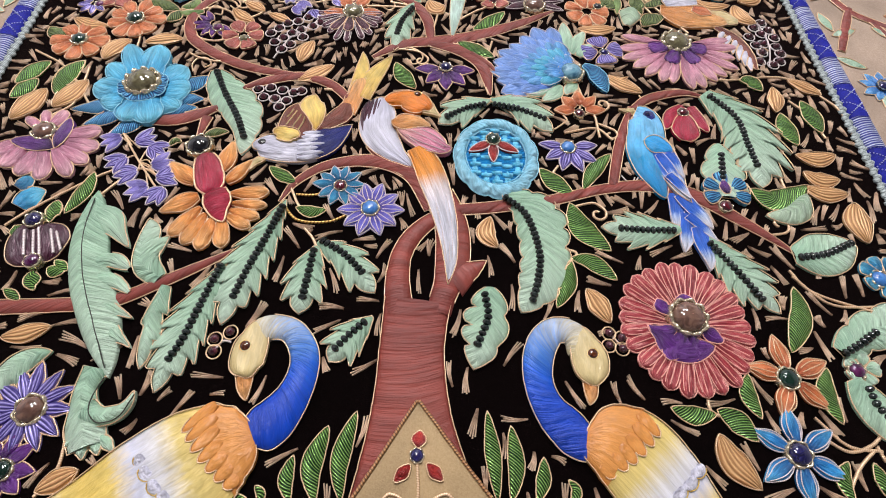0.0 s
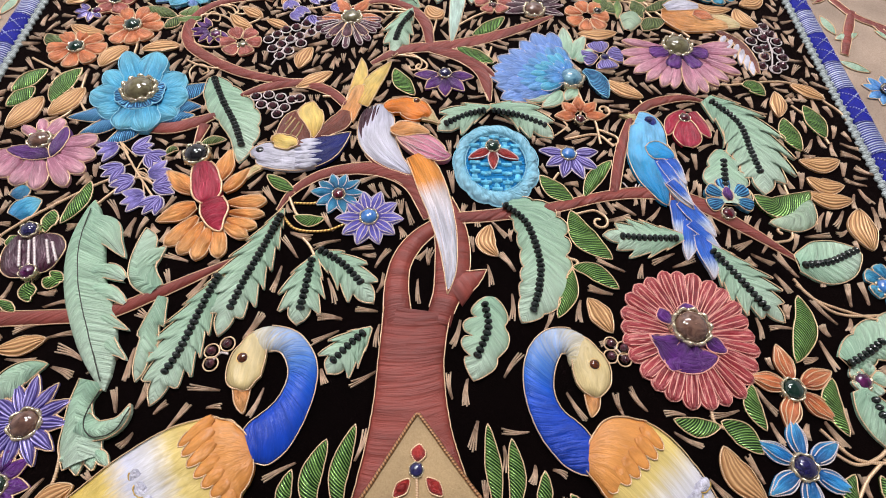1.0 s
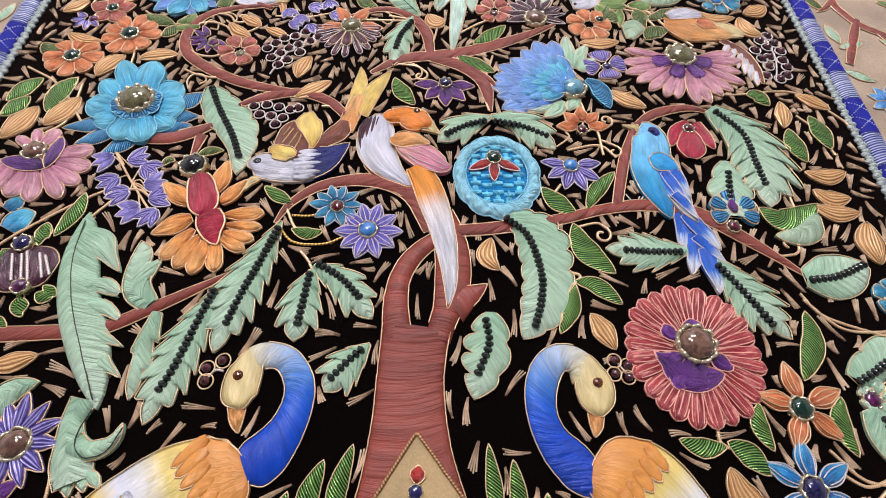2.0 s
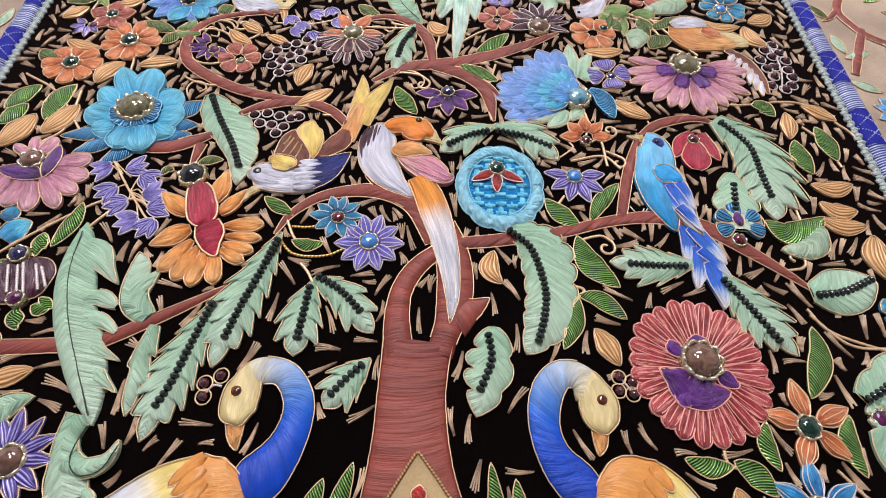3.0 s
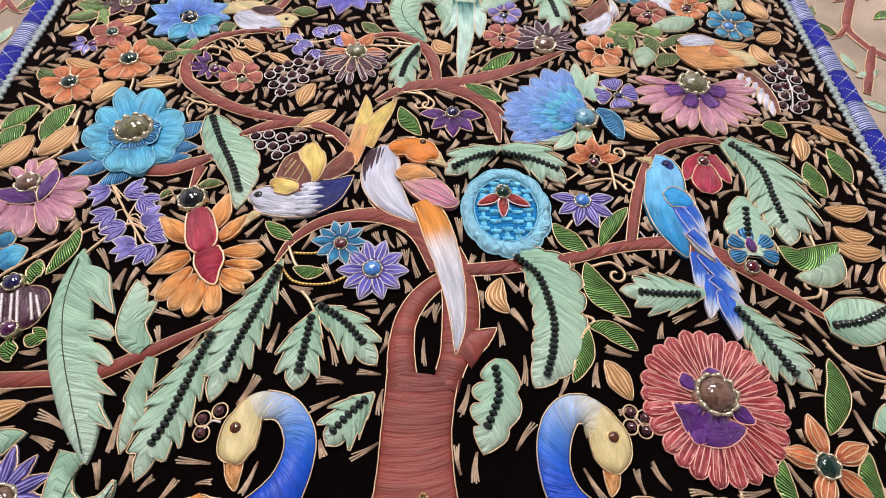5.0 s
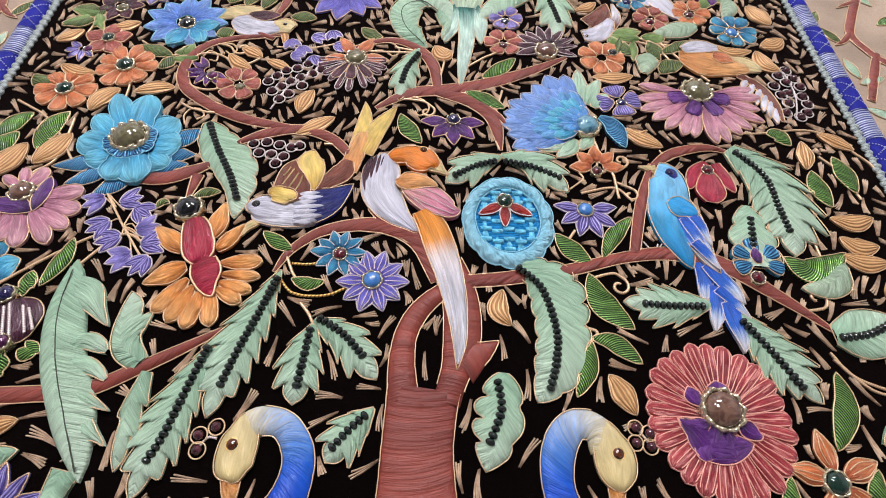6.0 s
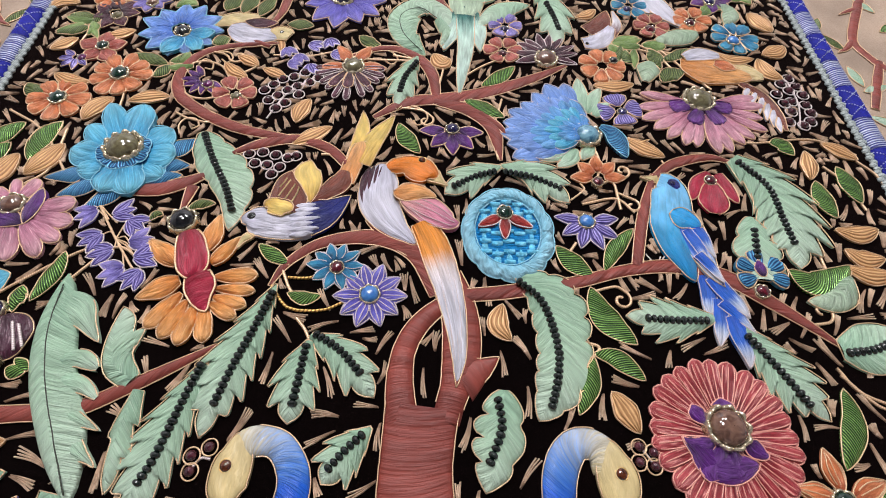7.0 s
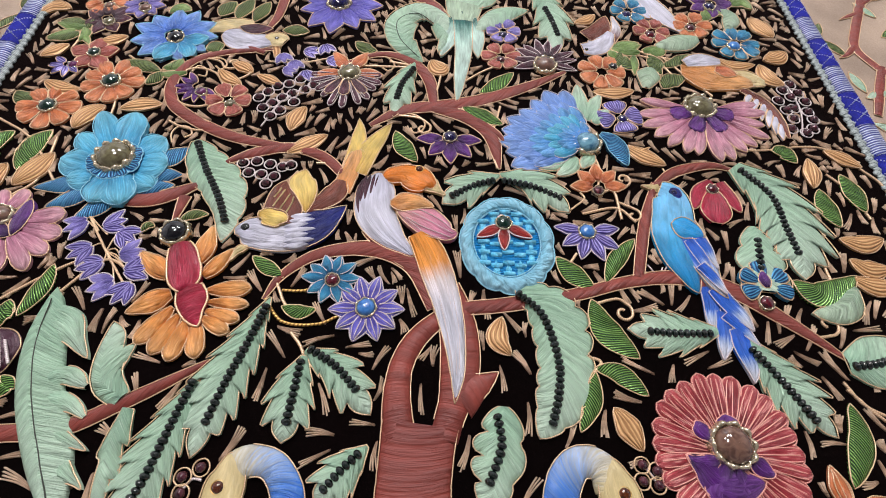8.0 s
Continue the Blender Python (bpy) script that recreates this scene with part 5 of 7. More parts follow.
pink_daisy = thing("flower", (-186.1, 103.9), "pink daisy with deep purple inner petals and a brown stone", "embroidered flower", "flowers")
pad(pink_daisy, 'petal', 'pink', [(-188.5, 108.4), (-194.1, 112.4), (-199.7, 116.3)], [0.7, 1.7, 2.3, 2.5, 2.3, 0], h=2.3, lift=0.70, power=2, n=22, groove=0.5)
pad(pink_daisy, 'petal', 'pink', [(-188, 109.8), (-190.1, 115.6), (-192.3, 121.5)], [0.8, 1.9, 2.6, 2.7, 2.5, 0], h=2.3, lift=0.40, power=2, n=22, groove=0.5)
pad(pink_daisy, 'petal', 'pink', [(-186.1, 109.2), (-184, 115.5), (-181.9, 121.8)], [1.1, 2.6, 3.5, 3.7, 3.4, 0], h=2.3, lift=0.55, power=2, n=22, groove=0.5)
pad(pink_daisy, 'petal', 'pink', [(-178.3, 104.7), (-169.4, 107), (-160.4, 109.3)], [1.4, 3.3, 4.5, 4.8, 4.4, 0], h=2.3, lift=0.70, power=2, n=22, groove=0.5)
pad(pink_daisy, 'petal', 'pink', [(-177.3, 102.1), (-167.9, 100.1), (-158.5, 98.1)], [1.4, 3.2, 4.3, 4.5, 4.2, 0], h=2.3, lift=0.40, power=2, n=22, groove=0.5)
pad(pink_daisy, 'petal', 'pink', [(-177.8, 98.8), (-169.2, 93.7), (-160.6, 88.6)], [1.1, 2.6, 3.6, 3.8, 3.5, 0], h=2.3, lift=0.55, power=2, n=22, groove=0.5)
pad(pink_daisy, 'petal', 'pink', [(-180.3, 98.7), (-173.2, 89.6), (-166, 80.5)], [1.1, 2.6, 3.6, 3.8, 3.5, 0], h=2.3, lift=0.70, power=2, n=22, groove=0.5)
pad(pink_daisy, 'petal', 'pink', [(-184.1, 98), (-181.5, 88.2), (-178.9, 78.3)], [1.4, 3.2, 4.4, 4.6, 4.2, 0], h=2.3, lift=0.40, power=2, n=22, groove=0.5)
pad(pink_daisy, 'petal', 'pink', [(-186.8, 96.9), (-188.2, 88.7), (-189.7, 80.4)], [1.6, 3.7, 5, 5.3, 4.9, 0], h=2.3, lift=0.55, power=2, n=22, groove=0.5)
pad(pink_daisy, 'petal', 'pink', [(-192.8, 99), (-196, 92), (-199.2, 85)], [1.7, 3.9, 5.4, 5.6, 5.2, 0], h=2.3, lift=0.70, power=2, n=22, groove=0.5)
pad(pink_daisy, 'petal', 'pink', [(-196.2, 100.9), (-202, 97), (-207.9, 93.1)], [1.7, 3.9, 5.3, 5.5, 5.1, 0], h=2.3, lift=0.40, power=2, n=22, groove=0.5)
pad(pink_daisy, 'inner_petal', 'purple', [(-178.3, 96.1), (-185.1, 98.8), (-192.8, 99.9), (-200.7, 100.9)], [0, 4.5, 3.9, 0], h=1.8, lift=2.0, power=1.5)
pad(pink_daisy, 'inner_petal', 'purple', [(-177.7, 96.1), (-177.7, 103.6), (-177.1, 109.3), (-177, 115.8)], [0, 3.4, 3.4, 0], h=1.8, lift=2.1, power=1.5)
gem(pink_daisy, (-186.8, 106.5), 4.6, 'agate', lift=3.4)
flower('small cyan star flower with a garnet in silver', (-39.8, 79.5), 12.6, 10, 'teal', shape='point', w=2.7, ry=11.6, r0=2.8, edge='silver_cord', ribs=1, thick=0.24, stone_name='garnet', stone_r=2.6, stone_at=(-39.2, 78))
flower('lilac star flower with a turquoise stone in silver', (-24, 65.8), 15.6, 10, 'violet', shape='point', w=3.6, ry=14.6, r0=3.7, edge='silver_cord', ribs=3, thick=0.24, stone_name='turquoise', stone_r=3.6, stone_at=(-24.3, 65.8))
flower('lilac drooping flower with a turquoise stone on black velvet', (73.3, 105.3), 15.2, 6, 'lilac_wire', start=175, sweep=190, shape='point', w=3.1, edge='silver_cord', stone_name='turquoise', stone_r=3.3, stone_at=(72.3, 104.6))
red_flower = flower('large red flower with purple inner petals and an agate', (110.9, 11), 28, 25, 'red', w=3.5, shape='round', ry=29.9, jitter=0.03, h=2.4, edge='pink_cord', ribs=3, stone_name='agate', stone_r=6.6, stone_at=(111.4, 13.8), lift=4.2)
pad(red_flower, 'inner_petal', 'purple', [(93.7, 10.7), (98.7, 7), (102.4, 2), (108.8, 0.3), (115.9, 1), (120.3, 1.8)], [0, 3.9, 5.7, 5.8, 4.3, 0], h=1.6, lift=1.9, power=1.4, edge='pink_cord', thick=0.26)
pad(red_flower, 'inner_petal', 'purple', [(106.7, 9.6), (101.7, 8.1), (96.6, 8.8), (94.2, 10.9)], [0, 2.8, 2, 0], h=1.6, lift=1.9, power=1.4, edge='pink_cord', thick=0.26)
pad(red_flower, 'inner_petal', 'purple', [(108.2, 9.7), (106.1, 3.9), (101.7, -0.7), (101.8, -3.9)], [0, 3.6, 5, 1.9], h=1.6, lift=1.9, power=1.4, edge='pink_cord', thick=0.26)
pad(red_flower, 'inner_petal', 'purple', [(111.4, 7.6), (111.5, 2.1), (111.8, -2.2), (112.8, -3.2)], [0, 3.2, 4.7, 0], h=1.6, lift=1.9, power=1.4, edge='pink_cord', thick=0.26)
pad(red_flower, 'inner_petal', 'purple', [(117.1, 9.8), (119.4, 7.1), (122.7, 4.8), (124.6, 4.8)], [0, 3.5, 2.8, 0], h=1.6, lift=1.9, power=1.4, edge='pink_cord', thick=0.26)
pad(red_flower, 'inner_petal', 'purple', [(105.8, 15.1), (102, 18.6), (100.8, 21.3), (100.3, 22.4)], [0, 2.4, 3.3, 0], h=1.6, lift=1.9, power=1.4, edge='pink_cord', thick=0.26)
pad(red_flower, 'inner_petal', 'purple', [(111, 16.3), (112.2, 20.8), (112.3, 23.8), (112.4, 24.9)], [0, 3.2, 4.4, 0], h=1.6, lift=1.9, power=1.4, edge='pink_cord', thick=0.26)
flower('large mauve pink flower with purple centre and olive agate', (146.9, 183.8), 35.3, 15, 'pink', start=168, sweep=204, shape='drop', ry=33.4, w=3.6, inner=('purple', 17.6, 4, 190, 160), stone_name='olive_agate', stone_r=7, stone_at=(146.2, 186.6))
flower('dark plum flower with an agate in a silver crown', (-45.6, 204.6), 19.2, 11, 'plum', start=180, sweep=180, shape='round', ry=24.7, edge='silver_cord', ribs=2, inner=('plum', 17.9, 3, 235, 70), stone_name='olive_agate', stone_r=5, stone_at=(-44.3, 205.2))
flower('peach back petals of a plum flower on black velvet', (-44.9, 206.9), 19.2, 4, 'rust', start=-8, sweep=196, shape='point', w=4)
flower('deep purple bowl-shaped flower inside a gold ring', (-123.3, 192.1), 12.4, 8, 'purple', start=120, sweep=210, shape='point', stone_name='amethyst', stone_r=2.6, stone_at=(-120, 187.1))
flower('small dusty rose flower with six round petals', (-105.4, 182.6), 11.6, 6, 'rose', shape='round', ry=12.8, stone_name='olive_agate', stone_r=2.4, stone_at=(-103.7, 179.4))
flower('orange flower with round petals and a green stone', (-168.8, 193.7), 16.3, 9, 'rust', shape='round', stone_name='emerald', stone_r=4.1, stone_at=(-168.6, 193.7))
flower('orange flower with round petals and a dark green stone', (-194.3, 175.1), 15.6, 8, 'rust', shape='round', stone_name='emerald', stone_r=3.7, stone_at=(-193.8, 174.3))
flower('rust red flower with a green stone on black velvet', (-185.8, 215.5), 13.9, 5, 'rose', start=20, shape='point', w=4.8, stone_name='emerald', stone_r=2.9, stone_at=(-185.1, 215.5))
flower('small lilac flower with a silver set stone', (-196.6, 206.7), 10.1, 5, 'lilac_wire', start=150, sweep=170, shape='point', stone_name='amethyst', stone_r=2.4, stone_at=(-193.3, 205.9))
far_blue = flower('bright blue flower with pointed petals and black stone', (-146.8, 233), 25.2, 11, 'periwinkle', shape='point', edge='cyan_cord', w=6, ry=23.3, stone_name='onyx', stone_r=4, stone_at=(-144.7, 230))
pad(far_blue, 'front_petal', 'cyan', [(-143.7, 224.5), (-147.3, 219.5), (-151.9, 211.8)], [2.8, 6.2, 0], h=1.2, lift=1.6, edge='cyan_cord')
pad(far_blue, 'front_petal', 'cyan', [(-140.8, 225.6), (-135.6, 220.1), (-133, 214.5)], [2, 4.7, 2], h=1.2, lift=1.6, edge='cyan_cord')
pad(far_blue, 'front_petal', 'cyan', [(-139.7, 228.6), (-132.8, 229), (-126.4, 231.3)], [2.6, 5.1, 0], h=1.2, lift=1.6, edge='cyan_cord')
flower('dark plum pointed flower with a silver set stone', (-188.8, 246.3), 14, 7, 'plum', shape='point', stone_name='olive_agate', stone_r=2.8, stone_at=(-185.8, 242.1))
flower('rust orange flower on the far part of the panel', (-194.2, 262.2), 11.8, 7, 'rust', shape='round', stone_name='agate', stone_r=2.7, stone_at=(-191.1, 257.8))
flower('lilac grey flower with a silver set stone', (-172.2, 260.1), 13.1, 8, 'lilac', shape='point', stone_name='agate', stone_r=2.9, stone_at=(-169.4, 255.7))
flower('large violet blue flower with a lapis stone', (-55.6, 267.6), 26.2, 11, 'violet', shape='point', w=6.2, ry=27.6, stone_name='lapis', stone_r=6.1, stone_at=(-56.5, 267.5))
flower('small lilac flower with six round petals', (43.1, 246.5), 10.9, 6, 'lilac', shape='round', stone_name='lapis', stone_r=2.5, stone_at=(42.4, 242.3))
flower('small rust flower with a silver set stone', (40.7, 224), 11.2, 6, 'rose', shape='round', stone_name='garnet', stone_r=2.4, stone_at=(40, 220.2))
flower('dark maroon flower with a brown agate in silver', (65.9, 220.3), 19.1, 10, 'plum', start=-20, sweep=220, shape='needle', w=3, edge='silver_cord', ribs=1, stone_name='agate', stone_r=5.4, stone_at=(64.9, 216.5))
flower('orange flower with seven round petals on black velvet', (97.2, 213.1), 13.8, 7, 'rust', shape='round', stone_name='onyx', stone_r=2.2, stone_at=(103.9, 216.4))
flower('lilac striped flower with a small dark stone', (101.2, 177.9), 11.7, 4, 'lilac_wire', shape='round', start=10, stone_name='lapis', stone_r=2.3, stone_at=(102.2, 176.2))
flower('small rust orange lily with a garnet on black velvet', (82.2, 131.4), 13.3, 5, 'rust', start=0, sweep=180, shape='point', w=3.3, stone_name='garnet', stone_r=2.3, stone_at=(81.2, 127.8))
red_bell = thing("flower", (137.4, 124.2), "small red bell flower with a dark red stone", "embroidered flower", "flowers")
pad(red_bell, 'petal', 'crimson', [(138.4, 134.9), (131.2, 129.4), (125.9, 119.2)], [2.8, 3.6, 0], h=1.6, lift=0.4, power=2)
pad(red_bell, 'petal', 'crimson', [(142.6, 135), (145.1, 127), (148.3, 117.7)], [3, 3.7, 0], h=1.6, lift=0.4, power=2)
pad(red_bell, 'petal', 'crimson', [(138, 129.7), (136.8, 121.6), (134.6, 111.1)], [2.4, 6, 7.2, 2.4], h=1.6, lift=0.9, power=2)
gem(red_bell, (137.1, 130.2), 2.5, 'garnet', lift=2.4)
flower('deep purple star flower with a purple stone', (10.3, 159.6), 16.2, 5, 'purple', start=182, sweep=176, shape='point', w=3.7, stone_name='lapis', stone_r=3, stone_at=(10.7, 159.9))
flower('small blue flower with a pale blue stone', (183.3, 241.8), 14.8, 8, 'teal', shape='round', stone_name='turquoise', stone_r=3.4, stone_at=(180.4, 237.7))
flower('small rust flower in the far part of the panel', (160.4, 257.8), 12.3, 6, 'rust', shape='round', stone_name='garnet', stone_r=2.7, stone_at=(157.9, 253.5))
flower('small dusty red flower in the far part', (134.1, 251), 11.3, 6, 'rose', shape='round', stone_name='garnet', stone_r=2.9, stone_at=(132, 246.8))
flower('bright purple flower at the far part of the panel', (178.8, 280.5), 15.8, 7, 'purple', shape='point', stone_name='lapis', stone_r=3.1, stone_at=(176, 275.8))
flower('small grey blue flower in the far part of the panel', (123.2, 270.5), 11.7, 6, 'teal', shape='round', stone_name='lapis', stone_r=2.7, stone_at=(121.2, 265.9))
flower('lilac flower with pointed petals and an agate', (-144, -24.4), 16.8, 12, 'lilac_wire', shape='point', ry=17.2, w=2.9, run='along', stone_name='agate', stone_r=4.7, stone_at=(-142.1, -25))
flower('deep purple flower with a green stone in silver', (-145.9, -45.1), 12.7, 9, 'purple', shape='point', stone_name='emerald', stone_r=3.1, stone_at=(-143.6, -45.4))
flower('rust orange five-petalled flower with a green stone', (148.2, -10.3), 17.6, 5, 'rust', shape='point', w=3.9, start=95, ribs=3, stone_name='emerald', stone_r=3.8, stone_at=(146.4, -10.9))
flower('bright blue star flower with a dark blue stone', (141.8, -38.9), 18.6, 6, 'star_blue', shape='point', w=3.5, start=30, edge='silver_cord', ribs=2, stone_name='lapis', stone_r=4, stone_at=(141.1, -38.9))
flower('small blue flower with a pale blue stone at the border', (206.6, 35.1), 10.5, 7, 'teal', shape='round', stone_name='turquoise', stone_r=3.5, stone_at=(203.4, 33.7))
flower('small teal flower with purple heart and a garnet', (146.4, 78.5), 11.7, 5, 'blue_wire', start=-20, sweep=220, shape='round', w=4, rise=1.5, stone_name='garnet', stone_r=2.7, stone_at=(143.5, 70.3))
flower('purple heart petals above a garnet on black velvet', (145.9, 74.9), 10.5, 1, 'purple', start=92, sweep=10, shape='point', w=2.9, rise=2.2)
flower('purple stone flower between beaded leaves', (178.9, -6.6), 7.1, 5, 'mint', shape='round', stone_name='amethyst', stone_r=3, stone_at=(176.2, -7.4))
pod_flower = thing("flower", (-98, 70.9), "orange flower with two crimson pods and a black stone", "embroidered flower", "flowers")
pad(pod_flower, 'petal', 'orange', [(-96.3, 85.5), (-95.4, 94.9), (-94.4, 104.4)], [1.9, 4.1, 4.3, 2.6, 0], h=2.6, lift=0.55, power=1.6, n=22, groove=0.5)
pad(pod_flower, 'petal', 'orange', [(-92.8, 78.9), (-87.9, 85.8), (-83.1, 92.7)], [1.5, 3.3, 3.4, 2.1, 0], h=2.6, lift=0.70, power=1.6, n=22, groove=0.5)
pad(pod_flower, 'petal', 'orange', [(-107.2, 78.5), (-114.8, 84.6), (-122.4, 90.6)], [1.9, 4.1, 4.3, 2.6, 0], h=2.6, lift=0.40, power=1.6, n=22, groove=0.5)
pad(pod_flower, 'petal', 'orange', [(-104, 71), (-111.9, 66.6), (-119.7, 62.2)], [2.2, 4.6, 4.9, 2.9, 0], h=2.6, lift=0.55, power=1.6, n=22, groove=0.5)
pad(pod_flower, 'petal', 'orange', [(-89.6, 72.5), (-80.9, 73.4), (-72.1, 74.2)], [1.1, 2.5, 3.4, 3.6, 3.3, 0], h=2.6, lift=0.70, power=1.6, n=22, groove=0.5)
pad(pod_flower, 'petal', 'orange', [(-88.5, 67.4), (-80.2, 67.1), (-71.9, 66.7)], [0.8, 1.8, 2.4, 2.6, 2.4, 0], h=2.6, lift=0.40, power=1.6, n=22, groove=0.5)
pad(pod_flower, 'petal', 'orange', [(-88.3, 63.5), (-81.3, 61.7), (-74.3, 60)], [0.9, 2.1, 2.8, 2.9, 2.7, 0], h=2.6, lift=0.55, power=1.6, n=22, groove=0.5)
pad(pod_flower, 'petal', 'orange', [(-89.3, 60.7), (-83.4, 57.6), (-77.5, 54.5)], [0.9, 2.1, 2.8, 3, 2.7, 0], h=2.6, lift=0.70, power=1.6, n=22, groove=0.5)
pad(pod_flower, 'petal', 'orange', [(-101.7, 64.8), (-107, 57.2), (-112.4, 49.5)], [1.2, 2.8, 3.8, 4, 3.7, 0], h=2.6, lift=0.40, power=1.6, n=22, groove=0.5)
pad(pod_flower, 'petal', 'orange', [(-98.4, 61.6), (-101.9, 53.4), (-105.4, 45.3)], [1.2, 2.7, 3.7, 3.9, 3.6, 0], h=2.6, lift=0.55, power=1.6, n=22, groove=0.5)
pad(pod_flower, 'petal', 'orange', [(-94.6, 59.5), (-96.3, 51.1), (-98, 42.6)], [1.1, 2.6, 3.5, 3.7, 3.4, 0], h=2.6, lift=0.70, power=1.6, n=22, groove=0.5)
pad(pod_flower, 'petal', 'orange', [(-91.4, 60.1), (-89.7, 52), (-88, 43.9)], [1.1, 2.5, 3.4, 3.5, 3.3, 0], h=2.6, lift=0.40, power=1.6, n=22, groove=0.5)
pad(pod_flower, 'pod', 'crimson', [(-96.6, 73.2), (-94.4, 67.8), (-92.5, 61.8), (-89.3, 56.4)], [5.2, 6.2, 4, 0], h=3, lift=1.8, power=1.5, thick=0.5, run='across')
pad(pod_flower, 'pod', 'crimson', [(-105.5, 92.9), (-103.5, 88.7), (-101.5, 83.1), (-99.7, 77.8), (-98.6, 73.1), (-98, 70.8)], [4.5, 6, 6.5, 6.8, 5.9, 0], h=3.2, lift=2.2, power=1.8, thick=0.5)
gem(pod_flower, (-109.7, 99.7), 5.2, 'onyx', lift=3.6)
leaf('green_dull', [(-110.4, 106.8), (-105.8, 109.9), (-98.5, 110.7)], [0, 2, 2.8, 2, 0])
leaf('green_dull', [(-120.2, 103.5), (-123.5, 104), (-125.4, 100.5)], [0, 1.5, 2.1, 1.5, 0])
PEONY = np.array((80.0, 158.0))
peony = thing("flower", (65.9, 164.6), "blue feathery peony with layered petals and a stone in a crown", "embroidered flower", "flowers")
for row, (reach, count, kind) in enumerate(((1.0, 9, "periwinkle"), (0.82, 9, "periwinkle"), (0.66, 8, "azure"), (0.5, 7, "cyan"), (0.36, 6, "azure"))):
    for k in range(count):
        a = math.radians(98 + (row % 2) * 6 + 108 * k / (count - 1) + RNG.uniform(-3, 3))
        d = np.array((math.cos(a) * 45, math.sin(a) * (40 if k < count * 0.7 else 32))) * reach * RNG.uniform(0.93, 1.05)
        tip, root = PEONY + d, PEONY + d * (0.3 if row < 4 else 0.1)
        w = np.linalg.norm(d) * 0.15 + 1.2
        pad(peony, "petal", kind, [tuple(root), tuple((root + tip) / 2 + RNG.uniform(-0.8, 0.8)), tuple(tip)], [0.5 * w, 0.85 * w, w, 0.8 * w, 0], h=2.0, lift=0.3 + 0.55 * row + 0.1 * (k % 2), n=18, teeth=(2, 2), cut=0.14, scallop=True, edge="silver_cord", thick=0.2, groove=0.4)
pad(peony, "petal", "blue_wire", [(88.6, 164.9), (94.4, 159.3), (98.7, 144.1)], [1.5, 4.1, 5.2, 3.6, 0], h=1.8, lift=1.05, run="diag", edge="cyan_cord")
pad(peony, 'petal', 'mint', [(80.5, 174.6), (81.1, 189.3), (81.4, 202.6)], [1.3, 4.9, 3.9, 0], h=1.4, lift=0.4, run='along')
pad(peony, 'petal', 'mint', [(83.5, 174.7), (87.6, 185.3), (93.5, 195)], [1.2, 4.3, 3.4, 0], h=1.4, lift=0.4, run='along')
pad(peony, 'petal', 'mint', [(86.3, 172.8), (91.8, 179.1), (96.5, 183.5)], [1.4, 4.1, 3.3, 0], h=1.4, lift=0.4, run='along')
pad(peony, 'petal', 'mint', [(68.5, 150.9), (62.1, 145.2), (53.3, 142.1)], [1.4, 4.7, 3.8, 0], h=1.4, lift=0.4, run='along')
pad(peony, 'petal', 'mint', [(74, 149.2), (68.8, 141.8), (62.6, 137.4)], [1.2, 4.3, 3.4, 0], h=1.4, lift=0.4, run='along')
pad(peony, 'petal', 'mint', [(82.9, 151.4), (77.8, 145.7), (75.8, 142)], [1.2, 3.5, 2.8, 0], h=1.4, lift=0.4, run='along')
gem(peony, (80, 157.8), 6.0, 'aqua', lift=3)
bulb = thing("flower", (-165.5, 44.1), "plum bulb flower with white stripes and dark stones in silver", "embroidered flower", "flowers")
pad(bulb, 'bulb', 'plum_stripe', [(-166.8, 54.6), (-163.3, 45.2), (-160, 36.1)], [2.3, 8.4, 9.3, 7, 1.4], [2.3, 8.4, 9.3, 7, 1.4], h=3.2, power=2.2)
pad(bulb, 'bulb', 'plum_stripe', [(-176.3, 53.9), (-172.9, 43.7), (-166.7, 34.5)], [2.2, 6.6, 7.4, 1.3], h=2.8, power=2.2)
stem([(-169.4, 50.2), (-164.8, 37.9)], 0.6, "silver_cord", owner=bulb).location.z = 2.9 * MM
stem([(-167.7, 51.6), (-162.2, 38)], 0.6, "silver_cord", owner=bulb).location.z = 2.9 * MM
stem([(-162.2, 50.9), (-156.9, 39.3)], 0.6, "silver_cord", owner=bulb).location.z = 2.9 * MM
stem([(-159.5, 49.9), (-154.3, 40.6)], 0.6, "silver_cord", owner=bulb).location.z = 2.9 * MM
stem([(-173.3, 50.2), (-168.7, 37.8)], 0.6, "silver_cord", owner=bulb).location.z = 2.9 * MM
gem(bulb, (-171.9, 55.9), 3.3, 'lapis', lift=3.2)
gem(bulb, (-164.4, 35.5), 2.9, 'amethyst', lift=3.4)
leaf('green_wire', [(-166.5, 57.3), (-166.7, 63.5), (-166.7, 67.6)], [0, 2.7, 3.7, 2.7, 0])
leaf('green_wire', [(-158.7, 33), (-155.2, 31.9), (-151, 31.5)], [0, 2.3, 3.1, 2.3, 0])
leaf('green_wire', [(-163.3, 31.3), (-162.1, 27.6), (-161.3, 23.7)], [0, 1.9, 2.7, 1.9, 0])
leaf('green_wire', [(-176.7, 53.9), (-178.6, 51.2), (-181.4, 49.9)], [0, 2.5, 3.5, 2.5, 0])
pad(bulb, 'petal', 'cyan', [(-183.1, 63.9), (-180.4, 68.7), (-174.5, 73.1)], [4.6, 6.5, 0])
pad(bulb, 'petal', 'teal', [(-187.7, 74.2), (-186, 77.2), (-186, 81.6)], [3.2, 4.5, 0])

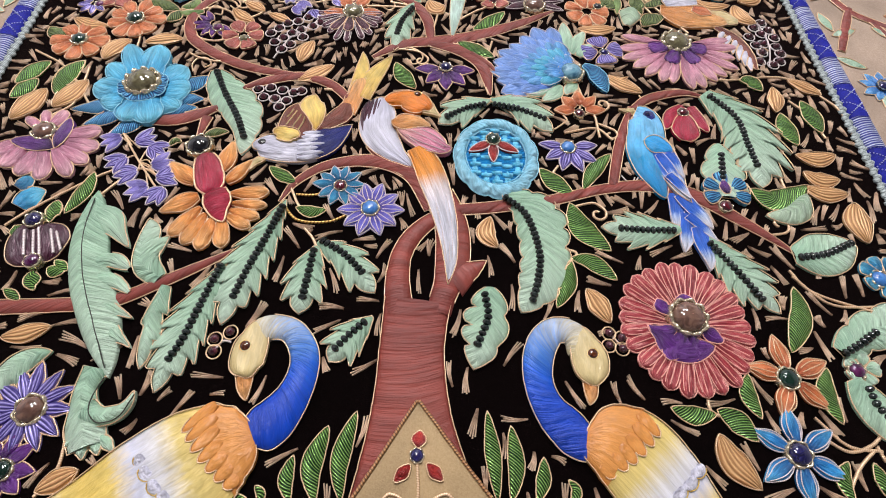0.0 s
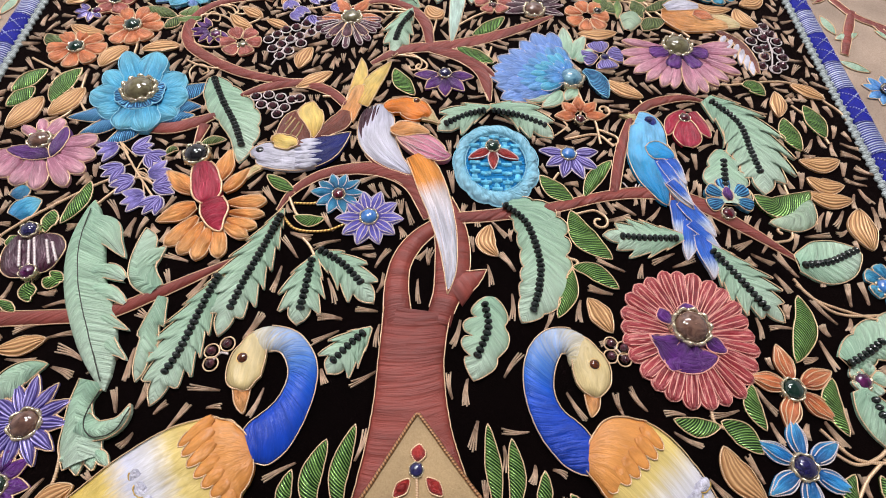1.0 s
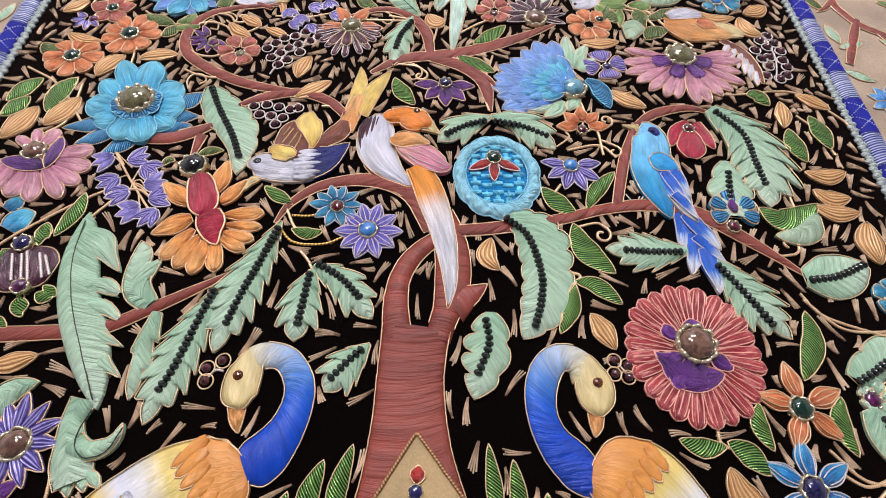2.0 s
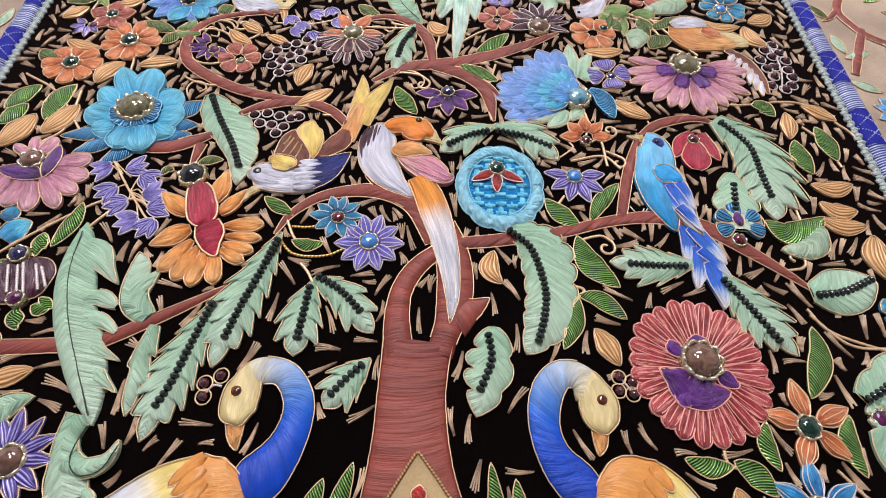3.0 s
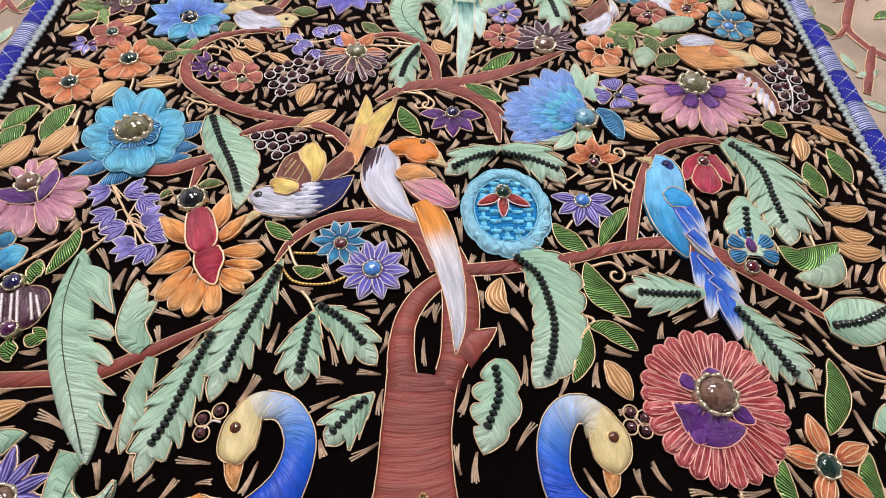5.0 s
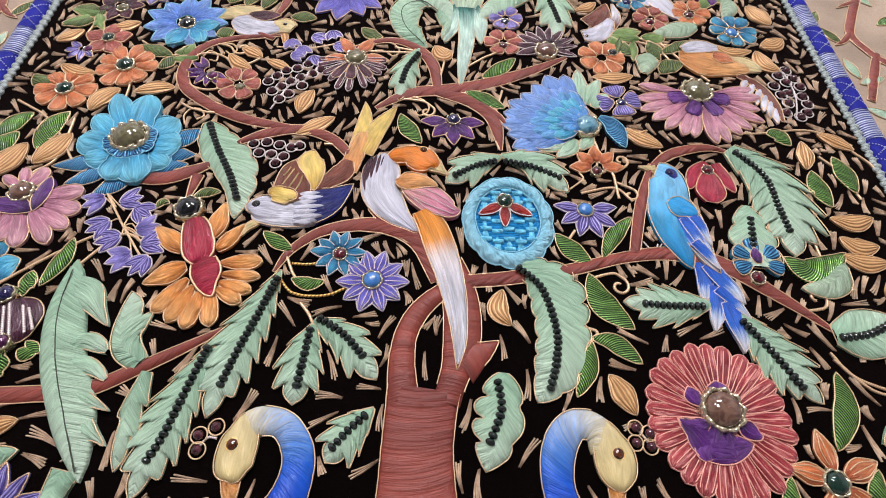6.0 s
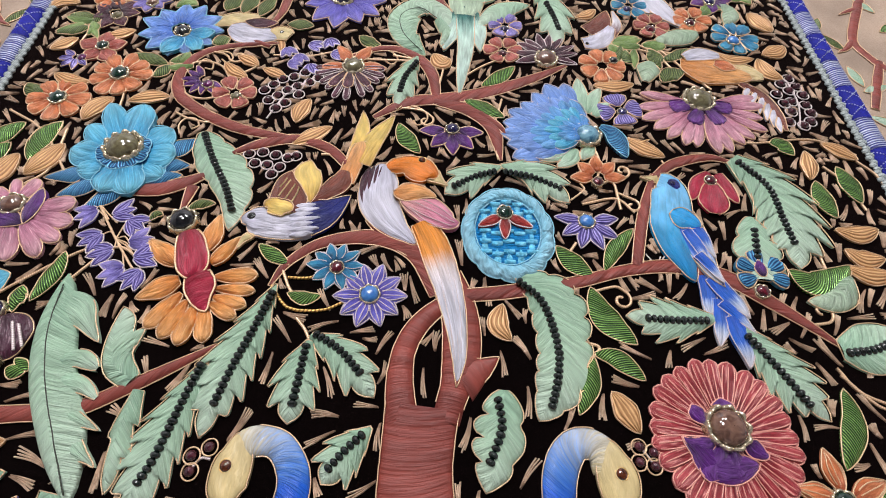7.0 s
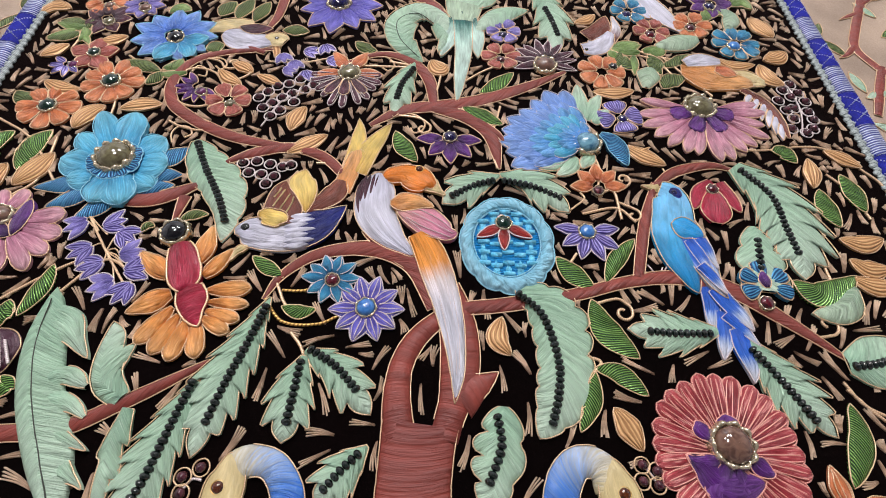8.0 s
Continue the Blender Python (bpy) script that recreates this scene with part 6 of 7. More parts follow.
# ---------------------------------------------------------------- sprays and berries
bells('lilac bell flowers on a thin gold stalk', [(-150.3, 106), (-143.9, 93.2), (-136.5, 85.3), (-129.2, 76.5), (-142.2, 102.9), (-134.6, 100.5), (-130.4, 88.5), (-126.2, 81.3), (-121.5, 75.5)], 10.6, -95, [(-151.4, 110), (-137.3, 90.8), (-124.9, 75.4)], [215, 220, 200, 205, 25, 330, 20, 15, 240])
bells('lilac bell flowers on a thin stalk in the far part', [(-83.7, 220.2), (-71.5, 223.7), (-60.9, 229.1), (-81, 207.7), (-69.1, 206.8), (-57.9, 216.6), (-76.5, 214.8)], 8.6, -40, [(-90.5, 214.2), (-70.1, 214.2), (-48.9, 221.8)])
berries('dark grape cluster of glass berries in silver rings', [(-90.1, 185.5), (-85.9, 189.9), (-81.6, 194.4), (-75.9, 196.4), (-70.4, 200.1), (-86.7, 178.1), (-82.4, 181.6), (-77.8, 185.9), (-73, 189.1), (-66.9, 192.4), (-81.9, 172.2), (-77.7, 176.4), (-71.4, 182.8), (-62.8, 196)], 3, [(-85.5, 165.2), (-77.7, 183.7), (-62, 199.4)])
berries('dark grape cluster of glass berries in silver rings', [(-89.3, 140.8), (-82.8, 142.1), (-76.3, 140.5), (-70.1, 139), (-85.5, 135.1), (-79.5, 134.2), (-73.2, 133), (-66.3, 140.1), (-76.3, 128.6)], 2.8)
berries('dark grape cluster of glass berries in silver rings', [(198.3, 202.3), (204.3, 207.1), (193.1, 194), (201.2, 197), (206.4, 200.3), (195, 186.7), (208.1, 193.7), (196.8, 180.4), (206.7, 185.8), (193, 172.8), (207.5, 180), (200.1, 170.3), (204.9, 173.3), (199.6, 188.2)], 3.2, [(202.7, 208.2), (203.4, 188.1), (197.9, 169.1)])
berries('three red glass berries in gold rings beside the peacock', [(-81.7, 2.9), (-76.1, 5.8), (-81.1, -2.2)], 2.9, [(-81.5, -1.9), (-78.6, 2.1), (-75.2, 1.9)])
berries('four red glass berries in gold rings beside the peacock', [(77.9, 7.3), (82.8, 5.4), (77.1, 2), (82.4, 0.7)], 2.8, [(78.3, 7.6), (80.6, 4.3), (82.8, 1)])

# ---------------------------------------------------------------- pineapple
pineapple((35.6, 98.9), 21.4, 25.2, (34.5, 107), 12.5)

# ---------------------------------------------------------------- birds
long_tail = thing("bird", (-15.7, 107.6), 'orange-headed white bird with pink wings and a long tail', 'embroidered bird', "birds")
pad(long_tail, 'tail', 'bird_tail', [(-3.5, 101.9), (1.4, 91.7), (5.3, 80.1), (8.8, 67.8), (11.5, 53.4), (12.6, 40.5), (12.1, 32.9), (11.4, 27.7)], [5.4, 6.6, 6.8, 6.1, 5.2, 4, 2.7, 0], h=1.6, lift=1.7, n=40, power=1.2)
stem([(4.3, 77.1), (8, 58.7), (10.9, 38)], 0.12, 'silver_cord', owner=long_tail).location.z = 2.75 * MM
stem([(8.1, 78.1), (11.4, 58.8), (12.3, 38)], 0.12, 'silver_cord', owner=long_tail).location.z = 2.75 * MM
stem([(10.7, 74.3), (13.4, 56.1), (13.3, 40.6)], 0.12, 'silver_cord', owner=long_tail).location.z = 2.75 * MM
stem([(6, 67), (9, 53.3), (10.7, 41.8)], 0.12, 'silver_cord', owner=long_tail).location.z = 2.75 * MM
stem([(9.7, 69.9), (12.4, 53.4), (12.8, 48.2)], 0.12, 'silver_cord', owner=long_tail).location.z = 2.75 * MM
pad(long_tail, 'body', 'white', [(-22.9, 135.5), (-24.2, 126.6), (-24.5, 115.1), (-20.9, 106.7), (-15.5, 99.4), (-10.3, 94.7), (-5.8, 90.2)], [2.6, 8.7, 9.2, 8.9, 7.3, 4.3, 0], h=2.4, lift=0.8, power=1.6, n=36)
pad(long_tail, 'nape_streak', 'plum', [(-30.7, 131.2), (-32.3, 123.9), (-32.4, 115.3)], [0.2, 1.0, 0.8, 0], h=0.5, lift=2.75, edge=None)
pad(long_tail, 'nape_streak', 'plum', [(-29.2, 133.2), (-30.7, 124.6), (-31, 118.2)], [0.2, 1.3, 1.0, 0], h=0.5, lift=2.75, edge=None)
pad(long_tail, 'nape_streak', 'plum', [(-27.3, 134), (-28.6, 126.2), (-29.1, 119)], [0.2, 1.3, 1.0, 0], h=0.5, lift=2.75, edge=None)
pad(long_tail, 'nape_streak', 'plum', [(-25.3, 134.1), (-26.2, 127), (-26.8, 121.2)], [0.2, 1.1, 0.9, 0], h=0.5, lift=2.75, edge=None)
pad(long_tail, 'nape_streak', 'plum', [(-31.4, 126.1), (-32.2, 118.9), (-31.3, 111.9)], [0.2, 0.8, 0.6, 0], h=0.5, lift=2.75, edge=None)
pad(long_tail, 'nape_streak', 'plum', [(-23.5, 133.4), (-24.4, 129.2), (-24.9, 125.6)], [0.2, 0.7, 0.6, 0], h=0.5, lift=2.75, edge=None)
pad(long_tail, 'head', 'orange_head', [(-22, 132.1), (-18.2, 133.8), (-12.4, 135.1), (-7.9, 133.7), (-3.1, 131.4), (0.9, 128.7), (1.6, 126.7)], [0, 4.6, 5.2, 6.8, 7.6, 6, 0], h=2.2, lift=1.5, power=1.6, n=30)
pad(long_tail, 'beak', 'cream', [(1.2, 129.4), (4.5, 126.5), (8.2, 123.4)], [4.4, 1.9, 0], h=1.2, lift=1.2)
pad(long_tail, 'wing', 'pink_wing', [(-14.3, 114.3), (-8, 110.9), (-1.4, 108.7), (5, 104.6), (9.8, 101.6), (13.8, 102)], [0, 4.1, 7.2, 6.9, 4.9, 0], h=1.4, lift=2.4, n=28)
stem([(-9.7, 109.3), (-2, 104.5), (10.1, 99.2)], 0.16, 'silver_cord', owner=long_tail).location.z = 3.45 * MM
stem([(-6.8, 112.1), (2, 106.9), (11.4, 101.2)], 0.16, 'silver_cord', owner=long_tail).location.z = 3.45 * MM
stem([(-3.6, 113.6), (4.7, 109), (11.7, 102.9)], 0.16, 'silver_cord', owner=long_tail).location.z = 3.45 * MM
stem([(-8, 107.3), (-1.4, 101.5), (6.1, 98.5)], 0.16, 'silver_cord', owner=long_tail).location.z = 3.45 * MM
pad(long_tail, 'shoulder', 'amber', [(-17.2, 118.3), (-14.6, 117.6), (-9.4, 118), (-3.4, 117.6), (2.9, 115.5)], [0, 5, 4.7, 2.8, 0], h=1.2, lift=3.0, power=1.6)
gem(long_tail, (-4.3, 137.6), 1.7, 'brown_eye', lift=3.3, ring='gilt', name='eye')
diving_bird = thing("bird", (-63.5, 102.8), 'white and navy bird with brown wings and yellow tail', 'embroidered bird', "birds")
pad(diving_bird, 'tail', 'yellow', [(-37.9, 139.3), (-35.6, 154.1), (-35.2, 164.9), (-36.1, 171.8)], [3.9, 4.1, 3.3, 0], h=1.1, lift=0.5, power=1.2)
pad(diving_bird, 'tail', 'yellow', [(-35.5, 136.8), (-29.5, 151.1), (-23.5, 161.8), (-19.1, 169.4)], [6.3, 5.5, 3.9, 0], h=1.1, lift=0.7, power=1.2)
pad(diving_bird, 'tail_root', 'amber', [(-40.7, 124.3), (-38.2, 135), (-35.3, 146.1), (-35.6, 149.4)], [5.1, 4.8, 4.7, 3.5], h=1.2, lift=1, teeth=(2, 2), cut=0.15)
pad(diving_bird, 'rump', 'brown', [(-55, 112.5), (-48.8, 117.8), (-42.9, 123.9), (-40.9, 130.5)], [2.6, 4.1, 5.5, 3], h=1.4, lift=1.3, power=1.2)
pad(diving_bird, 'body', 'white', [(-84.2, 99.8), (-82.5, 101.2), (-76.1, 101.1), (-68.1, 99.1), (-60.2, 99.2), (-53.5, 103.5), (-50.4, 105.2)], [0, 7.4, 7.8, 7.3, 7.4, 8.3, 7.8], h=2.3, lift=1, power=1.6, n=30)
pad(diving_bird, 'belly', 'navy', [(-56.3, 102), (-50.3, 105), (-44.4, 108.9), (-37, 116.2)], [9.5, 8.4, 4.6, 0], h=1.9, lift=1.5, power=1.2)
pad(diving_bird, 'breast_feather', 'white', [(-64.4, 108), (-57.1, 109.2), (-51.8, 110.1)], [0, 1.5, 1.4, 0], h=0.9, lift=2.8, edge=None)
pad(diving_bird, 'breast_feather', 'white', [(-64, 105.6), (-56.8, 106.9), (-49.4, 107.8)], [0, 1.5, 1.4, 0], h=0.9, lift=2.8, edge=None)
pad(diving_bird, 'breast_feather', 'white', [(-63.7, 103.3), (-56.4, 104.5), (-52, 105.3)], [0, 1.5, 1.4, 0], h=0.9, lift=2.8, edge=None)
pad(diving_bird, 'breast_feather', 'white', [(-63.2, 100.7), (-56, 101.9), (-48.5, 102.8)], [0, 1.5, 1.4, 0], h=0.9, lift=2.8, edge=None)
pad(diving_bird, 'breast_feather', 'white', [(-62.8, 98.1), (-55.7, 99.3), (-51.6, 100.1)], [0, 1.5, 1.4, 0], h=0.9, lift=2.8, edge=None)
pad(diving_bird, 'breast_feather', 'white', [(-62.4, 95.5), (-55.3, 96.7), (-49.1, 97.5)], [0, 1.5, 1.4, 0], h=0.9, lift=2.8, edge=None)
pad(diving_bird, 'breast_feather', 'white', [(-62, 93), (-54.9, 94.2), (-51.4, 94.9)], [0, 1.5, 1.4, 0], h=0.9, lift=2.8, edge=None)
pad(diving_bird, 'wing', 'yellow', [(-55, 111.3), (-55.6, 116.3), (-57.2, 124.1), (-59.3, 130), (-58.2, 136.4)], [0, 3.9, 5.9, 5.8, 0], h=1.2, lift=2.0, power=1.3)
pad(diving_bird, 'wing', 'brown', [(-63.8, 104.6), (-65, 110.6), (-66.5, 117.4), (-67.3, 123.6), (-66.1, 129.3)], [5.4, 8.8, 7.4, 4.8, 0], h=1.5, lift=2.4, power=1.3)
stem([(-69.7, 113.5), (-67.7, 118), (-65.5, 123.1)], 0.4, 'cream', owner=diving_bird).location.z = 3.5 * MM
stem([(-66.5, 111.8), (-64.5, 116.8), (-63, 120.7)], 0.4, 'cream', owner=diving_bird).location.z = 3.5 * MM
stem([(-63.3, 110.2), (-61.6, 115.1), (-61.1, 119)], 0.4, 'cream', owner=diving_bird).location.z = 3.5 * MM
stem([(-70, 118.7), (-68.7, 120.8), (-67.3, 124.1)], 0.4, 'cream', owner=diving_bird).location.z = 3.5 * MM
pad(diving_bird, 'shoulder', 'yellow', [(-75.1, 107.8), (-73.3, 108.9), (-68.7, 107.7), (-64.6, 107), (-62.3, 105.6)], [0, 4.2, 4.5, 4.3, 0], h=1.1, lift=3.3, power=1.5)
pad(diving_bird, 'beak', 'cream', [(-76.2, 94.8), (-79.6, 93.5), (-82, 91.2), (-83.9, 86.8)], [0, 2, 1.3, 0], h=1, lift=0.9)
gem(diving_bird, (-80, 102.8), 2.3, 'onyx', lift=2.5, ring=None, name='eye')
blue_bird = thing("bird", (112.8, 98.2), 'sky blue bird with royal blue wings and tail', 'embroidered bird', "birds")
pad(blue_bird, 'tail_feather', 'blue_tail', [(120.2, 78.1), (120.6, 70.3), (118.9, 61.7), (117.9, 57.1)], [2.6, 3.4, 2.9, 0], h=1.1, edge='silver_cord', thick=0.26, lift=0.5, n=24, power=1.2)
pad(blue_bird, 'tail_feather', 'blue_tail', [(123.8, 66.5), (122.2, 55.6), (120.4, 50.2), (118.9, 45.7)], [2.7, 3.3, 2.9, 0], h=1.1, edge='silver_cord', thick=0.26, lift=0.8, n=24, power=1.2)
pad(blue_bird, 'tail_feather', 'blue_tail', [(127.6, 58.8), (128.7, 50.1), (129.1, 42), (128.2, 36.5)], [3.3, 4.4, 3.1, 0], h=1.1, edge='silver_cord', thick=0.26, lift=1.1, n=24, power=1.2)
pad(blue_bird, 'tail_feather', 'blue_tail', [(125.3, 65.7), (130.4, 58.6), (135.3, 51)], [3.7, 2.4, 0], h=1.1, edge='silver_cord', thick=0.26, lift=1.4, n=24, power=1.2)
pad(blue_bird, 'tail_feather', 'blue_tail', [(123.5, 77.1), (127, 70.1), (131.3, 64.1), (134.5, 57.8)], [4, 3.9, 3.3, 0], h=1.1, edge='silver_cord', thick=0.26, lift=1.7, n=24, power=1.2)
pad(blue_bird, 'body', 'sky', [(111.5, 130), (115.8, 126.7), (114.8, 116.2), (112.7, 104.6), (112.6, 92.1), (114.4, 82.3), (116, 74.7)], [4.9, 9.1, 9.9, 10.3, 8.7, 5.5, 0], h=2.5, lift=0.9, power=1.6, n=36)
pad(blue_bird, 'beak', 'cream', [(111.3, 131), (107.4, 131.2), (103, 132.2)], [3.1, 1.5, 0], h=1, lift=1)
pad(blue_bird, 'wing', 'blue_tail', [(118, 110.3), (119.4, 100.6), (121.6, 89.4), (123.9, 79.1), (127.4, 71.8)], [5.7, 7.1, 6.1, 3.8, 0], h=1.5, lift=2.3, power=1.2)
pad(blue_bird, 'wing_feather', 'blue_tail', [(117.5, 100.5), (120.4, 93.8), (121.8, 87.6), (124.3, 81.8)], [2.8, 3.3, 2.2, 0], h=0.8, lift=3.10, thick=0.22, edge='silver_cord')
pad(blue_bird, 'wing_feather', 'blue_tail', [(121.3, 103.6), (124.3, 96.5), (125.5, 90.5), (126.9, 85.5)], [2.9, 2.6, 1.8, 0], h=0.8, lift=3.25, thick=0.22, edge='silver_cord')
pad(blue_bird, 'wing_feather', 'blue_tail', [(119.4, 87.5), (123, 81.8), (127.1, 73.5)], [2.8, 2.4, 0], h=0.8, lift=3.40, thick=0.22, edge='silver_cord')
pad(blue_bird, 'shoulder', 'sky_deep', [(111.2, 108.7), (114.6, 107.5), (119.7, 105.3), (124.7, 101.7)], [0, 5.9, 4.5, 0], h=1.3, lift=3.2, power=1.8)
pad(blue_bird, 'brow', 'navy', [(114.2, 127.1), (117.3, 126.9), (119.5, 124.1)], [0, 3.2, 1.4], h=0.5, lift=3.1, edge=None)
gem(blue_bird, (117, 126.9), 1.4, 'lapis', lift=3.5, ring=None, name='eye')
stem([(97.5, 82.6), (102.3, 85.2), (103.8, 87.7)], 0.35, 'silver_cord', owner=blue_bird)
stem([(97.4, 88.8), (100.5, 84.2), (103.2, 84.6)], 0.35, 'silver_cord', owner=blue_bird)
stem([(103.1, 84.3), (105.7, 87.8), (107.4, 89.7)], 0.35, 'silver_cord', owner=blue_bird)
white_bird = thing("bird", (-104, 235.6), 'small white bird with plum wing and cream tail', 'embroidered bird', "birds")
pad(white_bird, 'tail', 'cream', [(-129.4, 241.3), (-117.1, 244.5), (-104.1, 245.2)], [4.3, 6.4, 4.3], h=0.87, lift=0.36)
pad(white_bird, 'body', 'white', [(-119.3, 236.7), (-104.6, 231.3), (-89.8, 229.1)], [3, 8.9, 7.9, 3], [3, 9.8, 7.9, 3], h=1.86, lift=0.48, power=2)
pad(white_bird, 'wing', 'plum', [(-111.5, 241.2), (-101.4, 239.6), (-91.8, 240.6)], [0, 4.7, 0], h=0.81, lift=1.8)
pad(white_bird, 'head', 'cream', [(-95.3, 232.8), (-88.7, 232.1), (-83.1, 229.4)], [2.9, 6.4, 3.9], h=1.61, lift=0.72, power=2)
pad(white_bird, 'beak', 'gold_wire', [(-88.3, 226.2), (-86.8, 220.9), (-87.4, 217)], [1.9, 1.9, 0], h=0.74, lift=0.36)
gem(white_bird, (-88.3, 232.1), 1.3, 'onyx', lift=2.04, ring='gilt', name='eye')
amber_bird = thing("bird", (165.5, 216), 'amber and white bird with brown and white tail', 'embroidered bird', "birds")
pad(amber_bird, 'tail', 'cream', [(170.9, 212.8), (180.1, 210.4), (189.8, 208)], [4.1, 7.7, 3.1], [4.1, 6.2, 3.1], h=1.2, lift=0.6)
pad(amber_bird, 'body', 'amber', [(143.5, 216.4), (157.2, 213.2), (171.5, 208.2), (183.8, 206.8)], [4.1, 13.2, 9.2, 0], [4.1, 13.2, 8.1, 0], h=2, lift=0.8, power=2)
pad(amber_bird, 'head', 'white', [(145.9, 220.3), (156.1, 223.7), (167.3, 223.2)], [3, 5.6, 2], [3, 5.6, 3], h=1.2, lift=2.2, power=2)
pad(amber_bird, 'wing', 'rust', [(162.7, 216.3), (168.5, 213.7), (173.7, 211)], [2.6, 4.7, 0], [2.6, 4.7, 0], h=0.8, lift=2.6)
leaf('gold_wire', [(166, 228.1), (175.6, 221.6), (189.2, 223.2)], [0, 2.9, 4.1, 2.9, 0])
pad(amber_bird, 'tail_band', 'brown', [(174.8, 201.9), (183.9, 192.4), (188.4, 179.8), (189, 166)], [2.3, 3.2, 2.7, 0.9], h=1.1, lift=0.5)
pad(amber_bird, 'feather', 'white', [(179.8, 199.4), (175.5, 193.9), (173.2, 188.5)], [1.5, 1.8, 0], h=0.9, lift=0.6, thick=0.3)
pad(amber_bird, 'feather', 'white', [(182.5, 195.9), (177.6, 188.7), (175, 182.6)], [1.4, 1.7, 0], h=0.9, lift=0.6, thick=0.3)
pad(amber_bird, 'feather', 'white', [(185.2, 192.5), (180.4, 183.7), (178.1, 177.7)], [1.5, 1.8, 0], h=0.9, lift=0.6, thick=0.3)
pad(amber_bird, 'feather', 'white', [(186.7, 187.3), (182.7, 179.6), (180.5, 172.9)], [1.5, 1.8, 0], h=0.9, lift=0.6, thick=0.3)
pad(amber_bird, 'feather', 'white', [(188, 182.3), (184.5, 174.7), (182.8, 168.1)], [1.5, 1.9, 0], h=0.9, lift=0.6, thick=0.3)
pad(amber_bird, 'feather', 'white', [(188.8, 176.5), (186.4, 170.7), (185.4, 164.3)], [1.6, 2, 0], h=0.9, lift=0.6, thick=0.3)
green_tail_bird = thing("bird", (20.9, 244.3), 'pale bird with a dark green and mint forked tail', 'embroidered bird', "birds")
pad(green_tail_bird, 'body', 'mint_pale', [(20.4, 301.2), (20.6, 276.8), (18.7, 254.2)], [9.3, 12.1, 8.6], h=1.61, lift=0.6)
pad(green_tail_bird, 'tail', 'green_tail', [(14.3, 259.4), (10.7, 240.5), (5.8, 221.8)], [3.5, 5.6, 0], h=0.99, lift=0.72)
pad(green_tail_bird, 'tail', 'green_tail', [(23.7, 259.9), (26.6, 243.9), (27.1, 221.3)], [3.5, 4.9, 0], h=0.99, lift=0.72)
pad(green_tail_bird, 'tail', 'green_tail', [(18.9, 262.5), (18.9, 228.3), (16.5, 204.4), (14.3, 184.2)], [5.8, 5.2, 3.9, 0], h=1.24, lift=0.96)
wren = thing("bird", (98.6, 240.3), 'cream bird with brown striped wing', 'embroidered bird', "birds")
pad(wren, 'body', 'white', [(88.8, 232.5), (97.5, 234.5), (107.6, 248)], [4.5, 7.2, 3.6], h=1.61, lift=0.48, power=2)
pad(wren, 'wing', 'brown', [(92, 243), (101.8, 250.3), (107.4, 263.2)], [5, 5.8, 0], h=0.99, lift=1.32)
pad(wren, 'tail', 'stripe_white', [(104.3, 234.8), (112.3, 250.9), (111.9, 264.6)], [2, 3.1, 0.7], h=0.81, lift=0.36)
gem(wren, (90.9, 231.2), 1.1, 'onyx', lift=1.8, ring='gilt', name='eye')
white_feather_bird = thing("bird", (138, 272.4), 'bird with long white tail feathers', 'embroidered bird', "birds")
pad(white_feather_bird, 'tail', 'white', [(132.1, 289.1), (141.3, 271.9), (153.3, 250.2)], [6.8, 7.9, 0], h=0.99, lift=0.6)
pad(white_feather_bird, 'tail', 'white', [(127.2, 282.8), (132.2, 271.4), (135.8, 263.1)], [4.4, 5.5, 0], h=0.99, lift=0.48)
pad(white_feather_bird, 'body', 'plum', [(121.8, 304.1), (127.5, 290.1), (132.8, 283.1)], [8.3, 9.5, 3.5], h=1.36, lift=0.48)

# ---------------------------------------------------------------- peacocks
peacock_a = thing("bird", (-57.5, -10.1), 'peacock with royal blue neck and amber, yellow and white body', 'embroidered peacock', "birds")
pad(peacock_a, 'neck', 'peacock_neck', [(-66.2, 2.6), (-63.6, 6.7), (-59.1, 8.1), (-53.1, 7.2), (-48.5, 3.4), (-45.1, -3.5), (-45, -11.1), (-47.8, -19.8), (-53.3, -28), (-60.1, -33.5), (-62.1, -36.2)], [5.5, 5.6, 5.1, 5.2, 5.6, 5.8, 6.2, 7.1, 8.4, 8.5, 4.1], h=2.7, lift=0.5, n=50, m=6, power=1.2, run='diag', slant=0.6, span=(0.14, 1))
pad(peacock_a, 'body', 'peacock_body', [(-58.4, -34.6), (-68.7, -38.9), (-80.8, -46.7), (-102.1, -59.5), (-126.2, -74)], [0, 18, 19.3, 19.5, 18.5], [0, 21.7, 21.7, 17.6, 15.4], h=3, lift=1, n=56, m=6, power=2.6)
pad(peacock_a, 'mantle', 'mantle', [(-58.4, -34.6), (-60.4, -35.4), (-62.4, -36.2), (-64.4, -36.9), (-66.4, -37.8), (-68.4, -38.7), (-70.3, -39.8)], [0, 8.0, 10.5, 12.3, 13.8, 15.0, 16.0], [0, 9.6, 12.7, 14.9, 16.7, 18.2, 19.4], h=3, lift=1.35, n=30, m=6, power=2.6, span=(0, 0.96))
plumes(peacock_a, 'mantle', (-85.5, -29.9), (-63.3, -51.5), 7, 15, 5, 4.5)
plumes(peacock_a, 'white', (-99.2, -40.5), (-78.5, -59), 5, 4, 4, 4.2, 'yellow')
pad(peacock_a, 'head', 'peacock_head', [(-66.6, 10.7), (-65.9, 4.3), (-67, -2.2), (-67.2, -7.9), (-66.5, -11.6), (-66.6, -13)], [0, 4.7, 6.6, 6.9, 6.2, 0], h=2.8, lift=0.9, power=1.6, n=26)
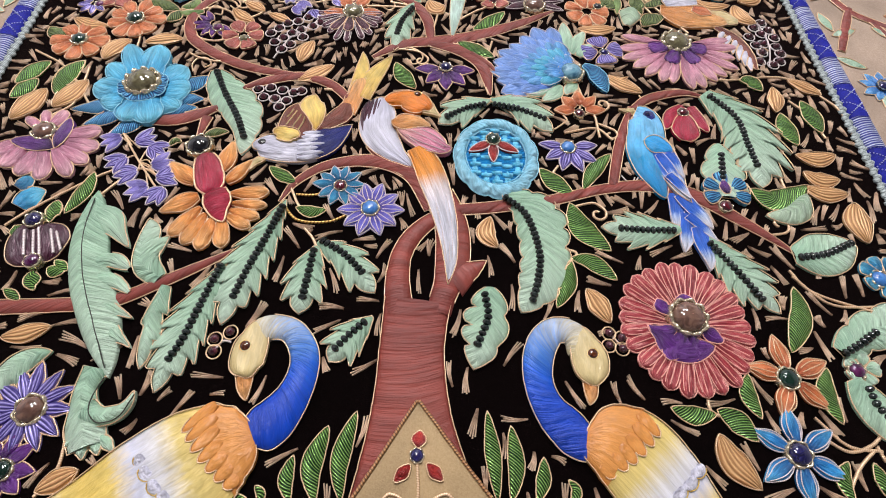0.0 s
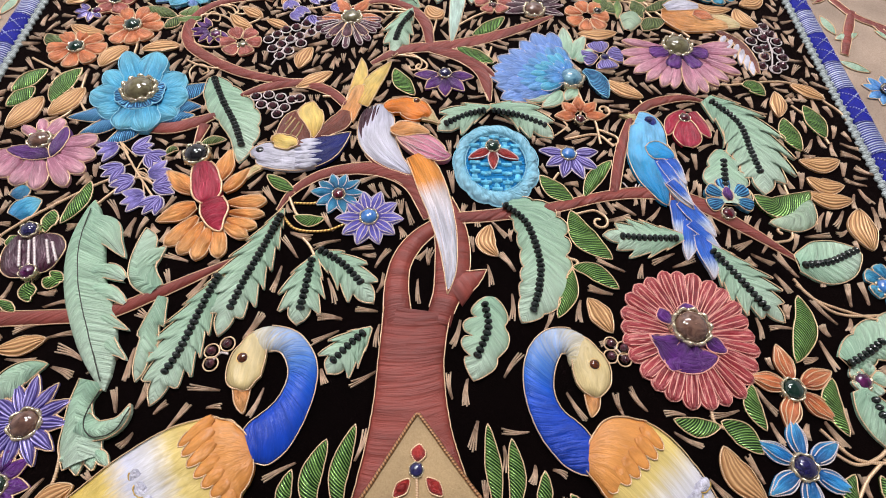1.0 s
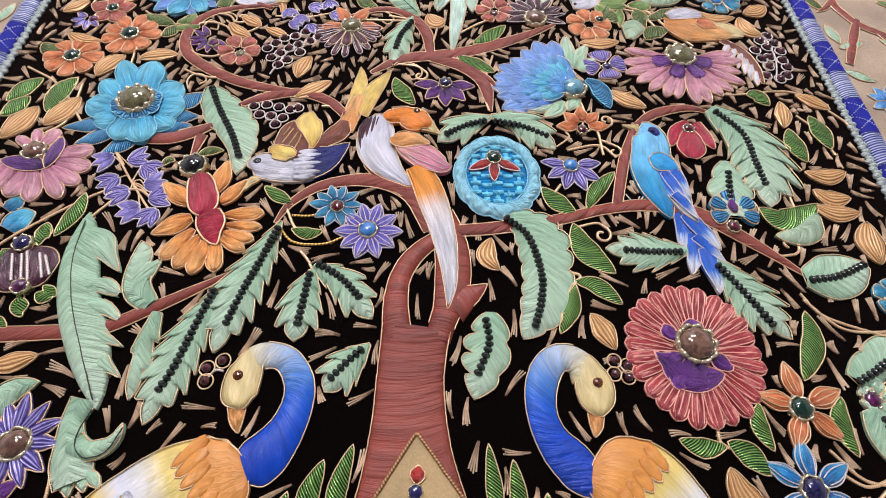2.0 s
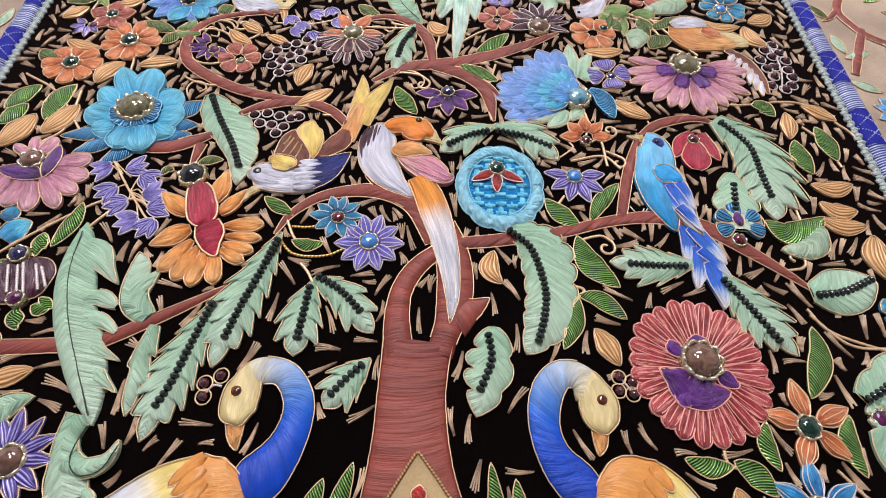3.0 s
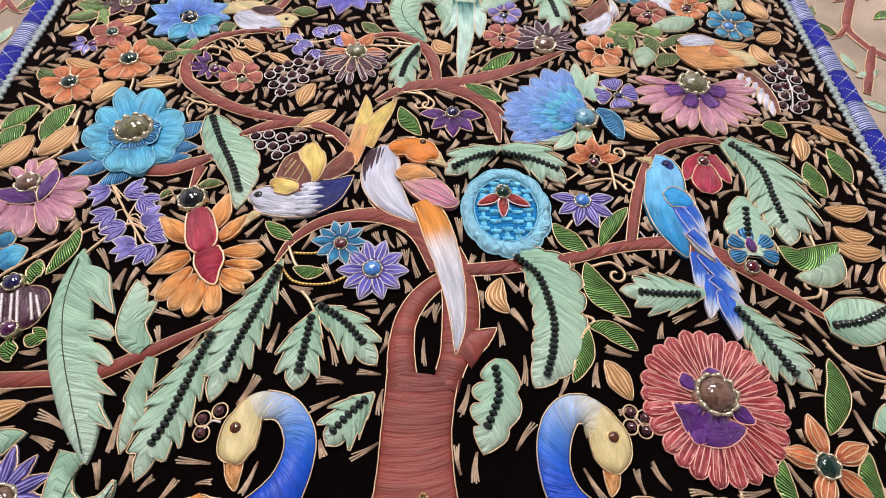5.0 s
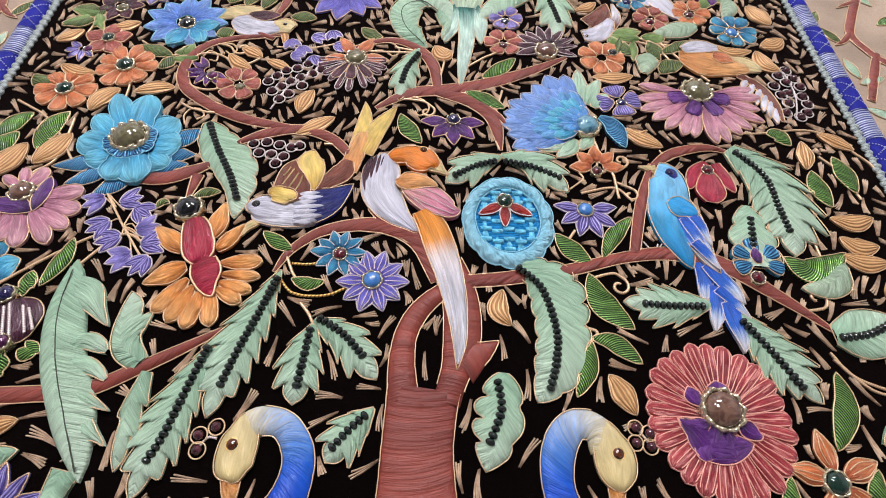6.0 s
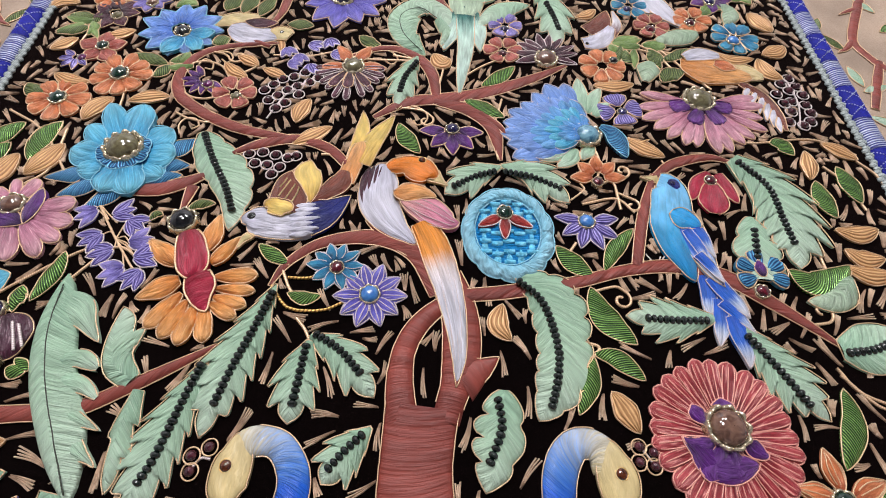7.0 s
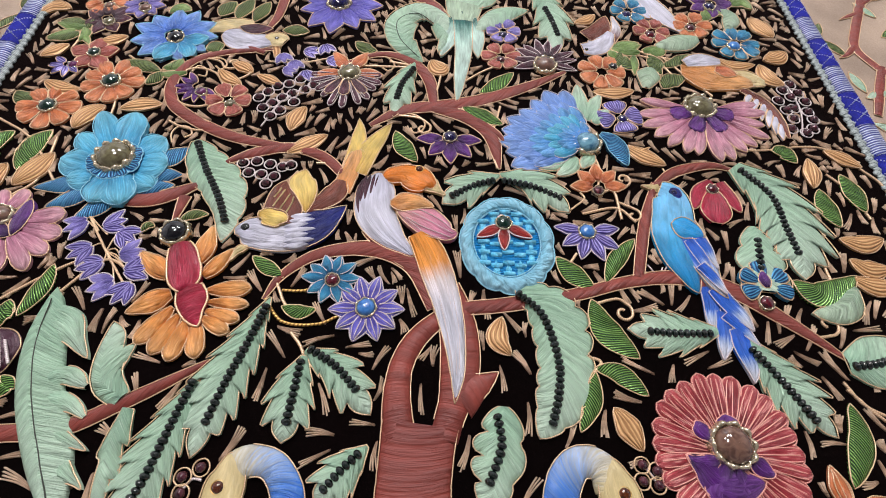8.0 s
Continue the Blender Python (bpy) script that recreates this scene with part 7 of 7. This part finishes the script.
pad(peacock_a, 'beak', 'amber', [(-67.2, -11.1), (-66.4, -16.6), (-64.9, -21)], [3.5, 2.6, 0], h=1.4, lift=0.6)
gem(peacock_a, (-68.2, -0.5), 2.0, 'brown_eye', lift=3.5, ring='gilt', name='eye')
peacock_b = thing("bird", (58, -9), 'peacock with royal blue neck and amber, yellow and white body', 'embroidered peacock', "birds")
pad(peacock_b, 'neck', 'peacock_neck', [(66.5, 0.7), (64, 5.7), (59.5, 8.3), (53.7, 7.2), (49.1, 1.3), (46.8, -7.6), (47.4, -16.2), (50.9, -24.2), (56.7, -30.8), (61.5, -37.1), (64.5, -39.1)], [7.1, 5.7, 5.6, 6.1, 6.2, 5.9, 5.8, 6.5, 7.6, 7.3, 2.9], h=2.7, lift=0.5, n=50, m=6, power=1.2, run='diag', slant=0.6, span=(0.14, 1))
pad(peacock_b, 'body', 'peacock_body', [(60.9, -35.3), (70, -39.3), (79, -46.8), (89.5, -60), (100, -74.9), (109.1, -87.9)], [0, 22.6, 22.2, 19, 17.6, 16.7], [0, 10, 13, 18.4, 18.8, 18.8], h=3, lift=1, n=56, m=6, power=2.6)
pad(peacock_b, 'mantle', 'mantle', [(60.9, -35.3), (63.1, -36.2), (65.3, -37), (67.5, -37.9), (69.6, -39), (71.5, -40.3), (73.5, -41.7)], [0, 11.7, 15.4, 18.1, 20.1, 21.6, 22.6], [0, 5.1, 6.6, 7.7, 8.6, 9.4, 10.1], h=3, lift=1.35, n=30, m=6, power=2.6, span=(0, 0.96))
plumes(peacock_b, 'mantle', (90.3, -30.7), (67.8, -47.1), 6, 11, 6, 4.5)
plumes(peacock_b, 'white', (103.6, -43.3), (84.7, -56.6), 4, 4, 4, 4.2, 'yellow')
pad(peacock_b, 'head', 'peacock_head', [(66.6, 9.8), (67, 3.1), (68.3, -4.4), (68, -10.2), (67.6, -13.9), (67.3, -14.6)], [0, 4.8, 7, 7.5, 6.3, 0], h=2.8, lift=0.9, power=1.6, n=26)
pad(peacock_b, 'beak', 'amber', [(67.3, -13), (66.9, -17.8), (65.9, -21.6)], [3.1, 2.5, 0], h=1.4, lift=0.6)
gem(peacock_b, (69, -2.1), 2.0, 'brown_eye', lift=3.5, ring='gilt', name='eye')
stem([(-20.6, 174.3), (-13.4, 177), (-5.9, 175.2), (-2.3, 170.1), (-3.9, 164.9), (-7.9, 163.6), (-9.5, 166.7)], radius=0.5)
stem([(-38.8, 215.6), (-30.3, 221.7), (-23.1, 219.2), (-20.2, 213.6), (-23.2, 209.3), (-27.1, 211.9)], radius=0.5)
stem([(-126.5, 152.8), (-128.4, 158.7), (-126.3, 163.4), (-121.3, 163.5), (-118.5, 159), (-121.6, 156.3)], radius=0.5)
stem([(-129.9, 204.2), (-127.4, 208.8), (-122.5, 206.3), (-121.8, 200.9), (-125.7, 201.6)], radius=0.5)
stem([(-121, 215.7), (-115.3, 215), (-112.4, 210.4), (-114.7, 206.6), (-118.3, 209.2)], radius=0.5)
stem([(116.6, 143.7), (119.1, 137.3), (123.7, 139.6)], radius=0.5)
stem([(67.1, 117.7), (71.3, 121.1), (74.5, 124.5), (72.8, 127.8)], radius=0.5)

# ---------------------------------------------------------------- mound
mound([(-0, -21.7), (-25.9, -58.5), (29.2, -58.4)], [(0.8, -33.9), (0.1, -40.2), (-5, -45.8), (6.7, -45.4), (0.8, -51.5)])

# ---------------------------------------------------------------- stems and tendrils
stem([(-111.2, 195.2), (-111.4, 183.2), (-119.8, 177.9), (-130.4, 180.8), (-136.8, 190.6), (-136.1, 202.1), (-127.6, 207), (-117.1, 203.8), (-111.2, 195.2)], n=60)
stem([(-149.2, 116), (-138.5, 125.9), (-135.4, 132.7)])
stem([(-182.2, 154.4), (-180.9, 129.4), (-188.7, 119.4)])
stem([(-146.5, 86.4), (-156.9, 79.5), (-176.6, 63.2), (-185.3, 54)])
stem([(-119.5, 77.2), (-135.4, 86.7), (-149.1, 71.6)])
stem([(-171.5, 125), (-192.8, 152), (-215.3, 166.4)])
stem([(-161.7, 168.3), (-162.9, 180.3), (-167.1, 188.6)])
stem([(199.5, 142.5), (206.7, 132.1), (210.7, 115.5)])
stem([(152.1, 158.9), (169.5, 157.2), (200.7, 160.5), (220.5, 150.5)])
stem([(170.6, 111.3), (176.8, 99.2), (177.7, 81.9), (178.5, 65.9)])
stem([(177.7, 81.9), (183.1, 73.9), (185.9, 66)])
stem([(218.8, 146.7), (225.8, 136.1), (226.3, 119.1)])
stem([(152.1, 158.9), (156.6, 154.1)])
stem([(164.3, 37.8), (172, 26.9), (200, 16.8)])
stem([(164.6, 35), (177.6, 21.7), (199.7, 20.7)])
stem([(152.8, -25.5), (162.1, -35.7), (174.4, -37.6)])
stem([(150.9, -30.7), (161.3, -37.7), (170.9, -35.6), (177, -31.6)])
stem([(112.8, -17.3), (113.3, -23.7), (121.3, -26.8)])
stem([(-126.6, -50.1), (-126, -41), (-127.5, -31.5)])
stem([(-130.9, -53.6), (-126, -46.5)])
stem([(90.3, 112.6), (89.2, 128.9), (82, 127)])
stem([(96.7, 111.2), (88.8, 118.9), (72.1, 115.3)])
stem([(89.2, 128.9), (96.8, 132.5)], curl=(0.9, 4))
stem([(90.8, 122.3), (98.2, 118.5)], curl=(-0.9, 4))
stem([(70.3, 69.4), (80.4, 72.1), (84.8, 69.6)], curl=(-1, 4.5))
stem([(159.8, 55.7), (168.7, 57)], curl=(0.9, 5))
stem([(-131.9, 167.4), (-125.3, 163.8), (-116.3, 161.4)], curl=(0.9, 4.5))
stem([(-17.8, 175.6), (-5.9, 174), (-0.5, 170.2)], curl=(-0.9, 4.5))
stem([(-54.5, 142.1), (-46.3, 141.6), (-42.9, 135.4)])
stem([(-66, 69.7), (-57.5, 59.9), (-43.8, 58.9), (-35.2, 62.7)], radius=0.7, material='gold_rope')
stem([(-62.7, 77.5), (-57.5, 67.3), (-51.1, 62.4)])
stem([(-59.7, 73.7), (-50.4, 73.8), (-43.9, 77.9)], radius=0.7, material='gold_rope')
stem([(-53.3, 55.2), (-49.3, 50.5), (-46.3, 44.9)])
stem([(33.8, 141.2), (31.9, 159.6), (37.7, 183.9)])
stem([(16.8, 200.5), (28.1, 210.1), (38, 216.2)])
stem([(81.2, 158.2), (84.6, 142.7), (82.3, 132.1)])
stem([(60.4, 85.3), (66.5, 93.9)])
stem([(-104.4, 213.6), (-98, 204.6), (-109.7, 195.2)])
stem([(-136.3, 216.9), (-118.5, 213.9), (-113.2, 208.5)], curl=(0.9, 5))
stem([(-23, 217.2), (-10.1, 213.1), (-38.5, 212.8)])
stem([(5.8, 206.8), (4.3, 197.7), (2.2, 191.1)])
stem([(107.9, 225.6), (119.5, 233.6), (128.7, 229), (147.9, 224.9)])
stem([(132.7, 231.7), (149.6, 206), (156.7, 196.3)])
stem([(-213.3, 232.7), (-201.8, 235.8), (-191.9, 244)])
stem([(-199.5, 221.1), (-197.8, 233.4)])
stem([(-166.8, 215.5), (-151.3, 204.6), (-142.3, 205)])
stem([(77.3, 54.6), (68.7, 59.3), (67.1, 64.2)])
stem([(63.6, 38.8), (69.4, 44.6), (62, 47.3)])
stem([(171.1, -37.6), (163.3, -43.5), (155.3, -52.8)])
stem([(173.1, -35.6), (174.4, -41.5)])

# ---------------------------------------------------------------- embroidery of the beige cloths
def cloth_tree(side):
    ob = thing("tree", (side * 275, 290), "thin brown embroidered tree with branches on beige silk", "embroidered tree")
    s = side
    for line, w in (([(s * 290, 300), (s * 282, 286), (s * 269.5, 263.6), (s * 262, 247), (s * 265, 235), (s * 272, 223), (s * 288, 212)], [3.4, 3.2, 3.0, 3.0, 2.8, 2.8, 2.4]), ([(s * 262.5, 248), (s * 255, 240.2), (s * 248, 236)], [2.2, 1.8, 0]), ([(s * 271, 229), (s * 260.7, 209.3), (s * 250, 188)], [2.4, 2.9, 2.2]),
                    ([(s * 281.1, 282), (s * 272, 278.2), (s * 264, 274)], [2.2, 1.6, 0]), ([(s * 284, 290), (s * 296, 300), (s * 305, 312)], [2, 1.8, 1]), ([(s * 280, 218), (s * 290, 190), (s * 300, 160)], [2, 2, 1])):
        pad(ob, "branch", "maroon", line, w, h=1.2, lift=-3.0, run="across", thick=0.3)
    for x, y, a, kind in ((244, 262, 60, "green_dull"), (249, 245, -60, "green_dull"), (292, 262, 30, "green_wire"), (300, 245, -20, "leaf_silk"), (258, 205, 200, "mint"), (252, 178, 150, "mint"), (285, 205, -40, "mint"), (298, 300, 10, "green_wire"), (296, 155, 60, "mint"), (250, 215, 100, "mint"), (262, 150, 240, "mint"), (285, 285, 120, "mint")):
        d = np.array([math.cos(math.radians(a)) * s, math.sin(math.radians(a))]) * 9
        p = np.array([s * x, y])
        leaf_ob = thing("leaf", tuple(p), "small pale embroidered leaf on beige silk", "embroidered leaf", "leaves on beige silk")
        pad(leaf_ob, "blade", kind, [tuple(p - d), tuple(p), tuple(p + d)], [0, 3.4, 0], h=0.9, lift=-3.0, run="diag", thick=0.3)
    for x, y, r, mat in ((262, 158, 13, "azure"), (282, 312, 10, "purple"), (266, 104, 11, "pink"), (300, 220, 9, "rust")):
        blossom = thing("flower", (s * x, y), "embroidered flower on beige silk", "embroidered flower", "flowers on beige silk")
        petals(blossom, (s * x, y), r, 9, mat, shape="point", lift=-3.0, h=1.2)
        gem(blossom, (s * x, y), r * 0.25, "lapis", lift=-1.5)


cloth_tree(1)
cloth_tree(-1)

# ---------------------------------------------------------------- straw stitches in the gaps
BARE = [(-58, -8, 9), (-68, -26, 6), (58, -8, 9), (72, -24, 7), (-32, -18, 12), (34, -14, 11), (-38, -38, 9), (44, -32, 9)]
pieces = []
for k in range(130000):
    x, y = RNG.uniform(-222, 222), RNG.uniform(-96, 352)
    if (int(x // CELL), int(y // CELL)) in COVER:
        continue
    a = RNG.choice([RNG.uniform(-0.6, 0.6), RNG.uniform(0.8, 2.3), RNG.uniform(0.9, 2.2)]) + (math.pi if RNG.random() < 0.5 else 0)
    size = (RNG.uniform(8.5, 12.5) if k < 60000 else RNG.uniform(5.0, 8.5)) * (1.08 if y < 90 else 0.9)
    if any((x - u) ** 2 + (y - v) ** 2 < r * r for u, v, r in BARE):
        continue
    if abs(x) > 198 and RNG.random() < 0.6:
        continue
    d = np.array([math.cos(a), math.sin(a)]) * size / 2
    trail = [(x + d[0] * f, y + d[1] * f) for f in (-1, -0.6, -0.2, 0.2, 0.6, 1)]
    if any((int(u // CELL), int(v // CELL)) in COVER for u, v in trail):
        continue
    cover(trail, (3 if abs(x) < 110 else 2) if y < 45 else 1 if k < 60000 else 0)
    strands = RNG.choice([3, 3, 4])
    away = np.array([-d[1], d[0]]) / size * 2
    flare, sway = RNG.uniform(0.8, 1.15), RNG.uniform(-0.7, 0.7)
    for q in range(strands):
        f = q - (strands - 1) / 2
        root = np.array([x, y]) - d * RNG.uniform(0.92, 1.05) + away * f * 0.22
        tip = np.array([x, y]) + d * RNG.uniform(0.82, 1.1) + away * (f * flare + RNG.uniform(-0.08, 0.08))
        middle = (root + tip) / 2 + away * (sway - 0.06 * f)
        geo, _ = rib([tuple(root), tuple(middle), tuple(tip)], [0.18, 0.3, 0.36, 0.32], h=0.8, lift=0.05 + 0.05 * (q % 2), n=4, m=2)
        pieces.append(geo)
ticks = thing("straw_stitches", (0, 0), "short tan straw stitches scattered over black velvet", "stitches", "", "stuff")
part("stitches", joined(pieces), "straw_silk", ticks)
